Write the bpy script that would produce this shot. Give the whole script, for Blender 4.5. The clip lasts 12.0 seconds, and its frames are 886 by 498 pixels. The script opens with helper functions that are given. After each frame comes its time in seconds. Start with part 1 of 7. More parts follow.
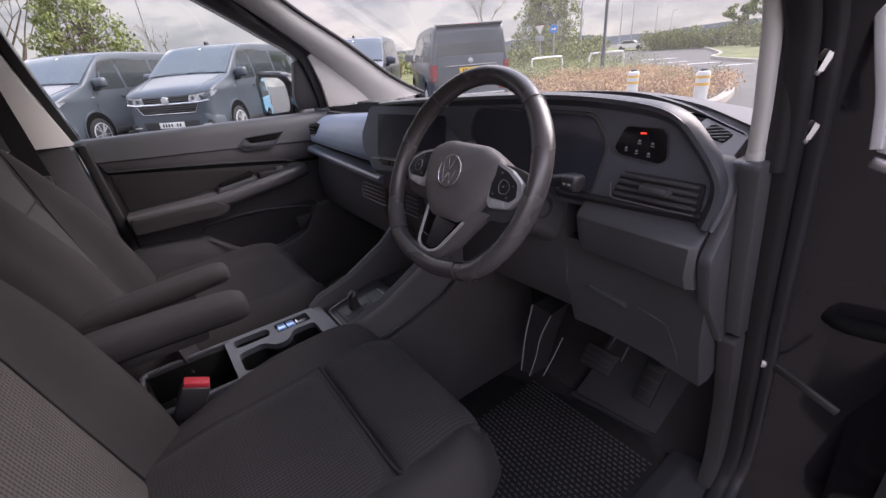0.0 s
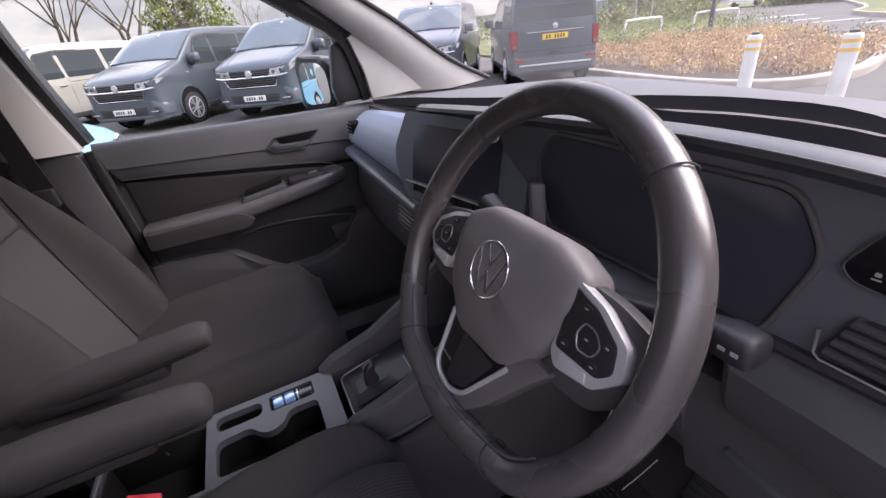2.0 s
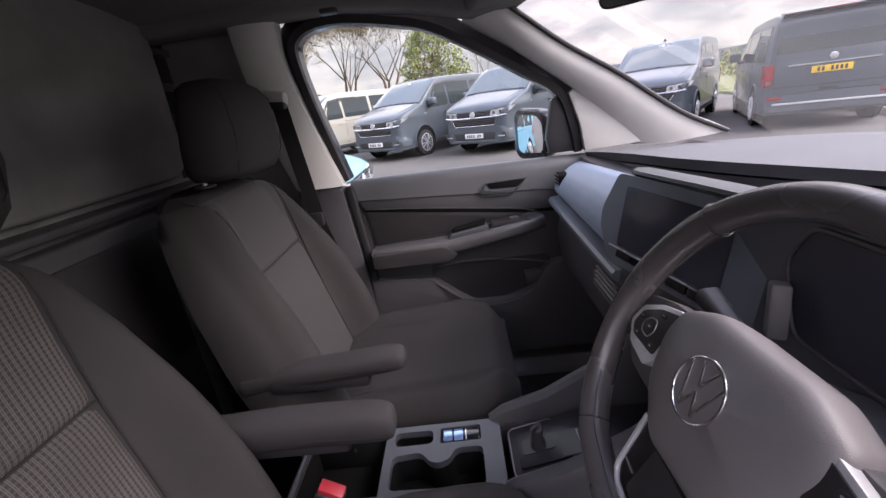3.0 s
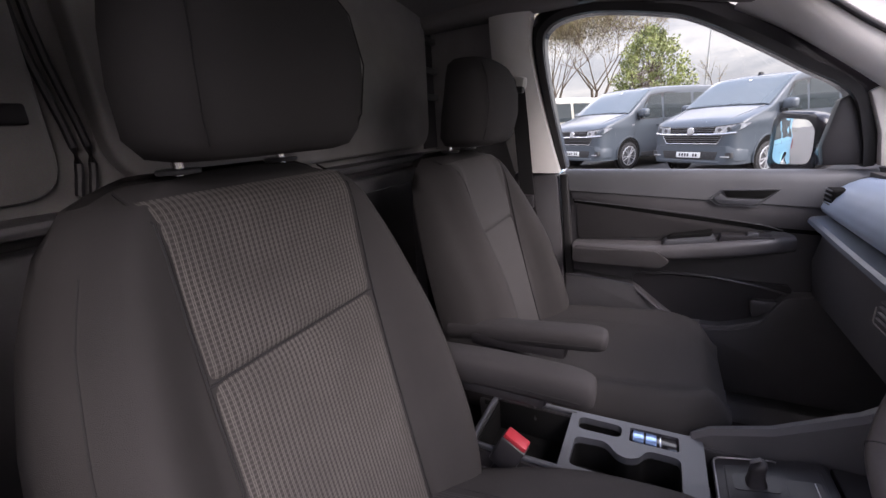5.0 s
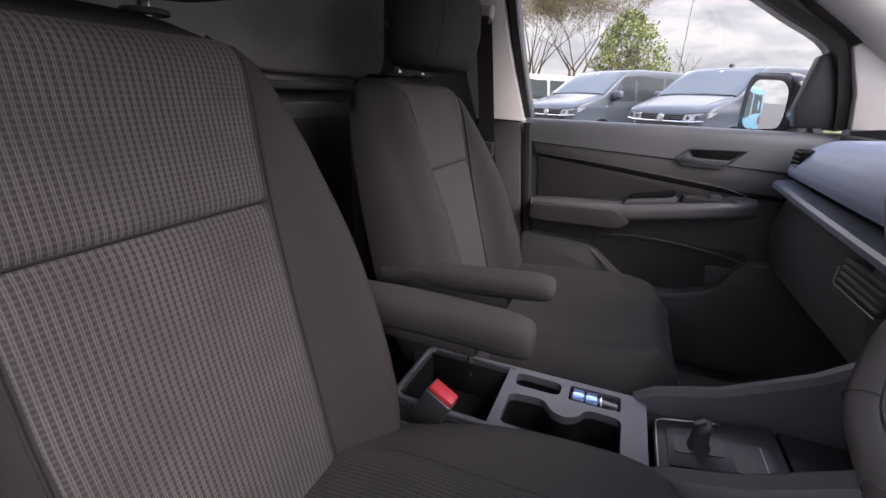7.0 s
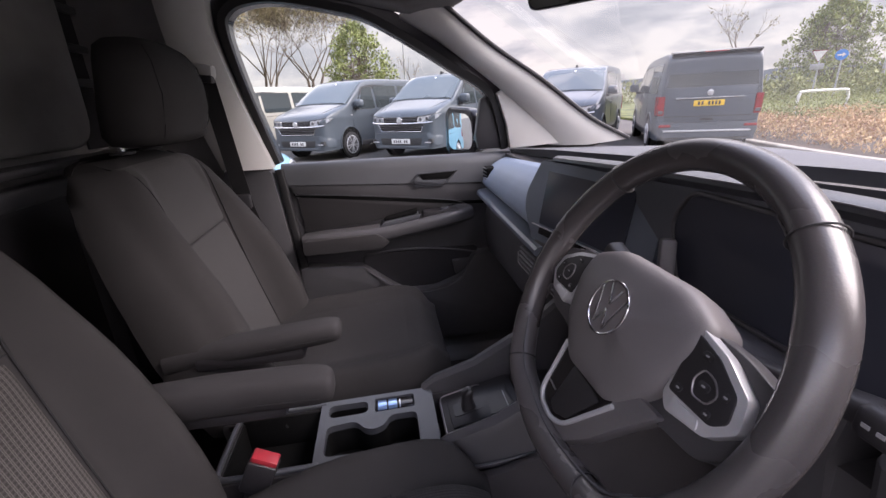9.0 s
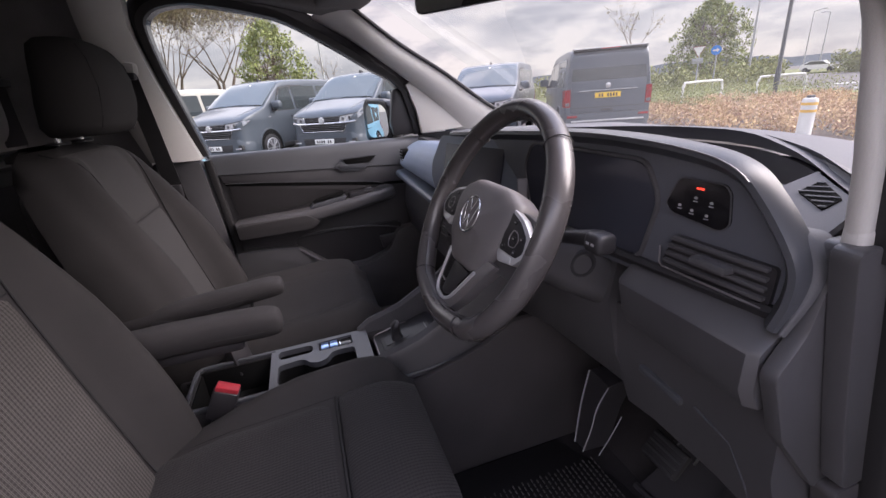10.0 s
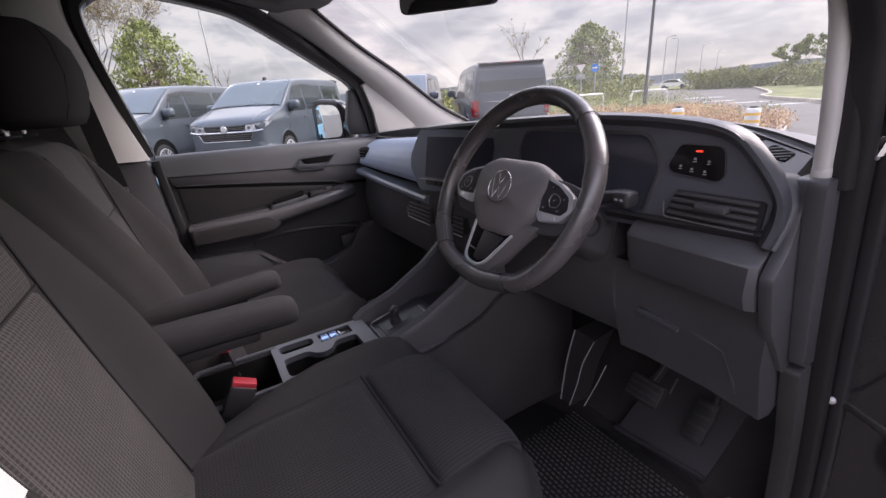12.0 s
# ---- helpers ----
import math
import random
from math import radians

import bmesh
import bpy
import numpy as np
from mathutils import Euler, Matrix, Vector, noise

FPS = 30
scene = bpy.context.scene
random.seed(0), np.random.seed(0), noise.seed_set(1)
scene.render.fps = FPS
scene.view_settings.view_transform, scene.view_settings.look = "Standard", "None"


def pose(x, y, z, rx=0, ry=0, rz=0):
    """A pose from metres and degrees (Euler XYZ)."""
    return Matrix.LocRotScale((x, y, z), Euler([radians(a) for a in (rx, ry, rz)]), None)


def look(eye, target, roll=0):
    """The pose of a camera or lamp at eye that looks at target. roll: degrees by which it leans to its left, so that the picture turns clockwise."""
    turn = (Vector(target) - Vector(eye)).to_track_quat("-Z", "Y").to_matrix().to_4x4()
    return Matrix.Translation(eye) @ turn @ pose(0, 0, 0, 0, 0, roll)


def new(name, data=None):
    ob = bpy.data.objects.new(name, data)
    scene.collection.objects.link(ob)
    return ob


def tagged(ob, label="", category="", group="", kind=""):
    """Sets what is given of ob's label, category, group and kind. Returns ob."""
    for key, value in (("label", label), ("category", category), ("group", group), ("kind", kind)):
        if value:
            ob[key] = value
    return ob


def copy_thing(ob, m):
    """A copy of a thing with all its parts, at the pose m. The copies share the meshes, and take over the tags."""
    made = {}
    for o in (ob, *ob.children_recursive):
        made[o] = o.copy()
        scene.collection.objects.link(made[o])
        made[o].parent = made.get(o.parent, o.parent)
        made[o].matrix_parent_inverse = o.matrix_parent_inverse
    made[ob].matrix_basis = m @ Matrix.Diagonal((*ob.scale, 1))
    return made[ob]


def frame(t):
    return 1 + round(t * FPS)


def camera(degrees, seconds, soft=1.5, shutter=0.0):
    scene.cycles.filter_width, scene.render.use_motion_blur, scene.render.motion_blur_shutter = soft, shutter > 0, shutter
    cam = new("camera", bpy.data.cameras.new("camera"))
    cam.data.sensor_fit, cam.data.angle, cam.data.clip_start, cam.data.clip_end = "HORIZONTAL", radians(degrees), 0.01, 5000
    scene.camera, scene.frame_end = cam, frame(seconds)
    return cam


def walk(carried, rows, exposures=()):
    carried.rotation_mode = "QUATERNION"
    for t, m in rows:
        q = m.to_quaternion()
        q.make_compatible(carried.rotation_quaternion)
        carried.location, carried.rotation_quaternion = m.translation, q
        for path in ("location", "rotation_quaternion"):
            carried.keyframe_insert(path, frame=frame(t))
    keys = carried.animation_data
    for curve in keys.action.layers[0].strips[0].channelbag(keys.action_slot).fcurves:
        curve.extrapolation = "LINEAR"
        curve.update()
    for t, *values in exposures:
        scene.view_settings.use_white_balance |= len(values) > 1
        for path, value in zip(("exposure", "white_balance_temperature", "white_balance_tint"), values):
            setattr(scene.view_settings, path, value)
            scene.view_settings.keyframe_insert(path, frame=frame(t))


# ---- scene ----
cam = camera(93.7, 12.0)
PATH = [
    (0, (0.918, -0.41, 1.296), (-0.577, 0.621, 0.46), -4.6),
    (0.5, (0.885, -0.305, 1.29), (-0.621, 0.668, 0.402), -4.7),
    (1, (0.856, -0.21, 1.318), (-0.663, 0.692, 0.381), -5.2),
    (1.5, (0.748, -0.18, 1.318), (-0.798, 0.645, 0.355), -5.5),
    (2, (0.657, -0.174, 1.327), (-0.967, 0.534, 0.399), -6.3),
    (2.5, (0.634, -0.17, 1.353), (-1.144, 0.222, 0.524), -7.3),
    (3, (0.643, -0.173, 1.371), (-1.235, -0.289, 0.694), -8.0),
    (3.5, (0.675, -0.161, 1.368), (-1.146, -0.824, 0.872), -7.6),
    (5.5, (0.718, -0.304, 1.27), (-0.975, -1.198, 0.69), -3.2),
    (6, (0.663, -0.319, 1.217), (-1.026, -1.193, 0.598), -1.4),
    (6.5, (0.631, -0.292, 1.204), (-1.054, -1.144, 0.545), 0.2),
    (7, (0.613, -0.25, 1.205), (-1.116, -0.982, 0.516), 1.4),
    (9, (0.705, -0.21, 1.325), (-1.16, 0.043, 0.648), -3.1),
    (9.5, (0.821, -0.197, 1.312), (-1.013, 0.21, 0.626), -4.4),
    (10, (0.93, -0.223, 1.295), (-0.859, 0.33, 0.594), -4.6),
    (10.5, (0.937, -0.294, 1.277), (-0.802, 0.394, 0.568), -4.4),
    (11, (0.936, -0.399, 1.279), (-0.752, 0.412, 0.576), -4.2),
    (11.5, (0.931, -0.441, 1.274), (-0.715, 0.458, 0.579), -4.0),
    (12, (0.924, -0.445, 1.272), (-0.704, 0.492, 0.586), -3.9),
]
EXPOSURES = [(0.0, 1.90, 6720, 24), (1.0, 1.95, 6720, 24), (1.5, 2.08, 6720, 24), (2.0, 2.15, 6720, 24), (3.0, 2.20, 6720, 24), (5.5, 2.30, 6720, 24), (7.0, 2.25, 6720, 24), (9.0, 2.10, 6720, 24), (10.0, 2.00, 6720, 24), (12.0, 1.98, 6720, 24)]
walk(cam, [(t, look(eye, target, roll)) for t, eye, target, roll in PATH], EXPOSURES)

# ---- daylight: bright broken overcast ----
world = bpy.data.worlds.new("overcast_sky")
scene.world = world
world.use_nodes = True
wn, wl = world.node_tree.nodes, world.node_tree.links
wn.clear()


def wnode(kind, **values):
    n = wn.new(kind)
    for key, value in values.items():
        n.inputs[key.replace("_", " ")].default_value = value
    return n


sky = wn.new("ShaderNodeTexSky")
sky.sky_type, sky.sun_disc = "NISHITA", False
sky.sun_elevation, sky.sun_rotation = radians(38), radians(20)
coord = wn.new("ShaderNodeTexCoord")
flat = wn.new("ShaderNodeMapping")
flat.inputs["Scale"].default_value = (1.0, 1.0, 3.2)
wl.new(coord.outputs["Generated"], flat.inputs["Vector"])
updown = wn.new("ShaderNodeSeparateXYZ")
wl.new(coord.outputs["Generated"], updown.inputs[0])


def wrange(source, a, b, c, d, smooth=False):
    n = wn.new("ShaderNodeMapRange")
    if smooth:
        n.interpolation_type = "SMOOTHSTEP"
    for key, value in (("From Min", a), ("From Max", b), ("To Min", c), ("To Max", d)):
        n.inputs[key].default_value = value
    wl.new(source, n.inputs["Value"])
    return n.outputs["Result"]


def wmath(kind, a, b):
    n = wn.new("ShaderNodeMath")
    n.operation = kind
    for k, value in enumerate((a, b)):
        if isinstance(value, (int, float)):
            n.inputs[k].default_value = value
        else:
            wl.new(value, n.inputs[k])
    return n.outputs[0]


def wramp(source, stops):
    n = wn.new("ShaderNodeValToRGB")
    n.color_ramp.elements[0].position, n.color_ramp.elements[0].color = stops[0][0], (*stops[0][1], 1)
    n.color_ramp.elements[1].position, n.color_ramp.elements[1].color = stops[-1][0], (*stops[-1][1], 1)
    for at_, colour in stops[1:-1]:
        n.color_ramp.elements.new(at_).color = (*colour, 1)
    wl.new(source, n.inputs["Fac"])
    return n.outputs["Color"]


big = wnode("ShaderNodeTexNoise", Scale=2.4, Detail=6.0, Roughness=0.52, Distortion=0.3)
wl.new(flat.outputs["Vector"], big.inputs["Vector"])
small = wnode("ShaderNodeTexNoise", Scale=6.5, Detail=7.0, Roughness=0.58, Distortion=0.25)
wl.new(flat.outputs["Vector"], small.inputs["Vector"])
# white heaped cloud low down, a grey sheet with a ragged edge above it
heaped = wramp(small.outputs["Fac"], ((0.36, (0.56, 0.58, 0.63)), (0.47, (0.74, 0.75, 0.78)), (0.58, (0.98, 0.97, 0.95))))
sheet_grey = wramp(wmath("ADD", wmath("MULTIPLY", big.outputs["Fac"], 0.7), wmath("MULTIPLY", small.outputs["Fac"], 0.3)), ((0.38, (0.44, 0.45, 0.48)), (0.52, (0.60, 0.60, 0.63)), (0.64, (0.86, 0.86, 0.87))))
edge_z = wmath("ADD", updown.outputs["Z"], wmath("MULTIPLY", wmath("SUBTRACT", big.outputs["Fac"], 0.5), 0.55))
layers = wn.new("ShaderNodeMix")
layers.data_type = "RGBA"
wl.new(wrange(edge_z, 0.16, 0.27, 0.0, 1.0, True), layers.inputs["Factor"])
wl.new(heaped, layers.inputs["A"])
wl.new(sheet_grey, layers.inputs["B"])
skyback = wnode("ShaderNodeBackground", Strength=0.15)
wl.new(sky.outputs["Color"], skyback.inputs["Color"])
cloudback = wnode("ShaderNodeBackground")
# an overcast sky is brightest overhead
wl.new(wrange(updown.outputs["Z"], 0.28, 0.55, 0.215, 1.95), cloudback.inputs["Strength"])
wl.new(layers.outputs["Result"], cloudback.inputs["Color"])
cover = wn.new("ShaderNodeMixShader")
# the cloud breaks up into blue overhead
hole = wmath("MULTIPLY", wrange(updown.outputs["Z"], 0.45, 0.70, 0.0, 1.0, True), wrange(big.outputs["Fac"], 0.36, 0.50, 0.55, 1.0, True))
wl.new(wmath("SUBTRACT", 0.97, wmath("MULTIPLY", hole, 0.85)), cover.inputs["Fac"])
wl.new(skyback.outputs[0], cover.inputs[1])
wl.new(cloudback.outputs[0], cover.inputs[2])
wl.new(cover.outputs[0], wn.new("ShaderNodeOutputWorld").inputs["Surface"])

sun_data = bpy.data.lights.new("sun", "SUN")
sun_data.energy, sun_data.angle, sun_data.color = 1.4, radians(50), (1.0, 0.97, 0.93)
sun = new("sun", sun_data)
sun.matrix_world = look((5.1, 14.1, 11.7), (0, 0, 0))


# ---- materials ----
def material(name, colour, rough=0.5, metal=0.0, grain=0.0, grain_scale=400.0, stain=0.15, stain_scale=6.0, spec=0.5, coat=0.0, tint=None, ior=1.5):
    """A surface with colour varied at a coarse and a fine scale, and fine relief."""
    m = bpy.data.materials.new(name)
    m.use_nodes = True
    n, l = m.node_tree.nodes, m.node_tree.links
    b = n["Principled BSDF"]
    b.inputs["Roughness"].default_value, b.inputs["Metallic"].default_value = rough, metal
    b.inputs["Specular IOR Level"].default_value = spec
    b.inputs["Coat Weight"].default_value = coat
    b.inputs["Coat Roughness"].default_value = 0.06
    b.inputs["IOR"].default_value = ior
    at = n.new("ShaderNodeTexCoord")
    coarse, fine = n.new("ShaderNodeTexNoise"), n.new("ShaderNodeTexNoise")
    coarse.inputs["Scale"].default_value, coarse.inputs["Detail"].default_value = stain_scale, 5.0
    fine.inputs["Scale"].default_value, fine.inputs["Detail"].default_value = grain_scale, 2.0
    l.new(at.outputs["Object"], coarse.inputs["Vector"])
    l.new(at.outputs["Object"], fine.inputs["Vector"])
    ramp = n.new("ShaderNodeValToRGB")
    low = [c * (1 - stain) for c in colour]
    high = [min(1, c * (1 + stain)) for c in (tint or colour)]
    ramp.color_ramp.elements[0].position, ramp.color_ramp.elements[0].color = 0.3, (*low, 1)
    ramp.color_ramp.elements[1].position, ramp.color_ramp.elements[1].color = 0.7, (*high, 1)
    l.new(coarse.outputs["Fac"], ramp.inputs["Fac"])
    mix = n.new("ShaderNodeMix")
    mix.data_type, mix.blend_type = "RGBA", "MULTIPLY"
    mix.inputs["Factor"].default_value = min(1.0, stain * 1.5)
    l.new(ramp.outputs["Color"], mix.inputs["A"])
    l.new(fine.outputs["Color"], mix.inputs["B"])
    if stain > 0:
        l.new(mix.outputs["Result"], b.inputs["Base Color"])
        rr = n.new("ShaderNodeMapRange")
        rr.inputs["To Min"].default_value, rr.inputs["To Max"].default_value = max(0, rough - 0.12 * rough), min(1, rough + 0.15 * rough)
        l.new(coarse.outputs["Fac"], rr.inputs["Value"])
        l.new(rr.outputs["Result"], b.inputs["Roughness"])
    else:
        b.inputs["Base Color"].default_value = (*colour, 1)
    if grain > 0:
        bump = n.new("ShaderNodeBump")
        bump.inputs["Strength"].default_value, bump.inputs["Distance"].default_value = grain, 0.001
        l.new(fine.outputs["Fac"], bump.inputs["Height"])
        l.new(bump.outputs["Normal"], b.inputs["Normal"])
    return m


def glow(name, colour, strength):
    m = bpy.data.materials.new(name)
    m.use_nodes = True
    b = m.node_tree.nodes["Principled BSDF"]
    b.inputs["Base Color"].default_value = (*colour, 1)
    b.inputs["Emission Color"].default_value, b.inputs["Emission Strength"].default_value = (*colour, 1), strength
    return m


def pane_material(name, tint=(0.9, 0.95, 0.94), film=0.0, rough=0.0):
    """A thin pane: mostly clear, with a mirror gloss that grows at a flat angle."""
    m = bpy.data.materials.new(name)
    m.use_nodes = True
    n, l = m.node_tree.nodes, m.node_tree.links
    n.clear()
    see, shine, mix, out = (n.new(k) for k in ("ShaderNodeBsdfTransparent", "ShaderNodeBsdfGlossy", "ShaderNodeMixShader", "ShaderNodeOutputMaterial"))
    see.inputs["Color"].default_value = (*tint, 1)
    shine.inputs["Roughness"].default_value = rough
    angle = n.new("ShaderNodeLayerWeight")
    power, gain = n.new("ShaderNodeMath"), n.new("ShaderNodeMath")
    power.operation, power.inputs[1].default_value = "POWER", 4.0
    gain.operation, gain.inputs[1].default_value, gain.inputs[2].default_value = "MULTIPLY_ADD", 0.35, 0.03
    l.new(angle.outputs["Facing"], power.inputs[0])
    l.new(power.outputs[0], gain.inputs[0])
    l.new(gain.outputs[0], mix.inputs[0])
    l.new(see.outputs[0], mix.inputs[1])
    l.new(shine.outputs[0], mix.inputs[2])
    if film:  # uneven veil painted over the glass: haze of the mirrored dash, and road dust
        veil, over_, spots, amount = (n.new(k) for k in ("ShaderNodeBsdfTranslucent", "ShaderNodeMixShader", "ShaderNodeTexNoise", "ShaderNodeMapRange"))
        veil.inputs["Color"].default_value = (0.8, 0.8, 0.78, 1)
        spots.inputs["Scale"].default_value, spots.inputs["Detail"].default_value = 4.0, 6.0
        amount.inputs["From Min"].default_value, amount.inputs["From Max"].default_value = 0.3, 0.7
        amount.inputs["To Min"].default_value, amount.inputs["To Max"].default_value = film * 0.6, film * 1.4
        l.new(spots.outputs["Fac"], amount.inputs["Value"])
        l.new(amount.outputs["Result"], over_.inputs[0])
        l.new(mix.outputs[0], over_.inputs[1])
        l.new(veil.outputs[0], over_.inputs[2])
        l.new(over_.outputs[0], out.inputs[0])
    else:
        l.new(mix.outputs[0], out.inputs[0])
    return m


def woven(name, dark, light, pitch, rows=None, cross=0.6, line=0.22, bump=0.5, tone=0.6, sheen=0.25):
    """Checked upholstery: paired pale threads in both directions on a dark ground, in the mesh's own metres (UV)."""
    m = bpy.data.materials.new(name)
    m.use_nodes = True
    n, l = m.node_tree.nodes, m.node_tree.links
    b = n["Principled BSDF"]
    b.inputs["Roughness"].default_value = 0.9
    b.inputs["Specular IOR Level"].default_value = 0.2
    b.inputs["Sheen Weight"].default_value = sheen
    uv = n.new("ShaderNodeUVMap")
    sep = n.new("ShaderNodeSeparateXYZ")
    l.new(uv.outputs[0], sep.inputs[0])

    def op(kind, a, c=None):
        q = n.new("ShaderNodeMath")
        q.operation = kind
        for k, v in enumerate((a, c)):
            if v is None:
                continue
            if isinstance(v, (int, float)):
                q.inputs[k].default_value = v
            else:
                l.new(v, q.inputs[k])
        return q.outputs[0]

    def threads(axis, period, width):
        f = op("FRACT", op("DIVIDE", sep.outputs[axis], period))
        d = op("ABSOLUTE", op("SUBTRACT", f, 0.5))
        ramp = n.new("ShaderNodeMapRange")
        ramp.interpolation_type = "SMOOTHSTEP"
        ramp.inputs["From Min"].default_value, ramp.inputs["From Max"].default_value = 0.5 - width, 0.5 - width * 0.30
        l.new(d, ramp.inputs["Value"])
        return ramp.outputs["Result"]
    # pairs of fine pale threads one way, softer single ones across
    fx = op("ABSOLUTE", op("SUBTRACT", op("FRACT", op("DIVIDE", sep.outputs["X"], pitch)), 0.5))
    pair = n.new("ShaderNodeMapRange")
    pair.interpolation_type = "SMOOTHSTEP"
    pair.inputs["From Min"].default_value, pair.inputs["From Max"].default_value = 0.11, 0.03
    l.new(op("ABSOLUTE", op("SUBTRACT", fx, 0.33)), pair.inputs["Value"])
    body = threads("X", pitch, line)
    ay = threads("Y", rows or pitch, line)
    both = op("ADD", op("MULTIPLY", op("MAXIMUM", pair.outputs["Result"], op("MULTIPLY", ay, cross)), 0.72), op("MULTIPLY", body, 0.28))
    noise_t = n.new("ShaderNodeTexNoise")
    noise_t.inputs["Scale"].default_value, noise_t.inputs["Detail"].default_value = 900, 2
    at = n.new("ShaderNodeTexCoord")
    l.new(at.outputs["Object"], noise_t.inputs["Vector"])
    coarse = n.new("ShaderNodeTexNoise")
    coarse.inputs["Scale"].default_value = 14
    l.new(at.outputs["Object"], coarse.inputs["Vector"])
    amount = op("MULTIPLY", both, op("MULTIPLY", tone, op("ADD", noise_t.outputs["Fac"], coarse.outputs["Fac"])))
    mix = n.new("ShaderNodeMix")
    mix.data_type = "RGBA"
    mix.inputs["A"].default_value, mix.inputs["B"].default_value = (*dark, 1), (*light, 1)
    l.new(amount, mix.inputs["Factor"])
    l.new(mix.outputs["Result"], b.inputs["Base Color"])
    bp = n.new("ShaderNodeBump")
    bp.inputs["Strength"].default_value, bp.inputs["Distance"].default_value = bump, 0.0012
    l.new(op("ADD", both, op("MULTIPLY", noise_t.outputs["Fac"], 0.6)), bp.inputs["Height"])
    l.new(bp.outputs["Normal"], b.inputs["Normal"])
    return m


PLASTIC = material("dark_grained_plastic", (0.092, 0.089, 0.094), 0.38, grain=0.25, grain_scale=900, stain=0.12)
PLASTIC_TOP = material("soft_dash_plastic", (0.125, 0.125, 0.133), 0.60, grain=0.3, grain_scale=700, stain=0.1, spec=0.35)
# dark grey plastics; the blue sky reflection is put into both base colours
PLASTIC_MID = material("sky_tinted_grey_plastic", (0.34, 0.42, 0.54), 0.34, grain=0.15, grain_scale=900, stain=0.1)
SURROUND = material("sky_tinted_slate_plastic", (0.175, 0.20, 0.245), 0.40, grain=0.15, grain_scale=900, stain=0.1)
CONSOLE = material("grey_console_plastic", (0.078, 0.081, 0.091), 0.34, grain=0.15, grain_scale=900, stain=0.1)
PLASTIC_BLACK = material("black_plastic", (0.034, 0.032, 0.035), 0.45, grain=0.1, stain=0.1)
GLOSS = material("black_gloss", (0.012, 0.011, 0.013), 0.12, stain=0.05)
# dark glass lifted and blued: a sky reflection is put into its base
SCREEN = material("sky_tinted_display_glass", (0.050, 0.053, 0.070), 0.14, stain=0.0)
RUBBER = material("black_rubber", (0.020, 0.019, 0.020), 0.62, grain=0.2, stain=0.15)
LEATHER = material("black_smooth_leather", (0.095, 0.087, 0.088), 0.27, grain=0.10, grain_scale=650, stain=0.15, spec=0.7)
LEATHER_HUB = material("dark_moulded_wheel_cover", (0.190, 0.176, 0.180), 0.46, grain=0.2, grain_scale=900, stain=0.1)
CLOTH = material("plain_dark_grey_cloth", (0.0415, 0.039, 0.0392), 0.92, grain=0.55, grain_scale=1300, stain=0.12, spec=0.15)
CLOTH_ARM = material("dark_grey_arm_cloth", (0.046, 0.0435, 0.045), 0.85, grain=0.4, grain_scale=1100, stain=0.12, spec=0.2)
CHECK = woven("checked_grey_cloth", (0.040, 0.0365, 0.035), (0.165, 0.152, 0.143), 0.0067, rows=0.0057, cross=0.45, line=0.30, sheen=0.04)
# lightened to paint the front light on the passenger backrest
CHECK_FINE_LIT = woven("lit_fine_checked_cloth", (0.048, 0.0455, 0.0455), (0.082, 0.078, 0.077), 0.0050, tone=0.5, sheen=0.03)
# the backrest's check, darkened to paint shade on the driver's cushion pads
CHECK_SHADED = woven("shaded_checked_cloth", (0.021, 0.0195, 0.0205), (0.064, 0.059, 0.059), 0.0060, rows=0.0056, line=0.30, sheen=0.04)
# near-black that paints shade in recesses and linings; the gaiter's own colour too
VOID = material("matt_black_shade", (0.008, 0.008, 0.008), 0.9, stain=0.1, spec=0.1)
TRIM = material("light_grey_pillar_trim", (0.62, 0.60, 0.57), 0.72, grain=0.3, grain_scale=800, stain=0.06)
LINER = material("grey_headliner_felt", (0.19, 0.18, 0.175), 0.95, grain=0.5, grain_scale=1000, stain=0.08)
# door plastic made paler and bluer to paint the rail's sky reflection
DOOR_RAIL = material("sky_tinted_door_plastic", (0.104, 0.107, 0.115), 0.42, grain=0.2, grain_scale=900, stain=0.1)
CHROME = material("satin_chrome", (0.70, 0.70, 0.72), 0.18, 1.0, stain=0.05)
SATIN_DARK = material("dark_satin_plastic", (0.34, 0.32, 0.325), 0.32, 0.6, stain=0.08)
SATIN = material("matt_silver_plastic", (0.70, 0.70, 0.72), 0.28, 0.35, stain=0.06)
STEEL = material("zinc_steel", (0.5, 0.49, 0.47), 0.3, 1.0, stain=0.15)
BULK = material("dark_painted_steel", (0.285, 0.272, 0.268), 0.36, grain=0.12, grain_scale=500, stain=0.2)
BODY_BLACK = material("black_body_paint", (0.018, 0.016, 0.019), 0.12, stain=0.1, spec=0.45)
CARPET = material("black_carpet", (0.046, 0.042, 0.043), 0.97, grain=1.0, grain_scale=1500, stain=0.3, spec=0.1)
FLANK = material("dark_moulded_flank", (0.062, 0.056, 0.058), 0.75, grain=0.5, grain_scale=700, stain=0.2)
MAT_DARK = material("black_rubber_mat", (0.010, 0.009, 0.010), 0.6, grain=0.3, stain=0.2)
MAT_RIB = material("worn_mat_rib", (0.11, 0.105, 0.105), 0.7, stain=0.3)
# black plastic lifted and blued by reflected haze put into its base
DIAL = material("sky_tinted_dial_plastic", (0.120, 0.125, 0.145), 0.38, grain=0.15, grain_scale=900, stain=0.1)
RED = material("red_buckle_plastic", (0.50, 0.035, 0.05), 0.35, stain=0.06)
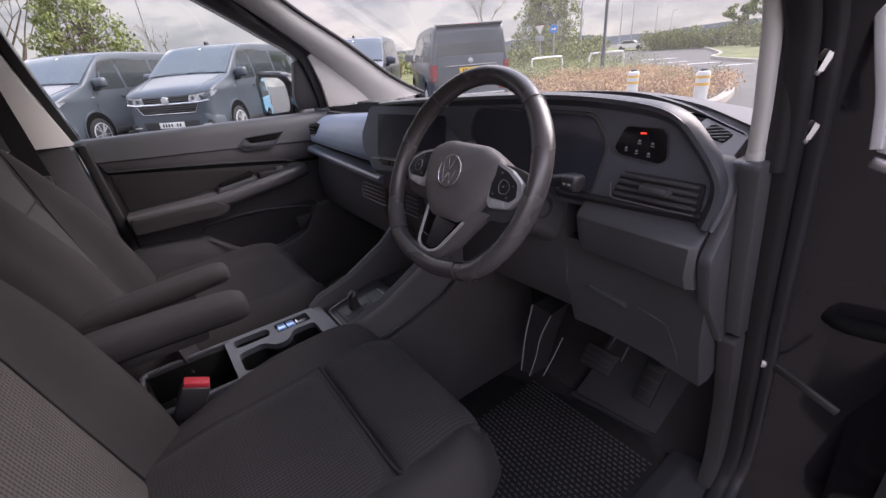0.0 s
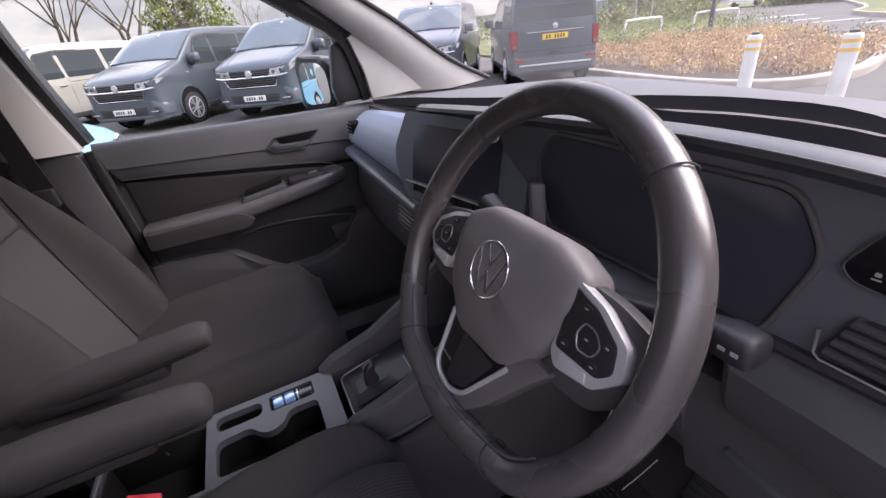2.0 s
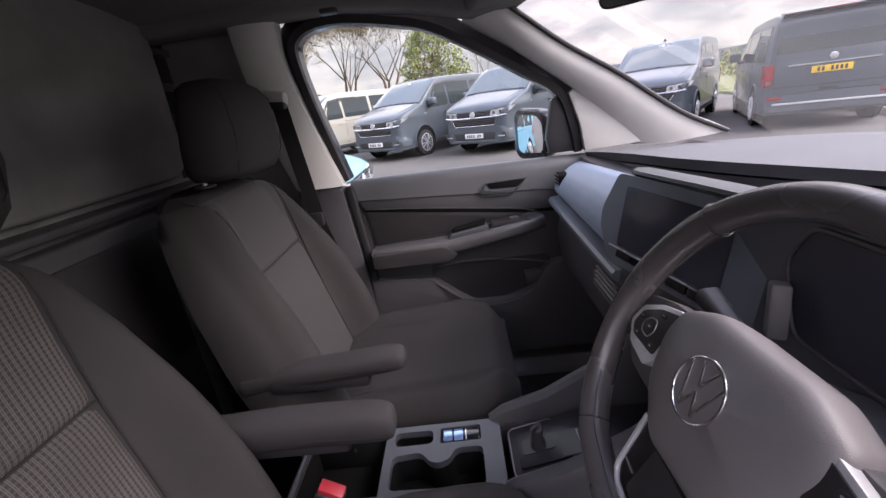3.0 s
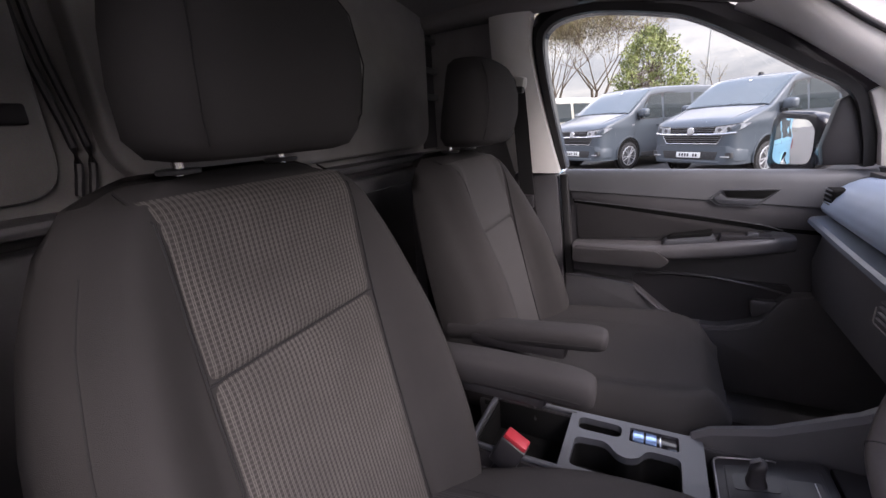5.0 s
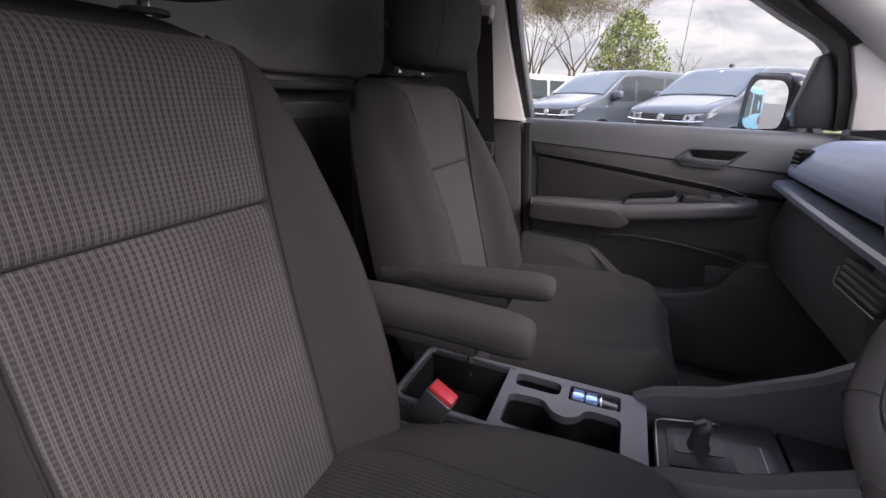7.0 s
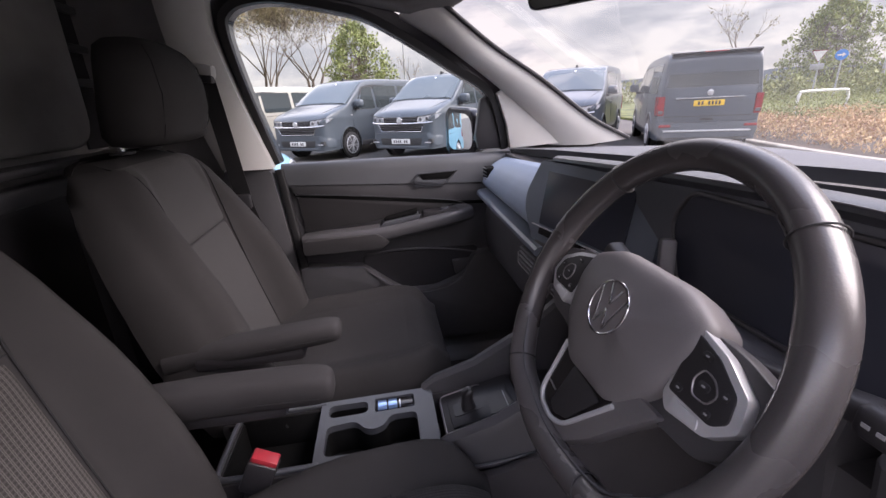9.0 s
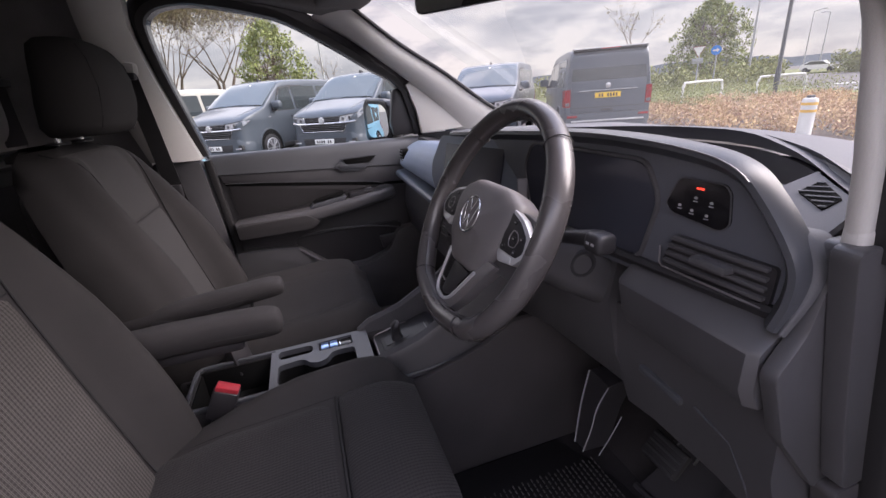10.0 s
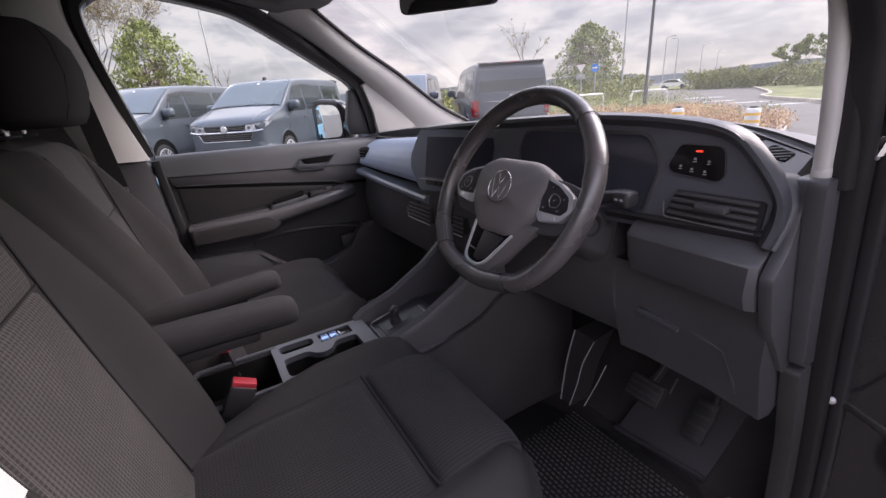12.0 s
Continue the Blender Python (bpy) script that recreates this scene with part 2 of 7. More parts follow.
WEBBING = material("black_webbing", (0.016, 0.015, 0.016), 0.85, grain=0.6, grain_scale=900, stain=0.1)
ICON = material("pale_icon_print", (0.38, 0.38, 0.39), 0.5, stain=0.0)
LAMP_RED = glow("red_tell_tale", (0.9, 0.06, 0.03), 0.7)
# the switch's blue is a sky reflection put into its colour
USB_BLUE = material("sky_tinted_switch", (0.30, 0.45, 0.75), 0.08, 0.6, stain=0.05)
MIRROR = material("mirror_silver", (0.9, 0.92, 0.93), 0.01, 1.0, stain=0.0)
GLASS = pane_material("clear_car_glass")
GLASS_FRONT = pane_material("windscreen_glass", (0.93, 0.96, 0.95), film=0.03)


# ---- mesh helpers ----
def finish(name, bm, mat, parent=None, label="", sharp=35):
    me = bpy.data.meshes.new(name)
    bmesh.ops.recalc_face_normals(bm, faces=bm.faces)
    bm.to_mesh(me)
    bm.free()
    me.materials.append(mat)
    me.shade_smooth()
    me.set_sharp_from_angle(angle=radians(sharp))
    ob = new(name, me)
    if parent is not None:
        ob.parent = parent
        ob.matrix_parent_inverse = parent.matrix_basis.inverted()
    if label:
        ob["label"] = label
    return ob


part = finish


def thing(name, at, label, category, group="", kind=""):
    ob = new(name)
    ob.empty_display_size = 0.1
    ob.matrix_basis = at if isinstance(at, Matrix) else Matrix.Translation(at)
    bpy.context.view_layer.update()
    return tagged(ob, label, category, group, kind)


def box(x0, x1, y0, y1, z0, z1, bevel=0.0, seg=2, m=None):
    bm = bmesh.new()
    bmesh.ops.create_cube(bm, size=1.0)
    for v in bm.verts:
        v.co = Vector(((x0 + x1) / 2 + v.co.x * (x1 - x0), (y0 + y1) / 2 + v.co.y * (y1 - y0), (z0 + z1) / 2 + v.co.z * (z1 - z0)))
    if bevel > 0:
        bmesh.ops.bevel(bm, geom=bm.edges[:], offset=bevel, segments=seg, profile=0.5, affect="EDGES")
    if m is not None:
        bm.transform(m)
    return bm


def bar(a, b, w, h, bevel=0.0, up=(0, 0, 1), seg=2):
    """A bevelled bar from a to b, w wide and h high."""
    a, b = Vector(a), Vector(b)
    ahead = (b - a).normalized()
    side = ahead.cross(Vector(up)).normalized()
    top = side.cross(ahead)
    m = Matrix((side, ahead, top)).transposed().to_4x4()
    m.translation = (a + b) / 2
    return box(-w / 2, w / 2, -(b - a).length / 2, (b - a).length / 2, -h / 2, h / 2, bevel, seg, m)


def place3(axis, u, v, d):
    return {"x": (d, u, v), "y": (u, d, v), "z": (u, v, d)}[axis]


def prism(pts, axis, a, b, bevel=0.0, seg=2, m=None):
    """An outline in the two other axes, drawn out from a to b along axis."""
    bm = bmesh.new()
    one = [bm.verts.new(place3(axis, u, v, a)) for u, v in pts]
    two = [bm.verts.new(place3(axis, u, v, b)) for u, v in pts]
    bm.faces.new(one)
    bm.faces.new(two[::-1])
    for i in range(len(pts)):
        j = (i + 1) % len(pts)
        bm.faces.new((one[i], two[i], two[j], one[j]))
    bmesh.ops.recalc_face_normals(bm, faces=bm.faces)
    if bevel > 0:
        bmesh.ops.bevel(bm, geom=bm.edges[:], offset=bevel, segments=seg, profile=0.5, affect="EDGES", clamp_overlap=True)
    if m is not None:
        bm.transform(m)
    return bm


def loft(rings, caps=True, closed=True):
    """A skin over rings of equally many points."""
    bm = bmesh.new()
    vs = [[bm.verts.new(p) for p in ring] for ring in rings]
    k = len(vs[0])
    for r, s in zip(vs, vs[1:]):
        for i in range(k if closed else k - 1):
            j = (i + 1) % k
            bm.faces.new((r[i], r[j], s[j], s[i]))
    if caps and closed:
        bm.faces.new(vs[0][::-1])
        bm.faces.new(vs[-1])
    bmesh.ops.recalc_face_normals(bm, faces=bm.faces)
    return bm


def smooth_path(pts, steps=6, closed=False):
    """Points of a Catmull-Rom curve through pts."""
    pts = [Vector(p) for p in pts]
    n, out = len(pts), []
    for i in range(n if closed else n - 1):
        p0 = pts[(i - 1) % n] if closed or i > 0 else pts[0] * 2 - pts[1]
        p1, p2 = pts[i], pts[(i + 1) % n]
        p3 = pts[(i + 2) % n] if closed or i + 2 < n else p2 * 2 - p1
        for s in range(steps):
            t = s / steps
            out.append(0.5 * (2 * p1 + (p2 - p0) * t + (2 * p0 - 5 * p1 + 4 * p2 - p3) * t * t + (3 * p1 - p0 - 3 * p2 + p3) * t ** 3))
    if not closed:
        out.append(pts[-1])
    return out


def sweep(path, section, closed=False, up=(0, 0, 1), scale=None):
    """A section (points in side, top) carried along a path."""
    path = [Vector(p) for p in path]
    n, rings = len(path), []
    for i, p in enumerate(path):
        a = path[i - 1] if i > 0 or closed else p
        b = path[(i + 1) % n] if i + 1 < n or closed else p
        ahead = (b - a).normalized()
        side = ahead.cross(Vector(up))
        side = side.normalized() if side.length > 1e-5 else Vector((1, 0, 0))
        top = side.cross(ahead)
        k = scale(i / max(1, n - 1)) if scale else 1.0
        rings.append([p + side * u * k + top * v * k for u, v in section])
    if closed:
        rings.append(rings[0])
        bm = loft(rings, caps=False)
        bmesh.ops.remove_doubles(bm, verts=bm.verts, dist=1e-6)
        return bm
    return loft(rings)


def circle(r, n=10, s=1.0):
    return [(r * math.cos(2 * math.pi * i / n), s * r * math.sin(2 * math.pi * i / n)) for i in range(n)]


def rounded(w, h, r, n=4):
    """A rounded rectangle's outline round the origin."""
    out = []
    for cx, cy, a in ((w / 2 - r, h / 2 - r, 0), (-w / 2 + r, h / 2 - r, 90), (-w / 2 + r, -h / 2 + r, 180), (w / 2 - r, -h / 2 + r, 270)):
        out += [(cx + r * math.cos(radians(a + 90 * i / n)), cy + r * math.sin(radians(a + 90 * i / n))) for i in range(n + 1)]
    return out


def round_poly(pts, r, n=3):
    """An outline with its corners cut round."""
    out, k = [], len(pts)
    for i in range(k):
        p, a, b = Vector(pts[i]), Vector(pts[i - 1]), Vector(pts[(i + 1) % k])
        q = min(r, (a - p).length * 0.45, (b - p).length * 0.45)
        s, e = p + (a - p).normalized() * q, p + (b - p).normalized() * q
        for j in range(n + 1):
            t = j / n
            out.append(tuple(s * (1 - t) ** 2 + p * 2 * t * (1 - t) + e * t * t))
    return out


def disc(r, depth, n=24, m=None, bevel=0.0):
    bm = prism(circle(r, n), "z", -depth / 2, depth / 2)
    if bevel > 0:
        bmesh.ops.bevel(bm, geom=[e for e in bm.edges if abs(e.verts[0].co.z - e.verts[1].co.z) < 1e-7], offset=bevel, segments=2, profile=0.5, affect="EDGES")
    if m is not None:
        bm.transform(m)
    return bm


def join(*bms):
    """Several bmeshes of one part as one."""
    first = bms[0]
    for other in bms[1:]:
        me = bpy.data.meshes.new("joined")
        other.to_mesh(me)
        other.free()
        first.from_mesh(me)
        bpy.data.meshes.remove(me)
    return first


def sheet(f, nu, nv, thick=0.0, uv=None):
    """A surface f(u, v), u and v from 0 to 1, with an optional thickness behind it and UVs in metres."""
    bm = bmesh.new()
    lay = bm.loops.layers.uv.new("UVMap") if uv else None
    vs = [[bm.verts.new(f(i / nu, j / nv)) for j in range(nv + 1)] for i in range(nu + 1)]
    for i in range(nu):
        for j in range(nv):
            face = bm.faces.new((vs[i][j], vs[i + 1][j], vs[i + 1][j + 1], vs[i][j + 1]))
            if lay:
                for loop, (a, b) in zip(face.loops, ((i, j), (i + 1, j), (i + 1, j + 1), (i, j + 1))):
                    loop[lay].uv = uv(a / nu, b / nv)
    if thick:
        bmesh.ops.recalc_face_normals(bm, faces=bm.faces)
        bmesh.ops.solidify(bm, geom=bm.faces[:], thickness=thick)
    return bm


def smoothstep(a, b, x):
    t = max(0.0, min(1.0, (x - a) / (b - a)))
    return t * t * (3 - 2 * t)


def interp(x, xs, ys):
    return float(np.interp(x, xs, ys))


# ---- the cab: floor, bulkhead, roof, pillars, doors ----
CX = 0.355  # half the distance between the seats

floor = finish("floor", box(-0.80, 0.80, -1.05, 0.62, 0.33, 0.372, 0.004), CARPET)
tagged(floor, "black carpeted cab floor", "floor", kind="structure")
toe = finish("toe_board", prism([(0.40, 0.36), (0.62, 0.62), (0.80, 0.95), (0.84, 0.95), (0.84, 0.33), (0.40, 0.33)], "x", -0.80, 0.80), CARPET)
tagged(toe, "black carpeted sloping toe board", "floor", kind="structure")

# bulkhead with a raised upper panel, a ledge and ribs
wall_rear = thing("wall_rear", (0, -1.0, 0.4), "dark painted steel bulkhead with a pressed upper panel and ledge", "bulkhead", kind="structure")
part("panel_sheet", box(-0.84, 0.84, -1.08, -1.04, 0.33, 1.86), BULK, wall_rear)
part("upper_panel", prism(round_poly([(-0.645, 1.25), (0.365, 1.25), (0.385, 1.70), (-0.05, 1.735), (-0.665, 1.69)], 0.09, 6), "y", -1.045, -1.0, 0.012, 3), BULK, wall_rear)
part("lower_panel", prism(round_poly([(-0.72, 0.45), (0.72, 0.45), (0.72, 1.19), (-0.72, 1.19)], 0.05, 4), "y", -1.045, -0.99, 0.012, 3), PLASTIC, wall_rear)
part("ledge", box(-0.80, 0.80, -1.045, -0.965, 1.212, 1.232, 0.008), PLASTIC, wall_rear)
part("side_panel", prism(round_poly([(0.425, 1.25), (0.76, 1.25), (0.76, 1.66), (0.425, 1.70)], 0.06, 5), "y", -1.045, -1.02, 0.01, 2), BULK, wall_rear)
part("slot", box(0.445, 0.56, -1.022, -1.012, 1.352, 1.380, 0.005), PLASTIC_BLACK, wall_rear)
# a black plate paints the shade in the gap beside the panel
part("side_gap_shade", box(-0.80, -0.662, -1.045, -1.033, 1.24, 1.76, 0.003), PLASTIC_BLACK, wall_rear)
for zz in (1.41, 1.50, 1.60):
    part("channel_rung", box(-0.79, -0.67, -1.035, -1.015, zz, zz + 0.022, 0.006), PLASTIC, wall_rear)
# a flat black plate paints the shade of the recess below the ledge
part("lower_recess_shade", prism(round_poly([(-0.66, 0.80), (-0.05, 0.80), (-0.05, 1.15), (-0.66, 1.15)], 0.05, 4), "y", -0.992, -0.984, 0.003), PLASTIC_BLACK, wall_rear)
for xx in (0.392, 0.410):
    part("rib", sweep(smooth_path([(xx, -1.03, 1.25), (xx - 0.01, -1.03, 1.32), (xx + 0.015, -1.03, 1.48), (xx + 0.02, -1.03, 1.70)], 4), circle(0.006, 8)), PLASTIC_BLACK, wall_rear)

# roof and headliner
ceiling = finish("ceiling", sheet(lambda u, v: ((u - 0.5) * 1.40, -1.06 + v * 1.10, 1.735 - 0.05 * (2 * u - 1) ** 4 - 0.02 * (2 * v - 1) ** 2 - 0.075 * smoothstep(0.72, 1.0, v)), 16, 16, 0.02), LINER)
tagged(ceiling, "grey felt headliner of the cab", "headliner", kind="structure")
roof = finish("roof", sheet(lambda u, v: ((u - 0.5) * 1.62, -1.10 + v * 1.17, 1.84 - 0.10 * (2 * u - 1) ** 4 - 0.10 * smoothstep(0.7, 1.0, v)), 12, 10, 0.01), BODY_BLACK)
tagged(roof, "black painted steel roof skin", "roof", kind="structure")
header = finish("trim", sweep([(-0.71, -0.045, 1.600), (-0.60, -0.005, 1.612), (-0.45, 0.02, 1.645), (-0.30, 0.035, 1.660), (0, 0.045, 1.668), (0.30, 0.035, 1.660), (0.45, 0.02, 1.645), (0.60, -0.005, 1.612), (0.71, -0.045, 1.600)], rounded(0.17, 0.055, 0.02)), LINER)
tagged(header, "grey felt windscreen header trim", "trim", kind="structure")

# the outline of a door's window, in y and z
WINDOW = [(-0.545, 1.150), (-0.600, 1.40), (-0.618, 1.545), (-0.600, 1.590), (-0.545, 1.612), (-0.45, 1.614), (-0.30, 1.588), (-0.20, 1.558), (-0.05, 1.474), (0.06, 1.405), (0.165, 1.335), (0.205, 1.230), (0.222, 1.145)]
WSM = [tuple(p.xy) for p in smooth_path([(y, z, 0) for y, z in WINDOW], 4)]


def window_x(z):
    return 0.775 - 0.085 * max(0.0, z - 1.15) - 0.06 * max(0.0, z - 1.45)


def side_skin(sign, outer, x_off, thick, material_, name, label):
    """A band between the window outline and an outer outline, leaning in towards the roof."""
    rings = []
    for (y, z), (yo, zo) in zip(WSM, outer):
        if sign > 0 and y > 0.02:
            continue
        ring = [(sign * (window_x(z) + x_off), y, z), (sign * (window_x(zo) + x_off), yo, zo), (sign * (window_x(zo) + x_off + thick), yo, zo), (sign * (window_x(z) + x_off + thick), y, z)]
        rings.append(ring)
    ob = finish(name, loft(rings), material_)
    return tagged(ob, label, "trim", kind="structure")


def outward(d0, d1=None):
    """The window outline moved outwards."""
    out = []
    c = Vector((-0.2, 1.34))
    for i, (y, z) in enumerate(WSM):
        a, b = Vector(WSM[max(0, i - 1)]), Vector(WSM[min(len(WSM) - 1, i + 1)])
        n = Vector((-(b - a).y, (b - a).x)).normalized()
        if n.dot(Vector((y, z)) - c) < 0:
            n = -n
        out.append((y + n.x * d0, z + n.y * d0))
    return out


for sign, tag in ((-1, "passenger"), (1, "driver")):
    if sign < 0:
        side_skin(sign, outward(0.022), -0.004, 0.03, RUBBER, "trim", "black rubber window seal round the passenger window")
    side_skin(sign, outward(0.060), 0.022 if sign < 0 else -0.01, 0.05, BODY_BLACK if sign < 0 else RUBBER, "trim", "black door frame seal round the %s door" % tag)

# pillars: light grey trims
def pillar_a(sign):
    """The sloping screen pillar with its wide foot, its inner edge along the windscreen."""
    inner = [(0.705, 0.66, 1.160), (0.700, 0.51, 1.237), (0.690, 0.33, 1.364), (0.680, 0.166, 1.467), (0.668, 0.040, 1.560), (0.650, -0.05, 1.622)]
    outer = [(0.760, 0.40, 1.150), (0.757, 0.34, 1.225), (0.742, 0.235, 1.325), (0.722, 0.11, 1.425), (0.702, 0.00, 1.512), (0.668, -0.08, 1.60)]
    if sign < 0:  # meets the door frame at the top
        outer[3:] = [(0.728, 0.10, 1.428), (0.745, -0.008, 1.508), (0.752, -0.112, 1.568)]
    if sign > 0:  # seen edge-on from the open door
        outer = [(x - 0.028, y, z) for x, y, z in outer]
        inner = [(x + 0.004, y + 0.10, z + 0.02) for x, y, z in outer]
    rings = []
    for p, q in zip(smooth_path(inner, 4), smooth_path(outer, 4)):
        p, q = Vector((sign * p.x, p.y, p.z)), Vector((sign * q.x, q.y, q.z))
        mid_ = (p + q) / 2 + (Vector((-sign * 0.016, -0.012, -0.008)) if sign < 0 else Vector((-0.004, 0, 0)))
        back = Vector((sign * 0.035, 0.02, 0.012))
        rings.append([p, p * 0.65 + mid_ * 0.35 + Vector((-sign * 0.006, -0.005, 0)), mid_, q * 0.65 + mid_ * 0.35 + Vector((-sign * 0.004, -0.006, 0)), q, q + back, p + back])
    if sign < 0:
        frit = finish("trim", sweep([Vector((-p.x + 0.002, p.y + 0.008, p.z + 0.004)) for p in smooth_path(inner, 4)], rounded(0.016, 0.012, 0.004)), PLASTIC_BLACK)
        tagged(frit, "black edge band along the windscreen pillar", "screen edge", kind="structure")
    ob = finish("trim", loft(rings), TRIM, sharp=50)
    tagged(ob, "light grey plastic trim of the sloping windscreen pillar", "pillar trim", kind="structure")
    return ob


pillar_left, pillar_right = pillar_a(-1), pillar_a(1)
part("speaker_grille", disc(0.022, 0.004, 20, look((-0.722, 0.455, 1.235), (-0.2, 0.1, 1.10)), 0.001), TRIM, pillar_left, "round perforated grille")
# fixed corner behind the passenger window: light trim and dark mirror sail
corner = finish("trim", prism([(0.245, 1.150), (0.46, 1.158), (0.335, 1.255), (0.215, 1.345), (0.197, 1.335), (0.232, 1.235)], "x", -0.768, -0.742, 0.004), TRIM)
tagged(corner, "light grey trim of the front door corner", "pillar trim", kind="structure")


def pillar_b(sign):
    """The door pillar: pale trim above the belt line, dark plastic below."""
    up_f = [(0.735, -0.560, 1.140), (0.728, -0.605, 1.30), (0.716, -0.640, 1.45), (0.700, -0.655, 1.56), (0.675, -0.64, 1.66)]
    up_b = [(0.700, -0.705, 1.150), (0.695, -0.745, 1.30), (0.690, -0.765, 1.45), (0.680, -0.775, 1.56), (0.655, -0.77, 1.66)]
    ahead = 0.032 if sign > 0 else 0.0
    up_f, up_b = ([(x, y + ahead, z) for x, y, z in e] for e in (up_f, up_b))
    rings = []
    for p, q in zip(smooth_path(up_f, 4), smooth_path(up_b, 4)):
        p, q = Vector((sign * p.x, p.y, p.z)), Vector((sign * q.x, q.y, q.z))
        m_ = (p + q) / 2 - Vector((sign * 0.018, 0, 0))
        back = Vector((sign * 0.05, 0, 0))
        rings.append([p + back, p, p * 0.7 + m_ * 0.3 - Vector((sign * 0.006, 0, 0)), m_, q * 0.7 + m_ * 0.3 - Vector((sign * 0.006, 0, 0)), q, q + back])
    ob = finish("trim", loft(rings), TRIM, sharp=50)
    tagged(ob, "light grey upper trim of the door pillar", "pillar trim", kind="structure")
    low = finish("trim", prism(round_poly([(y + ahead, z) for y, z in ((-0.566, 1.136), (-0.60, 1.24 if sign > 0 else 1.139), (-0.71, 1.24 if sign > 0 else 1.146), (-0.745, 0.9), (-0.75, 0.37), (-0.505, 0.37), (-0.525, 0.65), (-0.545, 0.90))], 0.015), "x", sign * 0.79, sign * 0.722, 0.008), PLASTIC)
    tagged(low, "dark plastic lower trim of the door pillar", "pillar trim", kind="structure")


pillar_b(-1)
pillar_b(1)
for sign in (-1, 1):
    wall = finish("wall_%s" % ("left" if sign < 0 else "right"), prism([(-1.06, 0.33), (-0.72, 0.33), (-0.72, 1.74), (-1.06, 1.74)], "x", sign * 0.76, sign * 0.83), BULK)
    tagged(wall, "dark inner body side behind the seats", "wall", kind="structure")
    over = finish("trim", sweep([(sign * 0.690, -1.05, 1.665), (sign * 0.690, -0.62, 1.672), (sign * 0.690, -0.45, 1.672), (sign * 0.688, -0.25, 1.645), (sign * 0.682, -0.08, 1.605), (sign * 0.655, 0.0, 1.615), (sign * 0.60, 0.035, 1.635)], rounded(0.12, 0.07, 0.025)), LINER)
    tagged(over, "grey felt roof rail trim above the door", "trim", kind="structure")

for sign in (-1, 1):
    corner_fill = finish("trim", sweep([(sign * 0.705, -0.12, 1.620), (sign * 0.650, -0.02, 1.628), (sign * 0.52, 0.045, 1.655)], rounded(0.11, 0.075, 0.03)), LINER)
    tagged(corner_fill, "grey felt roof corner above the screen pillar", "trim", kind="structure")

# windscreen glass
wind = finish("window_1", sheet(lambda u, v: ((u - 0.5) * (1.46 - 0.14 * v), 0.98 - 0.90 * v - 0.10 * (2 * u - 1) ** 2 * (1 - 0.6 * v), 1.12 + 0.545 * v - 0.02 * (2 * u - 1) ** 2), 12, 6), GLASS_FRONT)
wind.visible_shadow = False
tagged(wind, "clear laminated windscreen", "windscreen", kind="structure")

# ---- passenger door ----
door = thing("door_1", (-0.80, -0.15, 0.5), "closed passenger door with dark grey plastic inner panel", "door", kind="structure")
part("outer_skin", prism([(-0.60, 0.36), (0.46, 0.36), (0.46, 1.12), (-0.56, 1.12)], "x", -0.90, -0.845, 0.01), BODY_BLACK, door)
part("panel", prism(round_poly([(-0.545, 0.42), (0.44, 0.42), (0.46, 1.08), (0.40, 1.128), (0.222, 1.132), (-0.545, 1.140)], 0.012), "x", -0.84, -0.772, 0.01, 2), PLASTIC, door)
# top rail: rounded shoulder that leans away under the glass
def shoulder(u, v):
    y = -0.545 + u * 0.98
    zt = 1.142 - 0.012 * u
    zb = 1.079 - 0.060 * u
    prof = [(-0.800, zt + 0.004), (-0.785, zt + 0.006), (-0.772, zt), (-0.762, zt - 0.014), (-0.757, (zt + zb) / 2), (-0.755, zb), (-0.768, zb - 0.008)]
    k = v * (len(prof) - 1)
    i = min(int(k), len(prof) - 2)
    f = k - i
    return (prof[i][0] * (1 - f) + prof[i + 1][0] * f, y, prof[i][1] * (1 - f) + prof[i + 1][1] * f)
part("top_rail", sheet(shoulder, 12, 12, 0.004), DOOR_RAIL, door)
# middle band, painted highlight line, inset field and armrest
part("middle_band", prism([(-0.530, 1.082), (0.40, 1.026), (0.40, 0.955), (0.07, 0.973), (-0.515, 1.046)], "x", -0.785, -0.760, 0.004), PLASTIC, door)
# a near-black strip paints the shadow gap under the band
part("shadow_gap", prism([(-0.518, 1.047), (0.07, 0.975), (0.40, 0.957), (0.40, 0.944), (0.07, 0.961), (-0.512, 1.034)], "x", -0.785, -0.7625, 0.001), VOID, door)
# a lighter tube stands in for the highlight on the field's upper edge
part("edge_highlight", sweep(smooth_path([(-0.7605, -0.512, 1.043), (-0.7605, -0.25, 1.018), (-0.7605, 0.0, 0.985), (-0.7605, 0.075, 0.966)], 5), circle(0.0012, 6)), DOOR_RAIL, door, "thin lighter line for the edge highlight")
part("inset_field", prism(round_poly([(-0.505, 1.034), (-0.25, 1.010), (0.06, 0.958), (-0.06, 0.952), (-0.26, 0.925), (-0.495, 0.905)], 0.012), "x", -0.785, -0.764, 0.003), CLOTH_ARM, door, "cloth-covered inset field")
arm_path = smooth_path([(-0.748, -0.50, 0.878), (-0.735, -0.40, 0.884), (-0.722, -0.25, 0.892), (-0.720, -0.10, 0.912), (-0.728, 0.02, 0.930), (-0.752, 0.085, 0.938)], 5)
part("armrest", sweep(arm_path, rounded(0.085, 0.050, 0.018)), PLASTIC, door)
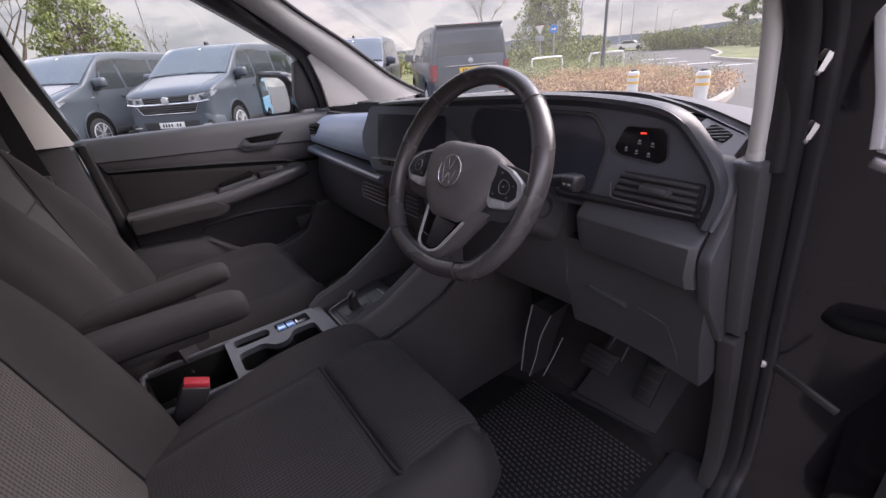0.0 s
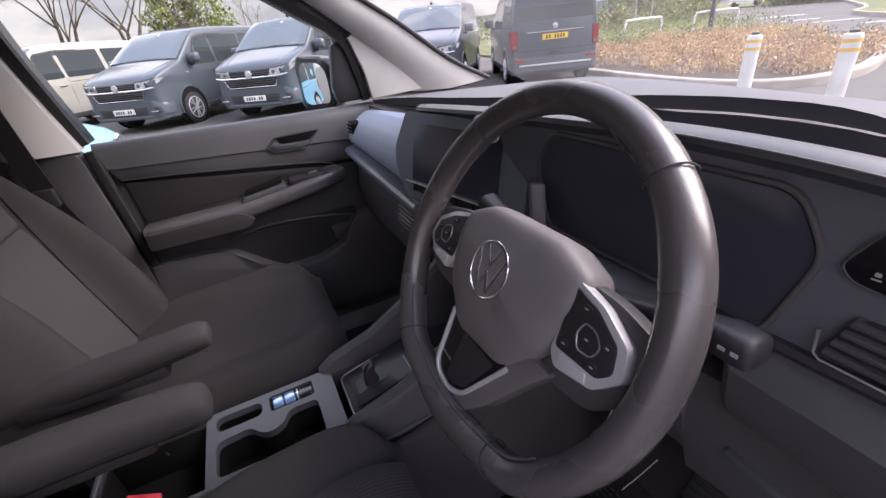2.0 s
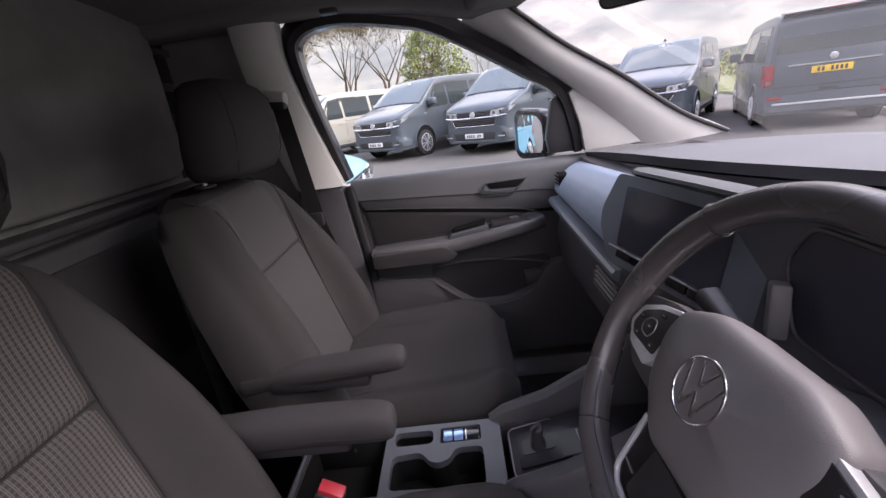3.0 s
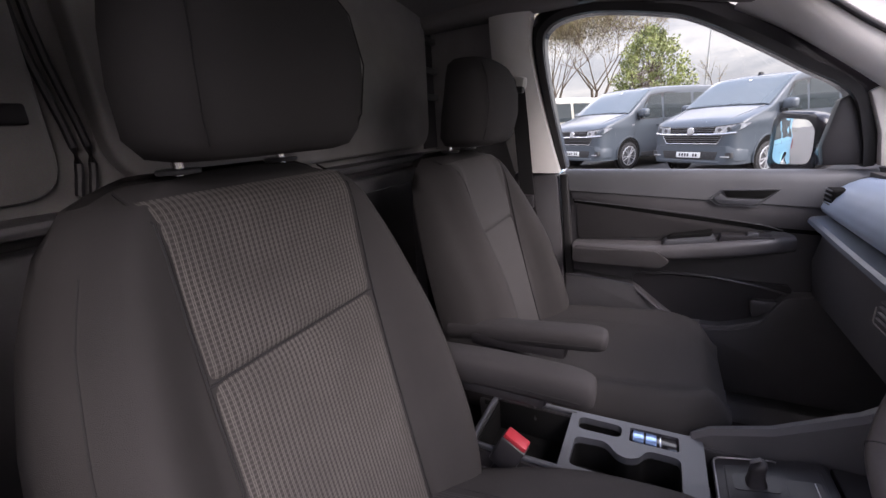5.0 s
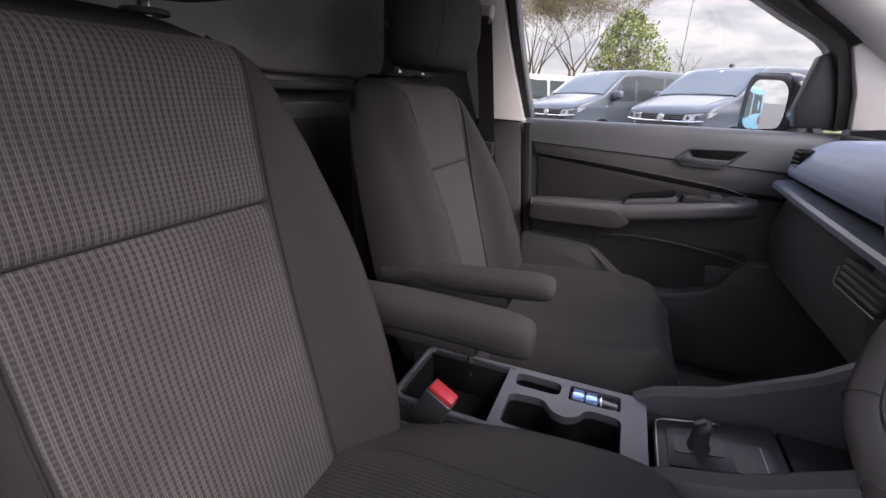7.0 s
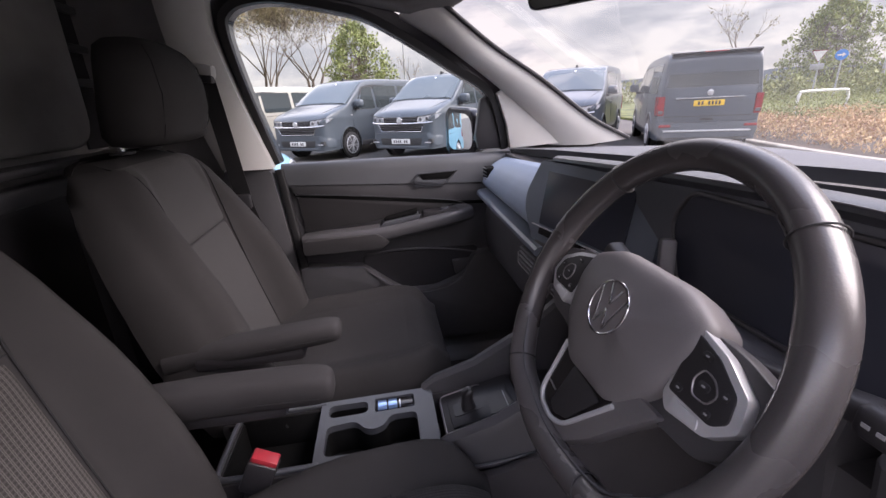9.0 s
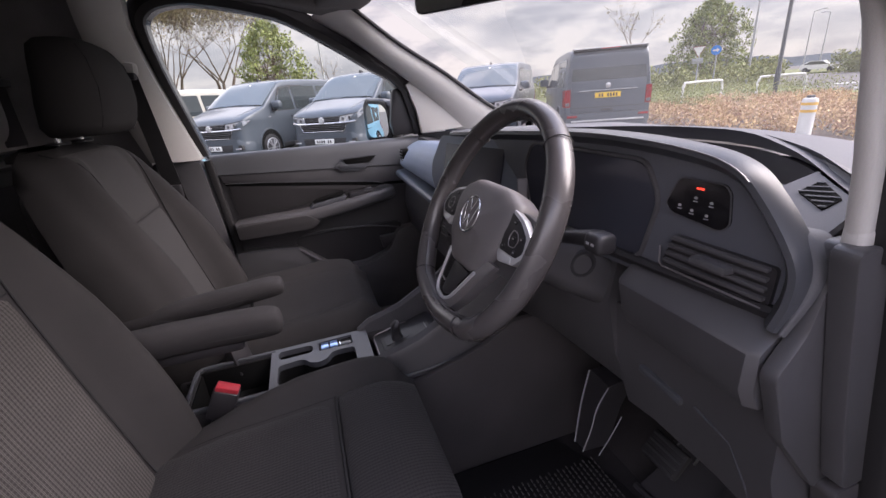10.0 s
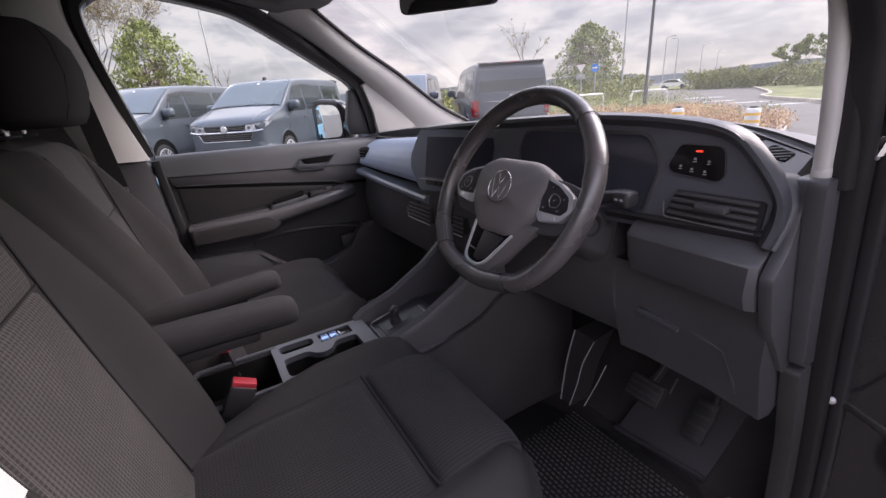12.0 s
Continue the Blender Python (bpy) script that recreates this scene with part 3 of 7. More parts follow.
part("arm_pad", prism(round_poly([(-0.50, 0.897), (-0.25, 0.902), (-0.205, 0.872), (-0.235, 0.846), (-0.50, 0.846)], 0.012), "x", -0.75, -0.676, 0.012, 3), CLOTH_ARM, door, "padded cloth armrest")
part("pull_cup", prism(round_poly([(-0.238, 0.912), (-0.10, 0.935), (-0.092, 0.952), (-0.225, 0.932)], 0.008), "x", -0.75, -0.694, 0.005), CONSOLE, door)
# a near-black plate paints the shade inside the pull cup
part("pull_recess_shade", prism(round_poly([(-0.222, 0.930), (-0.104, 0.950), (-0.098, 0.966), (-0.21, 0.944)], 0.006), "x", -0.75, -0.716, 0.002), VOID, door)
switch = part("switch_panel", prism(round_poly([(-0.085, 0.938), (0.05, 0.950), (0.045, 0.960), (-0.08, 0.958)], 0.005), "x", -0.742, -0.698, 0.003), PLASTIC_BLACK, door)
part("window_switch", prism([(-0.02, 0.957), (0.012, 0.960), (0.010, 0.968), (-0.016, 0.966)], "x", -0.728, -0.706, 0.002), CONSOLE, switch)
# door handle; its recess is a near-black plate that paints the shade
HF = [(-0.115, 1.058), (-0.085, 1.084), (0.052, 1.086), (0.002, 1.036), (-0.095, 1.040)]
handle = part("door_handle", prism(round_poly([(-0.108, 1.057), (-0.088, 1.076), (-0.074, 1.060), (0.016, 1.058), (-0.004, 1.040), (-0.092, 1.044)], 0.006), "x", -0.763, -0.7495, 0.003), CONSOLE, door)
part("recess", prism(round_poly([(-0.072, 1.063), (-0.082, 1.082), (0.046, 1.083), (0.019, 1.061)], 0.004), "x", -0.762, -0.7505, 0.0015), VOID, handle)
part("handle_frame", sweep([(-0.7535, y, z) for y, z in HF], circle(0.0026, 6), closed=True, up=(1, 0, 0)), CONSOLE, handle)
# lower pocket
pocket_low = smooth_path([(-0.722, -0.302, 0.755), (-0.712, -0.22, 0.690), (-0.705, -0.165, 0.652), (-0.705, -0.05, 0.652), (-0.715, 0.04, 0.680), (-0.735, 0.09, 0.748)], 5)
part("pocket_rim", sweep(pocket_low, circle(0.0032, 8)), PLASTIC, door)
part("pocket_lip", sweep(smooth_path([(-0.758, -0.30, 0.800), (-0.752, -0.15, 0.812), (-0.748, 0.02, 0.795), (-0.748, 0.16, 0.762), (-0.752, 0.30, 0.735)], 5), circle(0.0035, 6)), PLASTIC, door)
part("lower_panel", prism(round_poly([(-0.53, 0.43), (0.40, 0.43), (0.40, 0.80), (0.10, 0.775), (0.05, 0.690), (-0.05, 0.655), (-0.165, 0.655), (-0.225, 0.700), (-0.305, 0.768), (-0.53, 0.788)], 0.02), "x", -0.785, -0.722, 0.008), PLASTIC, door)
part("pocket_back", prism(round_poly([(-0.31, 0.60), (0.12, 0.60), (0.12, 0.80), (-0.31, 0.80)], 0.02), "x", -0.775, -0.757), PLASTIC_BLACK, door)
part("pocket_divider", prism(round_poly([(0.03, 0.695), (0.10, 0.735), (0.095, 0.752), (0.02, 0.750)], 0.006), "x", -0.765, -0.735, 0.004), PLASTIC, door)
part("field_seam", sweep(smooth_path([(-0.7235, -0.53, 0.782), (-0.7235, -0.40, 0.778), (-0.7235, -0.305, 0.766)], 4), circle(0.003, 6)), CONSOLE, door)
pane = finish("window_2", loft([[(-(window_x(z) + 0.024), y, z), (-(window_x(1.14) + 0.024), y, 1.13)] for y, z in WSM[2:-2]], caps=False, closed=False), GLASS)
pane.visible_shadow = False
tagged(pane, "clear passenger side window", "window", kind="structure")

rear_seal = finish("trim", sweep([(-0.742, -0.545, 1.135), (-0.742, -0.526, 0.90), (-0.742, -0.507, 0.65), (-0.742, -0.488, 0.42)], rounded(0.026, 0.026, 0.006), up=(1, 0, 0)), RUBBER)
tagged(rear_seal, "black rubber seal along the passenger door's rear edge", "door seal", kind="structure")

# outside mirror on the passenger door
mirror = thing("door_mirror", (-0.95, 0.12, 1.2), "black door mirror with silvered glass on the passenger side", "door mirror")
MO = [(-0.062, -0.078), (-0.072, -0.03), (-0.066, 0.045), (-0.035, 0.075), (0.075, 0.082), (0.098, 0.055), (0.100, -0.07), (0.07, -0.088)]
MO = round_poly(MO, 0.03, 4)
mm = look((-0.945, 0.118, 1.206), (-0.521, -0.630, 1.203)) @ Matrix.Rotation(math.pi, 4, "Y")
MO = [(-a, b) for a, b in MO]
part("housing", loft([[mm @ Vector((a * k, b * k, d)) for a, b in MO] for k, d in ((1.0, 0.004), (1.10, 0.0), (1.12, -0.03), (0.98, -0.075), (0.6, -0.105), (0.25, -0.115))]), BODY_BLACK, mirror, sharp=60)
part("mirror_glass", loft([[mm @ Vector((a * k, b * k, 0.0085 - 0.36 * (a * a + b * b) * k * k)) for a, b in MO] for k in (0.84, 0.70, 0.56, 0.42, 0.28, 0.14, 0.02)]), MIRROR, mirror, "silvered convex mirror glass", 80)
part("sail", prism([(0.235, 1.15), (0.232, 1.235), (0.195, 1.335), (0.15, 1.32), (0.13, 1.20), (0.14, 1.15)], "x", -0.812, -0.778, 0.006), PLASTIC_BLACK, mirror)
part("mirror_arm", bar((-0.80, 0.20, 1.185), (-0.93, 0.165, 1.185), 0.06, 0.05, 0.015), BODY_BLACK, mirror)

# ---- driver's side: door opening, sill, kick panel, seals ----
SEAL = smooth_path([(0.735, -0.62, 1.55), (0.720, -0.50, 1.628), (0.722, -0.30, 1.60), (0.733, -0.05, 1.485), (0.747, 0.150, 1.335), (0.752, 0.200, 1.235), (0.752, 0.243, 1.10), (0.752, 0.300, 0.90), (0.752, 0.372, 0.66), (0.752, 0.408, 0.48), (0.752, 0.36, 0.395), (0.755, 0.15, 0.385), (0.758, -0.40, 0.385)], 6)
seal = finish("trim", sweep(SEAL, rounded(0.022, 0.030, 0.010), up=(1, 0, 0)), RUBBER)
tagged(seal, "black rubber door seal round the driver's opening", "door seal", kind="structure")
seal_b = finish("trim", sweep([p + Vector((0.020, 0.024, 0)) for p in SEAL[24:]], rounded(0.016, 0.022, 0.007), up=(1, 0, 0)), PLASTIC_BLACK)
tagged(seal_b, "black painted flange of the driver's door opening", "door frame", kind="structure")
kick = finish("trim", prism(round_poly([(0.178, 1.152), (0.205, 1.06), (0.232, 0.97), (0.272, 0.85), (0.50, 0.86), (0.50, 1.152)], 0.012), "x", 0.722, 0.744, 0.005), PLASTIC)
tagged(kick, "dark plastic side panel at the end of the dashboard", "side panel", kind="structure")
kick_low = finish("trim", prism(round_poly([(0.268, 0.842), (0.50, 0.852), (0.60, 0.36), (0.36, 0.36), (0.365, 0.48), (0.330, 0.66)], 0.012), "x", 0.715, 0.742, 0.005), FLANK)
tagged(kick_low, "dark plastic kick panel beside the pedals", "side panel", kind="structure")
sill = finish("trim", prism([(0.63, 0.36), (0.77, 0.34), (0.77, 0.375), (0.745, 0.395), (0.68, 0.40), (0.64, 0.385)], "y", -0.75, 0.42, 0.006), PLASTIC)
tagged(sill, "dark plastic door sill trim", "sill", kind="structure")
sill_l = finish("trim", prism([(-0.64, 0.36), (-0.80, 0.34), (-0.80, 0.385), (-0.775, 0.405), (-0.70, 0.41), (-0.655, 0.385)], "y", -0.75, 0.45, 0.006), PLASTIC)
tagged(sill_l, "dark plastic door sill trim", "sill", kind="structure")
post = finish("trim", loft([[(0.762, y + 0.030, z), (0.790, y + 0.040, z), (0.830, y + 0.075, z), (0.905, y + 0.105, z), (0.915, y + 0.14, z), (0.91, y + 0.20, z), (0.762, y + 0.20, z)] for y, z in ((0.385, 0.36), (0.405, 0.48), (0.372, 0.66), (0.300, 0.90), (0.243, 1.10), (0.200, 1.235), (0.150, 1.335), (0.05, 1.43), (-0.05, 1.51))]), BODY_BLACK, sharp=50)
light_post = finish("trim", sweep(smooth_path([(0.7275, 0.2035, 1.160), (0.727, 0.186, 1.24), (0.722, 0.155, 1.345), (0.712, 0.06, 1.435), (0.695, -0.08, 1.53), (0.675, -0.22, 1.60)], 5), rounded(0.018, 0.020, 0.008)), TRIM)
post_back = finish("trim", sweep(smooth_path([(0.742, 0.226, 1.140), (0.741, 0.205, 1.24), (0.736, 0.174, 1.345), (0.727, 0.080, 1.437), (0.711, -0.060, 1.532), (0.692, -0.20, 1.602)], 5), rounded(0.030, 0.034, 0.010)), RUBBER)
tagged(post_back, "black rubber seal behind the windscreen pillar trim", "pillar seal", kind="structure")
tagged(light_post, "light grey trim on the edge of the driver's windscreen pillar", "pillar trim", kind="structure")
post_foot = finish("trim", prism(rounded(0.0195, 0.0215, 0.008), "z", 1.150, 1.163, 0.001, m=Matrix.Translation((0.7275, 0.2040, 0))), TRIM)
tagged(post_foot, "light grey foot of the pillar trim", "pillar trim", kind="structure")
tagged(post, "black painted hinge pillar of the body", "hinge pillar", kind="structure")

# opened driver's door, swung forward on its hinges
POSTDARK = material("dark_zinc_steel", (0.16, 0.155, 0.15), 0.4, 0.9, stain=0.2)
door2 = thing("door_2", pose(0.845, 0.44, 0.36, 0, 0, 0), "driver's door standing wide open, black painted edge", "door", kind="structure")
swing = Matrix.Translation((0.90, 0.50, 0)) @ Matrix.Rotation(radians(62), 4, "Z") @ Matrix.Translation((-0.87, -0.46, 0))
part("door_edge", prism(round_poly([(0.44, 0.38), (0.47, 0.8), (0.46, 1.12), (0.30, 1.30), (0.24, 1.30), (-0.55, 1.16), (-0.55, 0.38)], 0.03), "x", 0.83, 0.90, 0.008, m=swing), BODY_BLACK, door2)
part("inner_panel", prism(round_poly([(0.36, 0.42), (0.38, 1.10), (-0.52, 1.14), (-0.52, 0.42)], 0.03), "x", 0.79, 0.828, 0.012, m=swing), PLASTIC, door2)
# these hinge leaves stand in for sky glints in the gloss black pillar
for zz, yy in ((1.262, 0.172), (1.186, 0.198)):
    leaf = part("hinge", loft([[(0.7665 + a, yy + 0.026 + c, zz - 0.010 + b) for a, b, c in ((0.0, 0.0, 0.0), (0.005, 0.001, 0.001), (0.0085, 0.014, 0.005), (0.0080, 0.024, 0.008), (0.0045, 0.022, 0.006), (0.0020, 0.009, 0.002))], [(0.7665 + a, yy + 0.034 + c, zz - 0.010 + b) for a, b, c in ((0.0, 0.0, 0.0), (0.005, 0.001, 0.001), (0.0085, 0.014, 0.005), (0.0080, 0.024, 0.008), (0.0045, 0.022, 0.006), (0.0020, 0.009, 0.002))]]), STEEL, door2, "bright steel leaf for a sky glint on the black pillar")
    part("glint_pin", bar((0.7655, yy + 0.022, zz - 0.009), (0.7705, yy + 0.022, zz - 0.012), 0.004, 0.004, 0.001), SATIN_DARK, leaf)
    part("glint_lug", bar((0.7655, yy + 0.026, zz + 0.002), (0.7690, yy + 0.028, zz + 0.013), 0.003, 0.005, 0.001), GLOSS, leaf)
strap = part("check_strap", bar((0.772, 0.362, 0.772), (0.875, 0.345, 0.745), 0.006, 0.014, 0.002), POSTDARK, door2, "steel check strap")
part("bolt", disc(0.007, 0.014, 10, look((0.766, 0.350, 0.772), (0.9, -0.3, 1.1)), 0.002), SATIN_DARK, strap)
part("wiring_gaiter", sweep(smooth_path([(0.80, 0.40, 0.90), (0.835, 0.37, 0.885), (0.90, 0.39, 0.88)], 4), circle(0.013, 12)), VOID, door2)
# glass edge and mirror foot of the opened door, seen past the pillar
edge = part("glass_edge", sweep(smooth_path([(0.796, 0.215, 1.335), (0.801, 0.215, 1.300), (0.811, 0.215, 1.262), (0.822, 0.215, 1.222), (0.830, 0.215, 1.175)], 4), rounded(0.007, 0.010, 0.002)), SATIN, door2, "bright window edge trim")
part("edge_corner", bar((0.829, 0.212, 1.163), (0.862, 0.215, 1.150), 0.012, 0.012, 0.004), SATIN_DARK, door2)
part("window_corner", prism([(0.822, 1.215), (0.838, 1.190), (0.850, 1.166), (0.830, 1.171)], "y", 0.218, 0.224, 0.002), SATIN, door2, "pale corner of the window frame")


# ---- dashboard ----
dash = thing("dashboard", (0, 0.4, 0.9), "dark grey plastic dashboard with instrument hood, screen and vents", "dashboard")


def dash_edge(x):
    """The near edge of the top pad: y and z."""
    xs = [-0.74, -0.60, -0.45, -0.30, -0.17, 0.0, 0.15, 0.265, 0.36, 0.41, 0.48, 0.555, 0.605, 0.65, 0.697, 0.72, 0.74]
    y = interp(x, xs, [0.24, 0.262, 0.275, 0.300, 0.338, 0.405, 0.470, 0.495, 0.500, 0.492, 0.450, 0.395, 0.347, 0.305, 0.262, 0.235, 0.20])
    z = interp(x, xs, [1.148, 1.162, 1.174, 1.181, 1.186, 1.192, 1.196, 1.198, 1.197, 1.195, 1.190, 1.184, 1.179, 1.174, 1.169, 1.158, 1.148])
    return y, z


def pad(u, v):
    x = -0.74 + 1.462 * u
    y0, z0 = dash_edge(x)
    k = v
    y = y0 + (0.99 - 0.10 * (2 * u - 1) ** 2 - y0) * max(0.0, (k - 0.16) / 0.84)
    drop = interp(x, [0.40, 0.60], [0.024, 0.005])
    z = z0 - drop * (1 - min(1.0, k / 0.16)) ** 2 - interp(x, [-0.50, 0.0, 0.35], [0.032, 0.066, 0.085]) * max(0.0, (k - 0.16) / 0.84) ** 1.3
    return (x, y + 0.010 * (1 - min(1.0, k / 0.16)), z)


part("top_pad", sheet(pad, 40, 14, 0.012), PLASTIC_TOP, dash)
part("underbody", prism([(0.33, 1.09), (0.86, 1.08), (0.80, 0.80), (0.36, 0.82)], "x", -0.72, 0.72), PLASTIC_BLACK, dash)
# storage tray behind the hood
part("tray", prism([(0.215, 1.140), (0.50, 1.135), (0.56, 1.150), (0.56, 1.08), (0.215, 1.08)], "x", -0.70, 0.640), PLASTIC_BLACK, dash)

# far wall of the tray, under the pad's edge


def tray_wall(u, v):
    x = -0.70 + 1.305 * u
    y, z = dash_edge(x)
    top = z - interp(x, [0.40, 0.60], [0.024, 0.005]) - 0.004
    return (x, y + 0.013 - 0.008 * v, top + (1.095 - top) * v)


part("tray_back", sheet(tray_wall, 40, 4, 0.006), PLASTIC_BLACK, dash)

# instrument hood: a band that runs over the dials and down round the outer vent
LIP = smooth_path([(-0.17, 0.162, 1.189), (-0.10, 0.164, 1.194), (0.10, 0.170, 1.207), (0.33, 0.173, 1.219), (0.46, 0.173, 1.221), (0.57, 0.173, 1.215), (0.630, 0.173, 1.203), (0.664, 0.173, 1.176), (0.700, 0.172, 1.128), (0.705, 0.170, 1.094), (0.699, 0.166, 1.060)], 7)
FACE_Y = 0.188
part("hood_band", sweep(LIP, [(-0.016, 0.020), (-0.011, 0.010), (-0.002, -0.001), (0.004, 0.0), (0.008, 0.010), (0.006, 0.030), (-0.016, 0.030)], up=(0, 1, 0)), CONSOLE, dash)
part("band_line", sweep([p + Vector((0, -0.001, 0.004)) for p in LIP[4:-24]], circle(0.0009, 6)), SATIN_DARK, dash, "thin bright edge line")


def hood(u, v):
    """The short skin behind the band."""
    i = u * (len(LIP) - 22)
    a = int(min(i, len(LIP) - 2))
    p = LIP[a].lerp(LIP[a + 1], i - a)
    return p + Vector((0, 0.008 + 0.016 * v, 0.006 - 0.010 * v * v))
part("hood", sheet(hood, 40, 4, 0.005), PLASTIC_TOP, dash)


def lip_z(x):
    return interp(x, [-0.40, -0.16, 0.10, 0.33, 0.46, 0.57, 0.63, 0.664, 0.700, 0.704], [1.160, 1.190, 1.207, 1.219, 1.221, 1.215, 1.203, 1.176, 1.128, 1.10])


FIELD = [(x, lip_z(x) - 0.008) for x in (-0.16, 0.10, 0.33, 0.46, 0.57, 0.625, 0.658, 0.690, 0.695)] + [(0.690, 1.050), (0.45, 1.040), (0.1, 1.030), (-0.16, 1.035)]
part("dial_field", prism(FIELD, "y", FACE_Y, FACE_Y + 0.03), DIAL, dash)


def face_plate(pts, lift, mat_, name, parent, label="", depth=0.006, bevel=0.0):
    """A plate with its outline in x and z laid against the dial field."""
    return part(name, prism(pts, "y", FACE_Y - lift, FACE_Y - lift + depth, bevel), mat_, parent, label)


DISPLAY = [(0.228, 1.193), (0.506, 1.193), (0.533, 1.147), (0.508, 1.066), (0.226, 1.066), (0.200, 1.147)]
cluster = face_plate(round_poly(DISPLAY, 0.018, 5), 0.002, SCREEN, "instrument_display", dash, "dark instrument display")
part("display_hood", sweep([(x, FACE_Y - 0.001, z) for x, z in round_poly([(x * 1.016 - 0.006, z + (0.004 if z > 1.1 else -0.004)) for x, z in DISPLAY], 0.018, 5)], rounded(0.005, 0.008, 0.002, 2), closed=True, up=(0, 1, 0)), PLASTIC, cluster)
PANEL = [(0.562, 1.184), (0.618, 1.184), (0.626, 1.176), (0.630, 1.142), (0.620, 1.133), (0.554, 1.140), (0.545, 1.150)]
light_panel = face_plate(round_poly(PANEL, 0.008, 4), 0.003, GLOSS, "light_switch_panel", dash, "glossy black touch panel with pale symbols")
for x, z in ((0.586, 1.163), (0.606, 1.161), (0.566, 1.151), (0.583, 1.148), (0.602, 1.146)):
    face_plate(round_poly([(x - 0.0020, z - 0.0010), (x + 0.0020, z - 0.0010), (x + 0.0016, z + 0.0020), (x - 0.0016, z + 0.0020)], 0.0008, 2), 0.0038, ICON, "symbol", light_panel, depth=0.001)
    face_plate([(x - 0.0028, z - 0.0040), (x + 0.0028, z - 0.0040), (x + 0.0028, z - 0.0030), (x - 0.0028, z - 0.0030)], 0.0038, ICON, "symbol", light_panel, depth=0.001)
word = bpy.data.curves.new("word", "FONT")
word.body, word.size, word.extrude, word.align_x = "AUTO", 0.0034, 0.0003, "CENTER"
holder = bpy.data.objects.new("word", word)
word_bm = bmesh.new()
word_bm.from_mesh(bpy.data.meshes.new_from_object(holder))
bpy.data.objects.remove(holder)
word_bm.transform(Matrix.Translation((0.591, FACE_Y - 0.0042, 1.1738)) @ Matrix.Rotation(math.pi / 2, 4, "X"))
part("tell_tale", word_bm, LAMP_RED, light_panel, "small lit red word")
part("panel_edge", sweep([(x, FACE_Y - 0.003, z) for x, z in round_poly(PANEL, 0.008, 4)], circle(0.0008, 6), closed=True, up=(0, 1, 0)), PLASTIC, light_panel)


def vent(name, x0, x1, y, z, n, knob, parent, h=0.042, lean=0.0):
    """A wide air vent: dark box, slats, a slider and a bright lower line."""
    v_ = part(name, prism(round_poly([(x0, z - h / 2), (x1, z - h / 2 - lean), (x1 + 0.002, z + h / 2 - lean), (x0 + 0.016, z + h / 2)], 0.006, 3), "y", y, y + 0.05), PLASTIC_BLACK, parent)
    for i in range(n):
        zz = z - h / 2 + h * (i + 0.5) / n
        part("slat", prism([(y - 0.005, zz - 0.001), (y + 0.03, zz + 0.006), (y + 0.03, zz + 0.010), (y - 0.005, zz + 0.0035)], "x", x0 + 0.006 + 0.012 * i / n, x1 - 0.004, 0.001), PLASTIC, v_)
    if knob:
        part("slider", box(0.602, 0.646, y - 0.018, y + 0.02, z - 0.001, z + 0.010, 0.004), PLASTIC, v_)
    part("frame_line", sweep([(x0 - 0.001, y - 0.003, z + h * 0.05), (x0 + 0.001, y - 0.004, z - h / 2 + 0.002), (x0 + 0.006, y - 0.004, z - h / 2 - 0.002), (x1 - 0.004, y - 0.004, z - h / 2 - 0.002 - lean)], circle(0.0013, 6)), SATIN_DARK, v_)
    return v_


vent("side_vent", 0.550, 0.684, 0.183, 1.094, 4, True, dash)
# upper corner vent in its pale frame, between the hood band and the top pad
FR = [Vector(p) for p in ((0.556, 0.262, 1.128), (0.700, 0.2145, 1.150), (0.604, 0.348, 1.175), (0.697, 0.261, 1.167))]


def on_frame(u, v, up=0.0):
    p = FR[0].lerp(FR[1], u).lerp(FR[2].lerp(FR[3], u), v)
    return p + Vector((-0.25, -0.349, 0.903)) * up


corner_vent = part("corner_vent_frame", sheet(on_frame, 12, 10, 0.006), PLASTIC_TOP, dash)
part("frame_wall", loft([[FR[0], FR[2], FR[2] + Vector((0.006, -0.004, 0)), FR[0] + Vector((0.006, -0.004, 0))], [p + q for p, q in zip((FR[0], FR[2], FR[2], FR[0]), (Vector((0, 0, -0.05)), Vector((0, 0, -0.05)), Vector((0.006, -0.004, -0.05)), Vector((0.006, -0.004, -0.05))))]]), PLASTIC_BLACK, corner_vent)
# diamond-shaped opening; its corners on the frame's plane: left, far, right, near
SV = [Vector(p) for p in ((0.6185, 0.298, 1.160), (0.628, 0.320, 1.171), (0.674, 0.2745, 1.166), (0.670, 0.254, 1.157))]
LIFT = Vector((-0.25, -0.349, 0.903))
slot_bm = loft([[p + LIFT * d for p in round_poly([q.xy for q in SV], 0.004, 3) for p in [Vector((p[0], p[1], 1.1635 + (0.25 * (p[0] - 0.6561) + 0.349 * (p[1] - 0.2809)) / 0.903))]] for d in (-0.001, 0.0016)])
# a raised near-black plate paints the shade in the opening
part("slot", slot_bm, VOID, corner_vent)
for i in range(6):
    f = (i + 0.6) / 6.2
    a = SV[1].lerp(SV[0], min(1.0, f / 0.42)) if f < 0.42 else SV[0].lerp(SV[3], (f - 0.42) / 0.58)
    b = SV[1].lerp(SV[2], f / 0.58) if f < 0.58 else SV[2].lerp(SV[3], (f - 0.58) / 0.42)
    part("slat", bar(a.lerp(b, 0.04) + LIFT * 0.0022, b.lerp(a, 0.04) + LIFT * 0.0022, 0.0022, 0.0014, 0.0004, up=LIFT), PLASTIC_TOP, corner_vent)
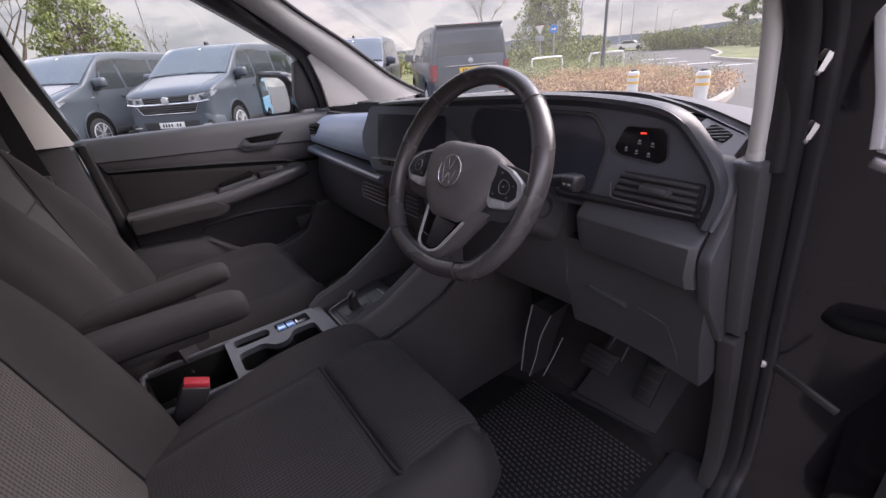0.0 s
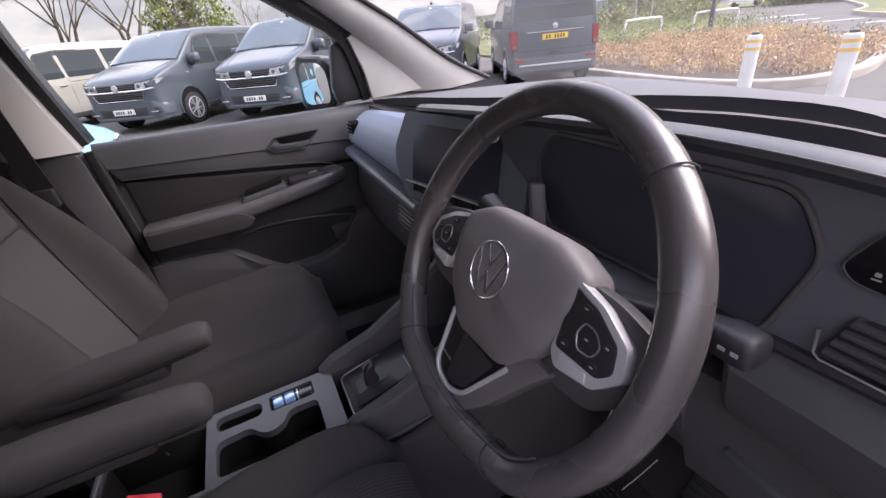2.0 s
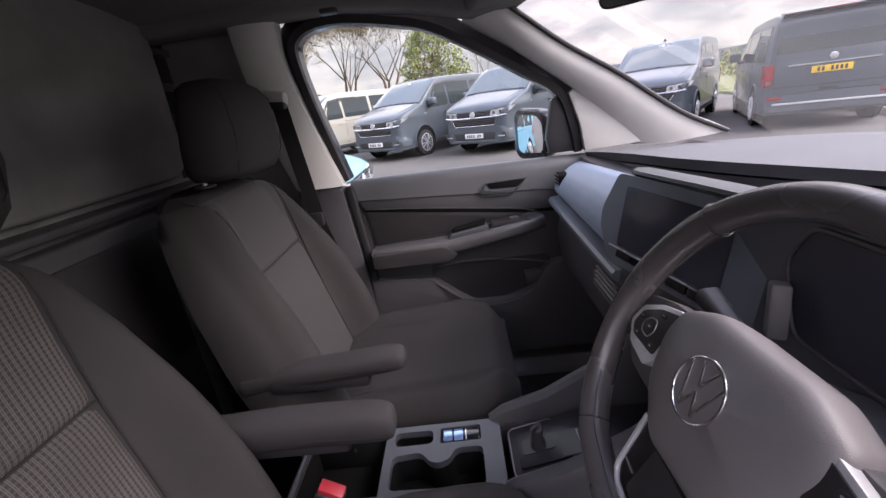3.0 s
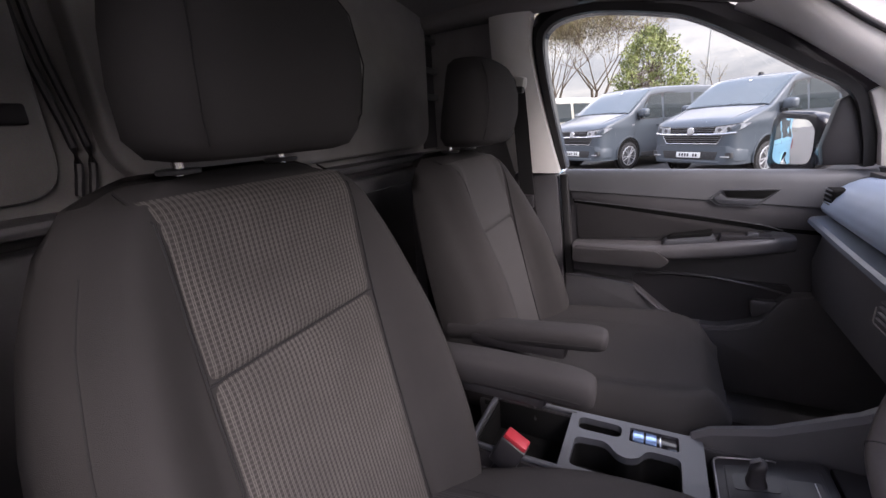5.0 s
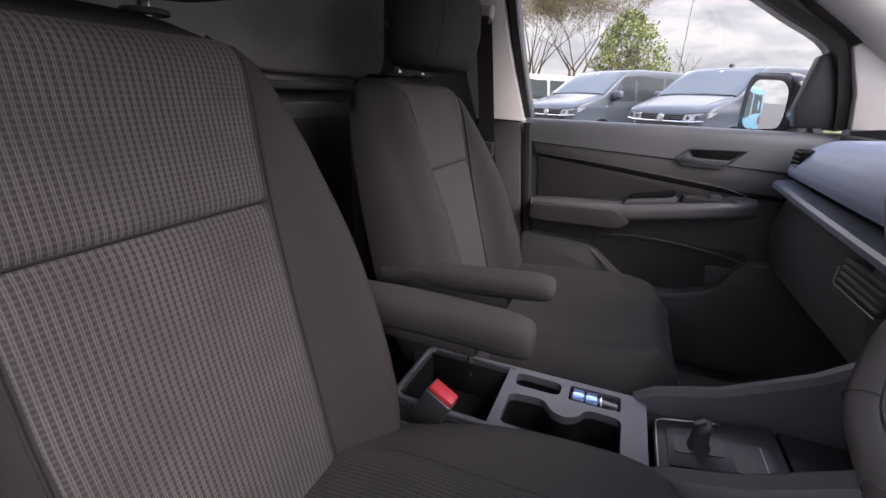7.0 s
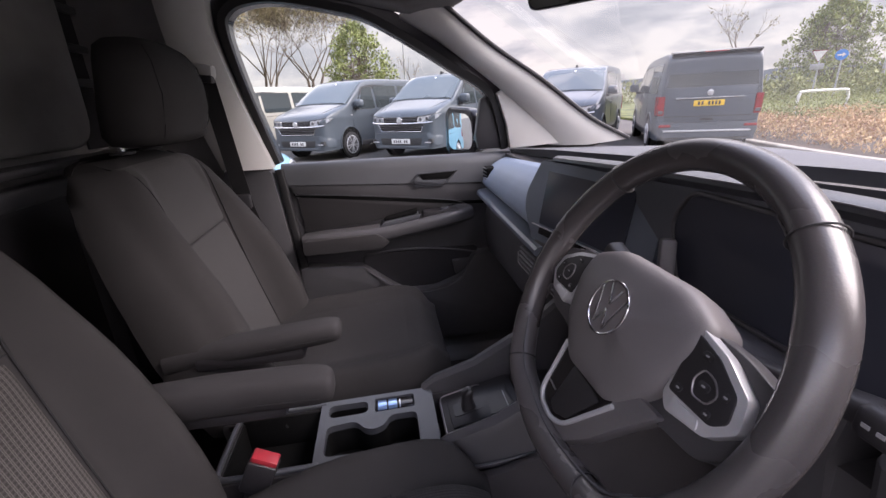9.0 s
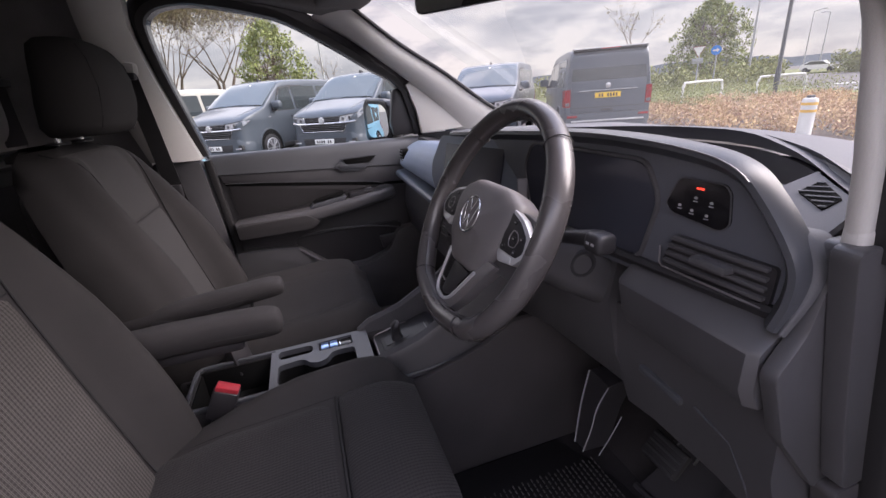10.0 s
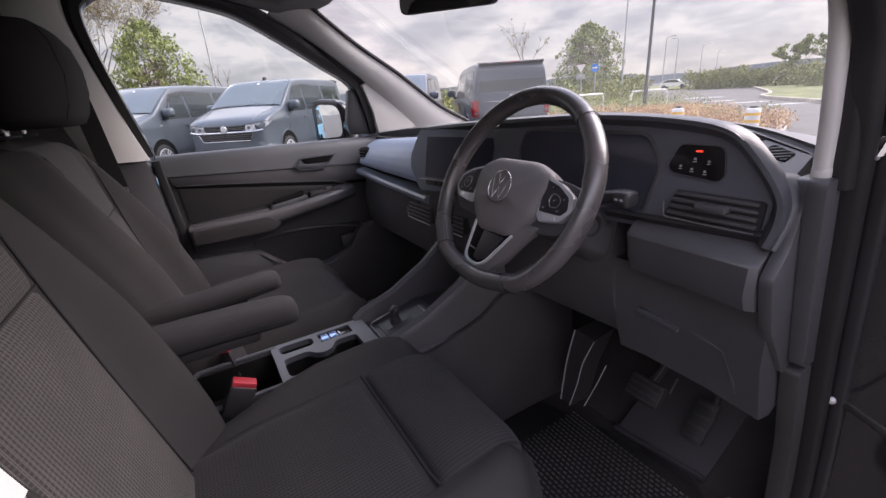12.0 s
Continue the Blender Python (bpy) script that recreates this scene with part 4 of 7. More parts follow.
CHEEK_A = smooth_path([(0.640, 0.196, 1.190), (0.664, 0.194, 1.168), (0.692, 0.190, 1.136), (0.703, 0.187, 1.113), (0.705, 0.182, 1.088), (0.700, 0.174, 1.058)], 5)
CHEEK_B = smooth_path([(0.628, 0.240, 1.140), (0.668, 0.226, 1.146), (0.702, 0.214, 1.150), (0.715, 0.206, 1.132), (0.7175, 0.192, 1.100), (0.710, 0.174, 1.056)], 5)


def cheek(u, v):
    i = u * (len(CHEEK_A) - 1)
    a = int(min(i, len(CHEEK_A) - 2))
    p, q = CHEEK_A[a].lerp(CHEEK_A[a + 1], i - a), CHEEK_B[a].lerp(CHEEK_B[a + 1], i - a)
    return p.lerp(q, v) + Vector((0.003, -0.006, 0.002)) * math.sin(math.pi * v)


part("end_cheek", sheet(cheek, 28, 8, 0.004), PLASTIC_TOP, dash, sharp=50)
part("end_block", prism(round_poly([(0.20, 1.148), (0.36, 1.148), (0.36, 0.83), (0.27, 0.83), (0.19, 0.93), (0.155, 1.02), (0.185, 1.06), (0.196, 1.11)], 0.01), "x", 0.704, 0.7215, 0.006), PLASTIC, dash)

# dark ledge, rounded bolster and knee panel
part("shelf_ledge", loft([[(x, 0.181, z), (x, 0.177, z - 0.005), (x, 0.185, z - 0.016), (x, 0.25, z - 0.016), (x, 0.25, z)] for x, z in ((0.440, 1.064), (0.56, 1.068), (0.698, 1.076))]), PLASTIC_BLACK, dash)
part("shelf", loft([[(x, y0 + 0.036, 1.060), (x, y0 + 0.030, 1.059), (x, y0 + 0.003, 1.037), (x, y0, 1.032), (x, y1, 0.990), (x, y1 + 0.012, 0.965), (x, 0.235, 0.950), (x, 0.33, 0.96), (x, 0.33, 1.058)] for x, y0, y1 in ((0.500, 0.164, 0.172), (0.508, 0.158, 0.166), (0.60, 0.156, 0.162), (0.692, 0.153, 0.152), (0.702, 0.158, 0.160))]), PLASTIC, dash, sharp=30)
knee = part("knee_panel", loft([[(x, y0, 0.962), (x, y0 + 0.01, 0.86), (x, y0 + 0.05, 0.745), (x, y0 + 0.09, 0.735), (x, 0.40, 0.80), (x, 0.40, 0.97)] for x, y0 in ((0.445, 0.208), (0.50, 0.214), (0.62, 0.210), (0.712, 0.196))]), PLASTIC, dash)
part("pull_slot", bar((0.500, 0.222, 0.868), (0.580, 0.222, 0.860), 0.014, 0.014, 0.004), CONSOLE, knee)
part("panel_seam", sweep([(0.60, 0.2175, 0.87), (0.655, 0.2165, 0.858), (0.672, 0.232, 0.80), (0.676, 0.252, 0.755)], circle(0.0022, 6)), CONSOLE, knee)
part("under_tray", prism([(0.33, 0.80), (0.60, 0.82), (0.60, 0.85), (0.33, 0.83)], "x", 0.18, 0.70), PLASTIC_BLACK, dash)
# column side of the dash between wheel and console
part("centre_facia", loft([[(x, y0, 1.035), (x, y0 - 0.012, 0.97), (x, y0 + 0.01, 0.86), (x, y0 + 0.05, 0.78), (x, 0.36, 0.78), (x, 0.36, 1.04)] for x, y0 in ((-0.17, 0.13), (0.10, 0.16), (0.20, 0.19), (0.45, 0.205))]), PLASTIC, dash)

# passenger side: upper panel, open slot, ledge and glove box
PROFILE = [(0.215, 0.004), (0.195, 0.000), (0.175, -0.008), (0.157, -0.019), (0.143, -0.032), (0.133, -0.046), (0.129, -0.058), (0.134, -0.067), (0.16, -0.070)]


def upper_skin(u, v):
    k = v * (len(PROFILE) - 1)
    a = int(min(k, len(PROFILE) - 2))
    y, z = (PROFILE[a][n] * (1 - k + a) + PROFILE[a + 1][n] * (k - a) for n in (0, 1))
    return (-0.690 + 0.535 * u, y - 0.012 * u, 1.124 + 0.036 * u + z * (1.26 + 0.58 * u))


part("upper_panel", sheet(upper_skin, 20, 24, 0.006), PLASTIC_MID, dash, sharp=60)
# a black box paints the shade inside the open slot
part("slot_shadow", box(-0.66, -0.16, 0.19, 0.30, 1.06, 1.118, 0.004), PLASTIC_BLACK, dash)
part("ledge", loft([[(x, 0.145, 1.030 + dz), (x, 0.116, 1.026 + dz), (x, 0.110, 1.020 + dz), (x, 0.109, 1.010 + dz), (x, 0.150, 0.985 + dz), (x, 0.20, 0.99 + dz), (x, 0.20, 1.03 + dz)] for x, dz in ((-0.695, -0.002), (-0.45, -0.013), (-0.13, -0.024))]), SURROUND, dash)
part("glove_box", loft([[(x, 0.150, 0.985), (x, 0.135, 0.90), (x, 0.15, 0.80), (x, 0.22, 0.745), (x, 0.36, 0.78), (x, 0.36, 0.99)] for x in (-0.70, -0.45, -0.16)]), PLASTIC, dash)
# a near-black box paints the shade between panel and ledge
part("panel_gap_shade", box(-0.69, -0.16, 0.150, 0.21, 1.02, 1.075, 0.003), VOID, dash)
# the vent's depth is shade painted near-black behind the slats
pv = part("passenger_vent", prism(round_poly([(-0.696, 1.058), (-0.640, 1.056), (-0.636, 1.104), (-0.684, 1.106), (-0.696, 1.092)], 0.008, 3), "y", 0.134, 0.18, 0.003), VOID, dash)
for i in range(4):
    part("slat", box(-0.692, -0.642, 0.131, 0.150, 1.064 + i * 0.0115, 1.0675 + i * 0.0115, 0.001), CONSOLE, pv)
vent("centre_vent", -0.258, -0.112, 0.118, 0.946, 4, False, dash, h=0.05)
vent("centre_vent", -0.098, 0.045, 0.128, 0.946, 4, False, dash, h=0.05)

# touch screen in its angled surround
S_TL, S_TR, S_BL = Vector((-0.143, 0.148, 1.168)), Vector((0.112, 0.196, 1.170)), Vector((-0.128, 0.120, 1.060))
ex_s, ey_s = (S_TR - S_TL).normalized(), (S_TL - S_BL).normalized()
n_s = ex_s.cross(ey_s).normalized()
n_s = n_s if n_s.y < 0 else -n_s


def on_screen(a, b, d=0.0):
    return S_TL + ex_s * a + ey_s * b + n_s * d


def screen_plate(pts, d0, d1, mat_, name, parent, label=""):
    return part(name, loft([[on_screen(a, b, d0) for a, b in pts], [on_screen(a, b, d1) for a, b in pts]]), mat_, parent, label)


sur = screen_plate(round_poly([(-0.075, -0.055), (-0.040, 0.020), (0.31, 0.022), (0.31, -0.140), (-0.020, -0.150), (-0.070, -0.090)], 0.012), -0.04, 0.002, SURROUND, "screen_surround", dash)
screen_plate(round_poly([(0.0, 0.0), (0.250, 0.0), (0.250, -0.112), (0.004, -0.112)], 0.005), 0.002, 0.006, SCREEN, "touch_screen", sur, "dark glossy touch screen, switched off")
for i in range(5):
    screen_plate(round_poly([(0.010 + i * 0.048, -0.119), (0.052 + i * 0.048, -0.119), (0.052 + i * 0.048, -0.133), (0.010 + i * 0.048, -0.133)], 0.002), 0.002, 0.007, GLOSS, "touch_key", sur)
screen_plate([(-0.022, -0.117), (0.246, -0.117), (0.246, -0.119), (-0.022, -0.119)], 0.002, 0.0065, SATIN, "bright_strip", sur)
# dial-side edge of the screen surround; a paler material paints the light it catches
part("surround_edge", bar((0.212, 0.172, 1.128), (0.224, 0.165, 1.066), 0.020, 0.030, 0.004), LEATHER_HUB, dash)

# ---- steering wheel ----
TW = radians(28.1)
N_W = Vector((0, -math.cos(TW), math.sin(TW)))
EY_W = Vector((0, math.sin(TW), math.cos(TW)))
WM = Matrix((Vector((1, 0, 0)), EY_W, N_W)).transposed().to_4x4()
WM.translation = Vector((0.3645, 0.013, 1.1105))
wheel = thing("steering_wheel", WM.copy(), "black leather steering wheel with flat bottom and silver spoke trim", "steering wheel")


def wpart(name, bm, mat_, parent=wheel, label="", sharp=35):
    bm.transform(WM)
    return part(name, bm, mat_, parent, label, sharp)


def rim_point(a):
    """The rim's middle line; flattened at the bottom."""
    x, y = 0.1743 * math.cos(a), 0.1738 * math.sin(a)
    k = smoothstep(-0.128, -0.172, y)
    return Vector((x * (1 + 0.10 * k), y + 0.016 * k, 0))


RIM = [rim_point(2 * math.pi * i / 96) for i in range(96)]
rim_rings = []
for i, p in enumerate(RIM):
    deg = math.degrees(math.atan2(p.y, p.x))
    grip = math.exp(-((abs(deg - 90) - 62) / 16) ** 2) if deg > 0 else 0.0  # fuller beside the thumbs
    low = math.exp(-((deg + 90) / 38) ** 2)
    k = 1.0 + 0.16 * grip + 0.08 * low
    out = Vector((p.x, p.y, 0)).normalized()
    ring = []
    for j in range(20):
        b = 2 * math.pi * j / 20
        inward = max(0.0, -math.cos(b))
        ring.append(p + out * 0.0150 * math.cos(b) * (k if math.cos(b) < 0 else 1.0 + 0.3 * (k - 1)) + Vector((0, 0, 0.0180 * math.sin(b) * (1 - 0.10 * inward ** 2))))
    rim_rings.append(ring)
rim_rings.append(rim_rings[0])
rim_bm = loft(rim_rings, caps=False)
bmesh.ops.remove_doubles(rim_bm, verts=rim_bm.verts, dist=1e-6)
rim = wpart("rim", rim_bm, LEATHER)
for deg in (48, 132, -64, -131):
    p = rim_point(radians(deg))
    out = Vector((p.x, p.y, 0)).normalized()
    ring = [p + out * 0.0172 * math.cos(b) + Vector((0, 0, 0.0183 * math.sin(b))) for b in [2 * math.pi * j / 18 for j in range(18)]]
    wpart("seam", sweep(ring, circle(0.0009, 5), closed=True, up=out.cross(Vector((0, 0, 1)))), PLASTIC_BLACK, rim)
# inner stitched welt along the lower rim
welt = [rim_point(radians(-150 + 3 * i)) for i in range(38)]
wpart("welt", sweep([p - Vector((p.x, p.y, 0)).normalized() * 0.0150 + Vector((0, 0, 0.0085)) for p in welt], circle(0.0012, 6)), PLASTIC, rim)

# hub with its raised airbag cover: a wide shield with a flat brow
HUB = round_poly([(-0.050, 0.060), (0.050, 0.060), (0.092, 0.043), (0.097, 0.018), (0.082, -0.034), (0.044, -0.078), (-0.040, -0.080), (-0.080, -0.038), (-0.096, 0.012), (-0.090, 0.042)], 0.013, 5)
rings = []
for k, d in ((0.92, -0.052), (0.985, -0.030), (1.0, -0.018), (0.992, -0.011), (0.965, -0.0055), (0.925, -0.0022), (0.86, 0.0012), (0.74, 0.0045), (0.56, 0.0075), (0.34, 0.0092), (0.08, 0.0098)):
    rings.append([(x * k, y * k - 0.002 * (1 - k), d + 0.006 - 0.10 * (1 - k * 0.4) * max(0.0, abs(y) - 0.035) * (d > -0.02)) for x, y in HUB])
hub = wpart("hub", loft(rings), LEATHER_HUB, label="dark airbag cover", sharp=50)
BZ = 0.0165
wpart("badge_ring", sweep([(-0.004 + 0.0278 * math.cos(radians(a)), 0.003 + 0.0278 * math.sin(radians(a)), BZ) for a in range(0, 360, 10)], circle(0.0013, 8), closed=True), CHROME, hub, "plain chrome ring")
wpart("badge_disc", disc(0.0272, 0.003, 32, Matrix.Translation((-0.004, 0.003, BZ - 0.0022))), LEATHER_HUB, hub)
for a, b in (((-0.0205, 0.0165), (-0.0085, -0.0215)), ((0.0205, 0.0165), (0.0085, -0.0215)), ((-0.0085, -0.0215), (0.0, -0.001)), ((0.0085, -0.0215), (0.0, -0.001)), ((-0.0095, 0.0235), (0.0, 0.0035)), ((0.0095, 0.0235), (0.0, 0.0035))):
    wpart("badge_bar", bar((a[0] - 0.004, a[1] + 0.003, BZ), (b[0] - 0.004, b[1] + 0.003, BZ), 0.0024, 0.0016, 0.0005), CHROME, hub)
# side spokes with button pods inside bright frames
for s in (-1, 1):
    spoke = wpart("spoke", prism(round_poly([(s * 0.060, 0.040), (s * 0.118, 0.036), (s * 0.163, 0.024), (s * 0.165, -0.018), (s * 0.132, -0.050), (s * 0.060, -0.056)], 0.010), "z", -0.030, -0.010, 0.004), PLASTIC)
    out_ = [(s * x, y) for x, y in ((0.084, 0.038), (0.116, 0.030), (0.145, 0.014), (0.1525, -0.009), (0.134, -0.0285), (0.096, -0.0345), (0.086, -0.024))]
    wpart("bright_edge", prism(round_poly(out_, 0.004, 3), "z", -0.014, 0.0010, 0.0018), SATIN, spoke, "silver trim edge")
    pod = wpart("pod", prism(round_poly([(s * x, y) for x, y in ((0.084, 0.0335), (0.113, 0.0255), (0.1385, 0.0105), (0.1440, -0.0085), (0.134, -0.0185), (0.090, -0.0185))], 0.004, 3), "z", -0.004, 0.0026, 0.0012), PLASTIC_BLACK, spoke)
    ring = [Vector((s * x, y, 0.0030)) for x, y in round_poly([(0.108, 0.013), (0.120, 0.011), (0.128, 0.002), (0.124, -0.008), (0.110, -0.009), (0.104, 0.002)], 0.004, 3)]
    wpart("button_ring", sweep(ring, circle(0.0008, 5), closed=True), SATIN_DARK, spoke)
    for bx, by, bw in ((0.115, 0.002, 0.011), (0.104, 0.022, 0.010), (0.133, 0.006, 0.006), (0.098, -0.012, 0.008), (0.128, -0.013, 0.008)):
        wpart("button", prism(rounded(bw, 0.0065, 0.0025, 2), "z", 0.0022, 0.0036, 0.0006, m=Matrix.Translation((s * bx, by, 0))), PLASTIC_BLACK, spoke)
        wpart("symbol", prism(rounded(0.0034, 0.0014, 0.0005, 1), "z", 0.0036, 0.0040, m=Matrix.Translation((s * bx, by, 0))), ICON, spoke)
    wpart("silver_key", prism(round_poly([(s * 0.098, -0.0205), (s * 0.125, -0.0210), (s * 0.128, -0.0285), (s * 0.099, -0.0320)], 0.002), "z", -0.002, 0.0024, 0.001), SATIN, spoke)
# lower spoke: a broad satin strut from the hub to the rim, the opening beside it lined in silver
SLOT_W = [(-0.052, -0.052), (-0.050, -0.092), (-0.0485, -0.126), (-0.038, -0.137), (-0.010, -0.140), (0.011, -0.130), (0.058, -0.062)]
strut = wpart("lower_spoke", prism(round_poly([(-0.057, -0.050), (-0.055, -0.130), (-0.048, -0.158), (0.010, -0.163), (0.016, -0.148), (0.046, -0.115), (0.069, -0.080), (0.096, -0.044), (0.058, -0.045)], 0.005), "z", -0.020, -0.002, 0.003), SATIN_DARK)
wpart("silver_line", sweep([Vector((x, y, 0.0)) for x, y in round_poly(SLOT_W, 0.010, 4)][4:-4], rounded(0.0048, 0.005, 0.0018, 2)), SATIN, strut, "silver lower spoke trim")
wpart("gloss_inset", prism(round_poly([(-0.048, -0.056), (-0.0455, -0.124), (-0.036, -0.133), (-0.011, -0.1365), (0.009, -0.128), (0.050, -0.066)], 0.006), "z", -0.0045, -0.0008), GLOSS, strut)
wpart("inset_rib", bar((-0.044, -0.112, 0.0), (-0.026, -0.114, 0.0), 0.0016, 0.002, 0.0005), SATIN_DARK, strut)
wpart("inset_panel", prism(round_poly([(-0.020, -0.075), (-0.024, -0.128), (-0.010, -0.132), (0.010, -0.123), (0.036, -0.078)], 0.004), "z", -0.0015, 0.0006, 0.0006), PLASTIC_BLACK, strut)
# column shroud and stalks
col = thing("steering_column", (0.366, 0.16, 1.02), "dark plastic steering column shroud with stalks", "steering column")
part("shroud", loft([[Vector((0.366 + a * kx, y, z + b * kz)) for a, b in rounded(0.13, 0.10, 0.035, 4)] for y, z, kx, kz in ((0.055, 1.080, 0.82, 0.8), (0.075, 1.068, 1.0, 1.0), (0.13, 1.035, 1.1, 1.05), (0.22, 0.985, 1.2, 1.1), (0.34, 0.92, 1.3, 1.2))]), PLASTIC, col, sharp=50)
part("stalk", sweep(smooth_path([(0.40, 0.090, 1.085), (0.47, 0.094, 1.100), (0.515, 0.097, 1.111), (0.532, 0.098, 1.113)], 4), rounded(0.022, 0.018, 0.007), scale=lambda t: 0.75 + 0.5 * t), PLASTIC_BLACK, col)
part("stalk_end", box(0.522, 0.553, 0.083, 0.113, 1.098, 1.124, 0.008, 3), PLASTIC_BLACK, col)
for dx in (0.531, 0.540):
    part("stalk_mark", box(dx, dx + 0.005, 0.0822, 0.0835, 1.1105, 1.1135), ICON, col)
part("stalk", sweep(smooth_path([(0.335, 0.090, 1.085), (0.26, 0.094, 1.105), (0.205, 0.097, 1.118)], 4), rounded(0.022, 0.018, 0.007), scale=lambda t: 0.75 + 0.5 * t), PLASTIC_BLACK, col)
part("ignition_ring", sweep([(0.436 + 0.002 * math.cos(radians(a)), 0.150 + 0.019 * math.cos(radians(a)), 1.035 + 0.019 * math.sin(radians(a))) for a in range(0, 360, 20)], circle(0.0045, 6), closed=True, up=(1, 0, 0)), PLASTIC_BLACK, col)

# ---- centre console ----
console = thing("centre_console", (0.005, -0.2, 0.4), "dark grey centre console with cup holders, tray and gear selector", "centre console")
ZC = 0.718
# lower body, open at the top, as walls
part("body", join(box(-0.066, -0.050, -0.56, 0.16, 0.40, ZC - 0.004, 0.004), box(0.096, 0.112, -0.56, 0.16, 0.40, ZC - 0.004, 0.004), box(-0.052, 0.098, -0.565, -0.548, 0.40, ZC - 0.008, 0.004), box(-0.052, 0.098, -0.55, 0.16, 0.40, 0.63, 0.002)), PLASTIC_BLACK, console)
# near-black liner and walls paint the shade inside the tray
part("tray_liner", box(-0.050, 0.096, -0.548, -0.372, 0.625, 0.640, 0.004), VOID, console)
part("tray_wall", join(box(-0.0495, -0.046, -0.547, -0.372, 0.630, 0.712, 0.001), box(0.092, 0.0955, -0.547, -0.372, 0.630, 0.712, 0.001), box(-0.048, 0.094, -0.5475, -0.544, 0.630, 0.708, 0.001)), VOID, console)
part("tray_rim", sweep(smooth_path([(0.104, -0.376, ZC + 0.001), (0.104, -0.52, ZC + 0.001), (0.098, -0.546, ZC + 0.001), (0.080, -0.552, ZC + 0.001), (-0.030, -0.552, ZC + 0.001), (-0.048, -0.546, ZC + 0.001), (-0.055, -0.525, ZC + 0.001), (-0.057, -0.376, ZC + 0.001)], 5), rounded(0.009, 0.010, 0.003)), CONSOLE, console)
part("tray_end", box(-0.052, 0.100, -0.3845, -0.3715, 0.63, ZC - 0.004, 0.002), PLASTIC_BLACK, console)
# cup holder plate with cut-outs, as a frame of bars
def holed_plate(outer, holes, z0, z1):
    """A plate with openings through it."""
    bm = bmesh.new()
    edges = []
    for ring in [outer] + holes:
        vs = [bm.verts.new((x, y, z1)) for x, y in ring]
        edges += [bm.edges.new((vs[k], vs[(k + 1) % len(vs)])) for k in range(len(vs))]
    bmesh.ops.triangle_fill(bm, edges=edges, use_beauty=True)
    out = bmesh.ops.extrude_face_region(bm, geom=bm.faces[:])
    bmesh.ops.translate(bm, verts=[v for v in out["geom"] if isinstance(v, bmesh.types.BMVert)], vec=(0, 0, z0 - z1))
    return bm


SLOT = round_poly([(-0.047, -0.370), (-0.010, -0.368), (-0.012, -0.288), (-0.047, -0.288)], 0.014, 5)
WELL = round_poly([(0.014, -0.369), (0.090, -0.369), (0.094, -0.188), (0.004, -0.188), (0.004, -0.242), (0.030, -0.256), (0.038, -0.276), (0.032, -0.294), (0.008, -0.312)], 0.014, 5)
SWITCHES = round_poly([(-0.050, -0.274), (-0.010, -0.274), (-0.012, -0.190), (-0.052, -0.190)], 0.005, 3)
part("cup_plate", holed_plate(round_poly([(-0.062, -0.386), (0.112, -0.386), (0.113, -0.150), (-0.066, -0.150)], 0.008, 4), [SLOT, WELL, SWITCHES], ZC - 0.012, ZC + 0.004), CONSOLE, console)
# near-black linings paint the shade down the slot and the cup well
for ring in (SLOT, WELL):
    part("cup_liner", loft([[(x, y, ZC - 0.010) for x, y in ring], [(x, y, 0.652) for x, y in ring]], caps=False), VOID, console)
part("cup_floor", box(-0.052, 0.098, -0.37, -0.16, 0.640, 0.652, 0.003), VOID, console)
usb = part("switch_strip", box(-0.050, -0.012, -0.272, -0.192, ZC - 0.010, ZC + 0.001, 0.003), GLOSS, console)
for yy in (-0.268, -0.246):
    part("switch", box(-0.046, -0.016, yy, yy + 0.019, ZC, ZC + 0.0035, 0.0015), USB_BLUE, usb, "glossy switch coloured with a blue sky reflection")
part("switch_edge", box(-0.048, -0.014, -0.2225, -0.2195, ZC, ZC + 0.004, 0.001), CHROME, usb)
# gear selector plate on its slope
GM = pose(0.016, -0.062, 0.722, 14, 0, 0)
gear = part("gear_plate", prism(round_poly([(-0.062, -0.078), (0.064, -0.078), (0.066, 0.085), (-0.064, 0.085)], 0.014, 4), "z", -0.012, 0.002, 0.003, m=GM), PLASTIC_BLACK, console)
part("plate_top", prism(round_poly([(-0.040, -0.060), (0.044, -0.060), (0.046, 0.072), (-0.042, 0.072)], 0.006, 3), "z", 0.002, 0.006, 0.0015, m=GM), PLASTIC_BLACK, gear)
rim_path = [GM @ Vector((x, y, 0.004)) for x, y in round_poly([(-0.058, 0.02), (-0.058, -0.074), (0.060, -0.074), (0.062, 0.05)], 0.014, 4)][2:-2]
part("bright_rim", sweep(rim_path, circle(0.0014, 6)), SATIN_DARK, gear, "chrome rim")
part("selector_slot", prism(round_poly([(-0.018, -0.050), (0.018, -0.050), (0.018, 0.012), (-0.018, 0.012)], 0.006), "z", 0.0055, 0.0072, m=GM), PLASTIC_BLACK, gear)
knob = part("selector", loft([[GM @ Vector((a * kx, -0.018 + b * ky + off, d)) for a, b in rounded(0.030, 0.030, 0.010, 4)] for kx, ky, d, off in ((1.0, 1.0, 0.006, 0.0), (0.90, 0.92, 0.011, 0.0), (0.74, 0.80, 0.017, 0.001), (0.72, 0.74, 0.026, 0.003), (0.76, 0.74, 0.034, 0.005), (0.78, 0.72, 0.040, 0.008), (0.70, 0.54, 0.046, 0.011), (0.46, 0.26, 0.049, 0.012))]), PLASTIC_BLACK, gear, sharp=50)
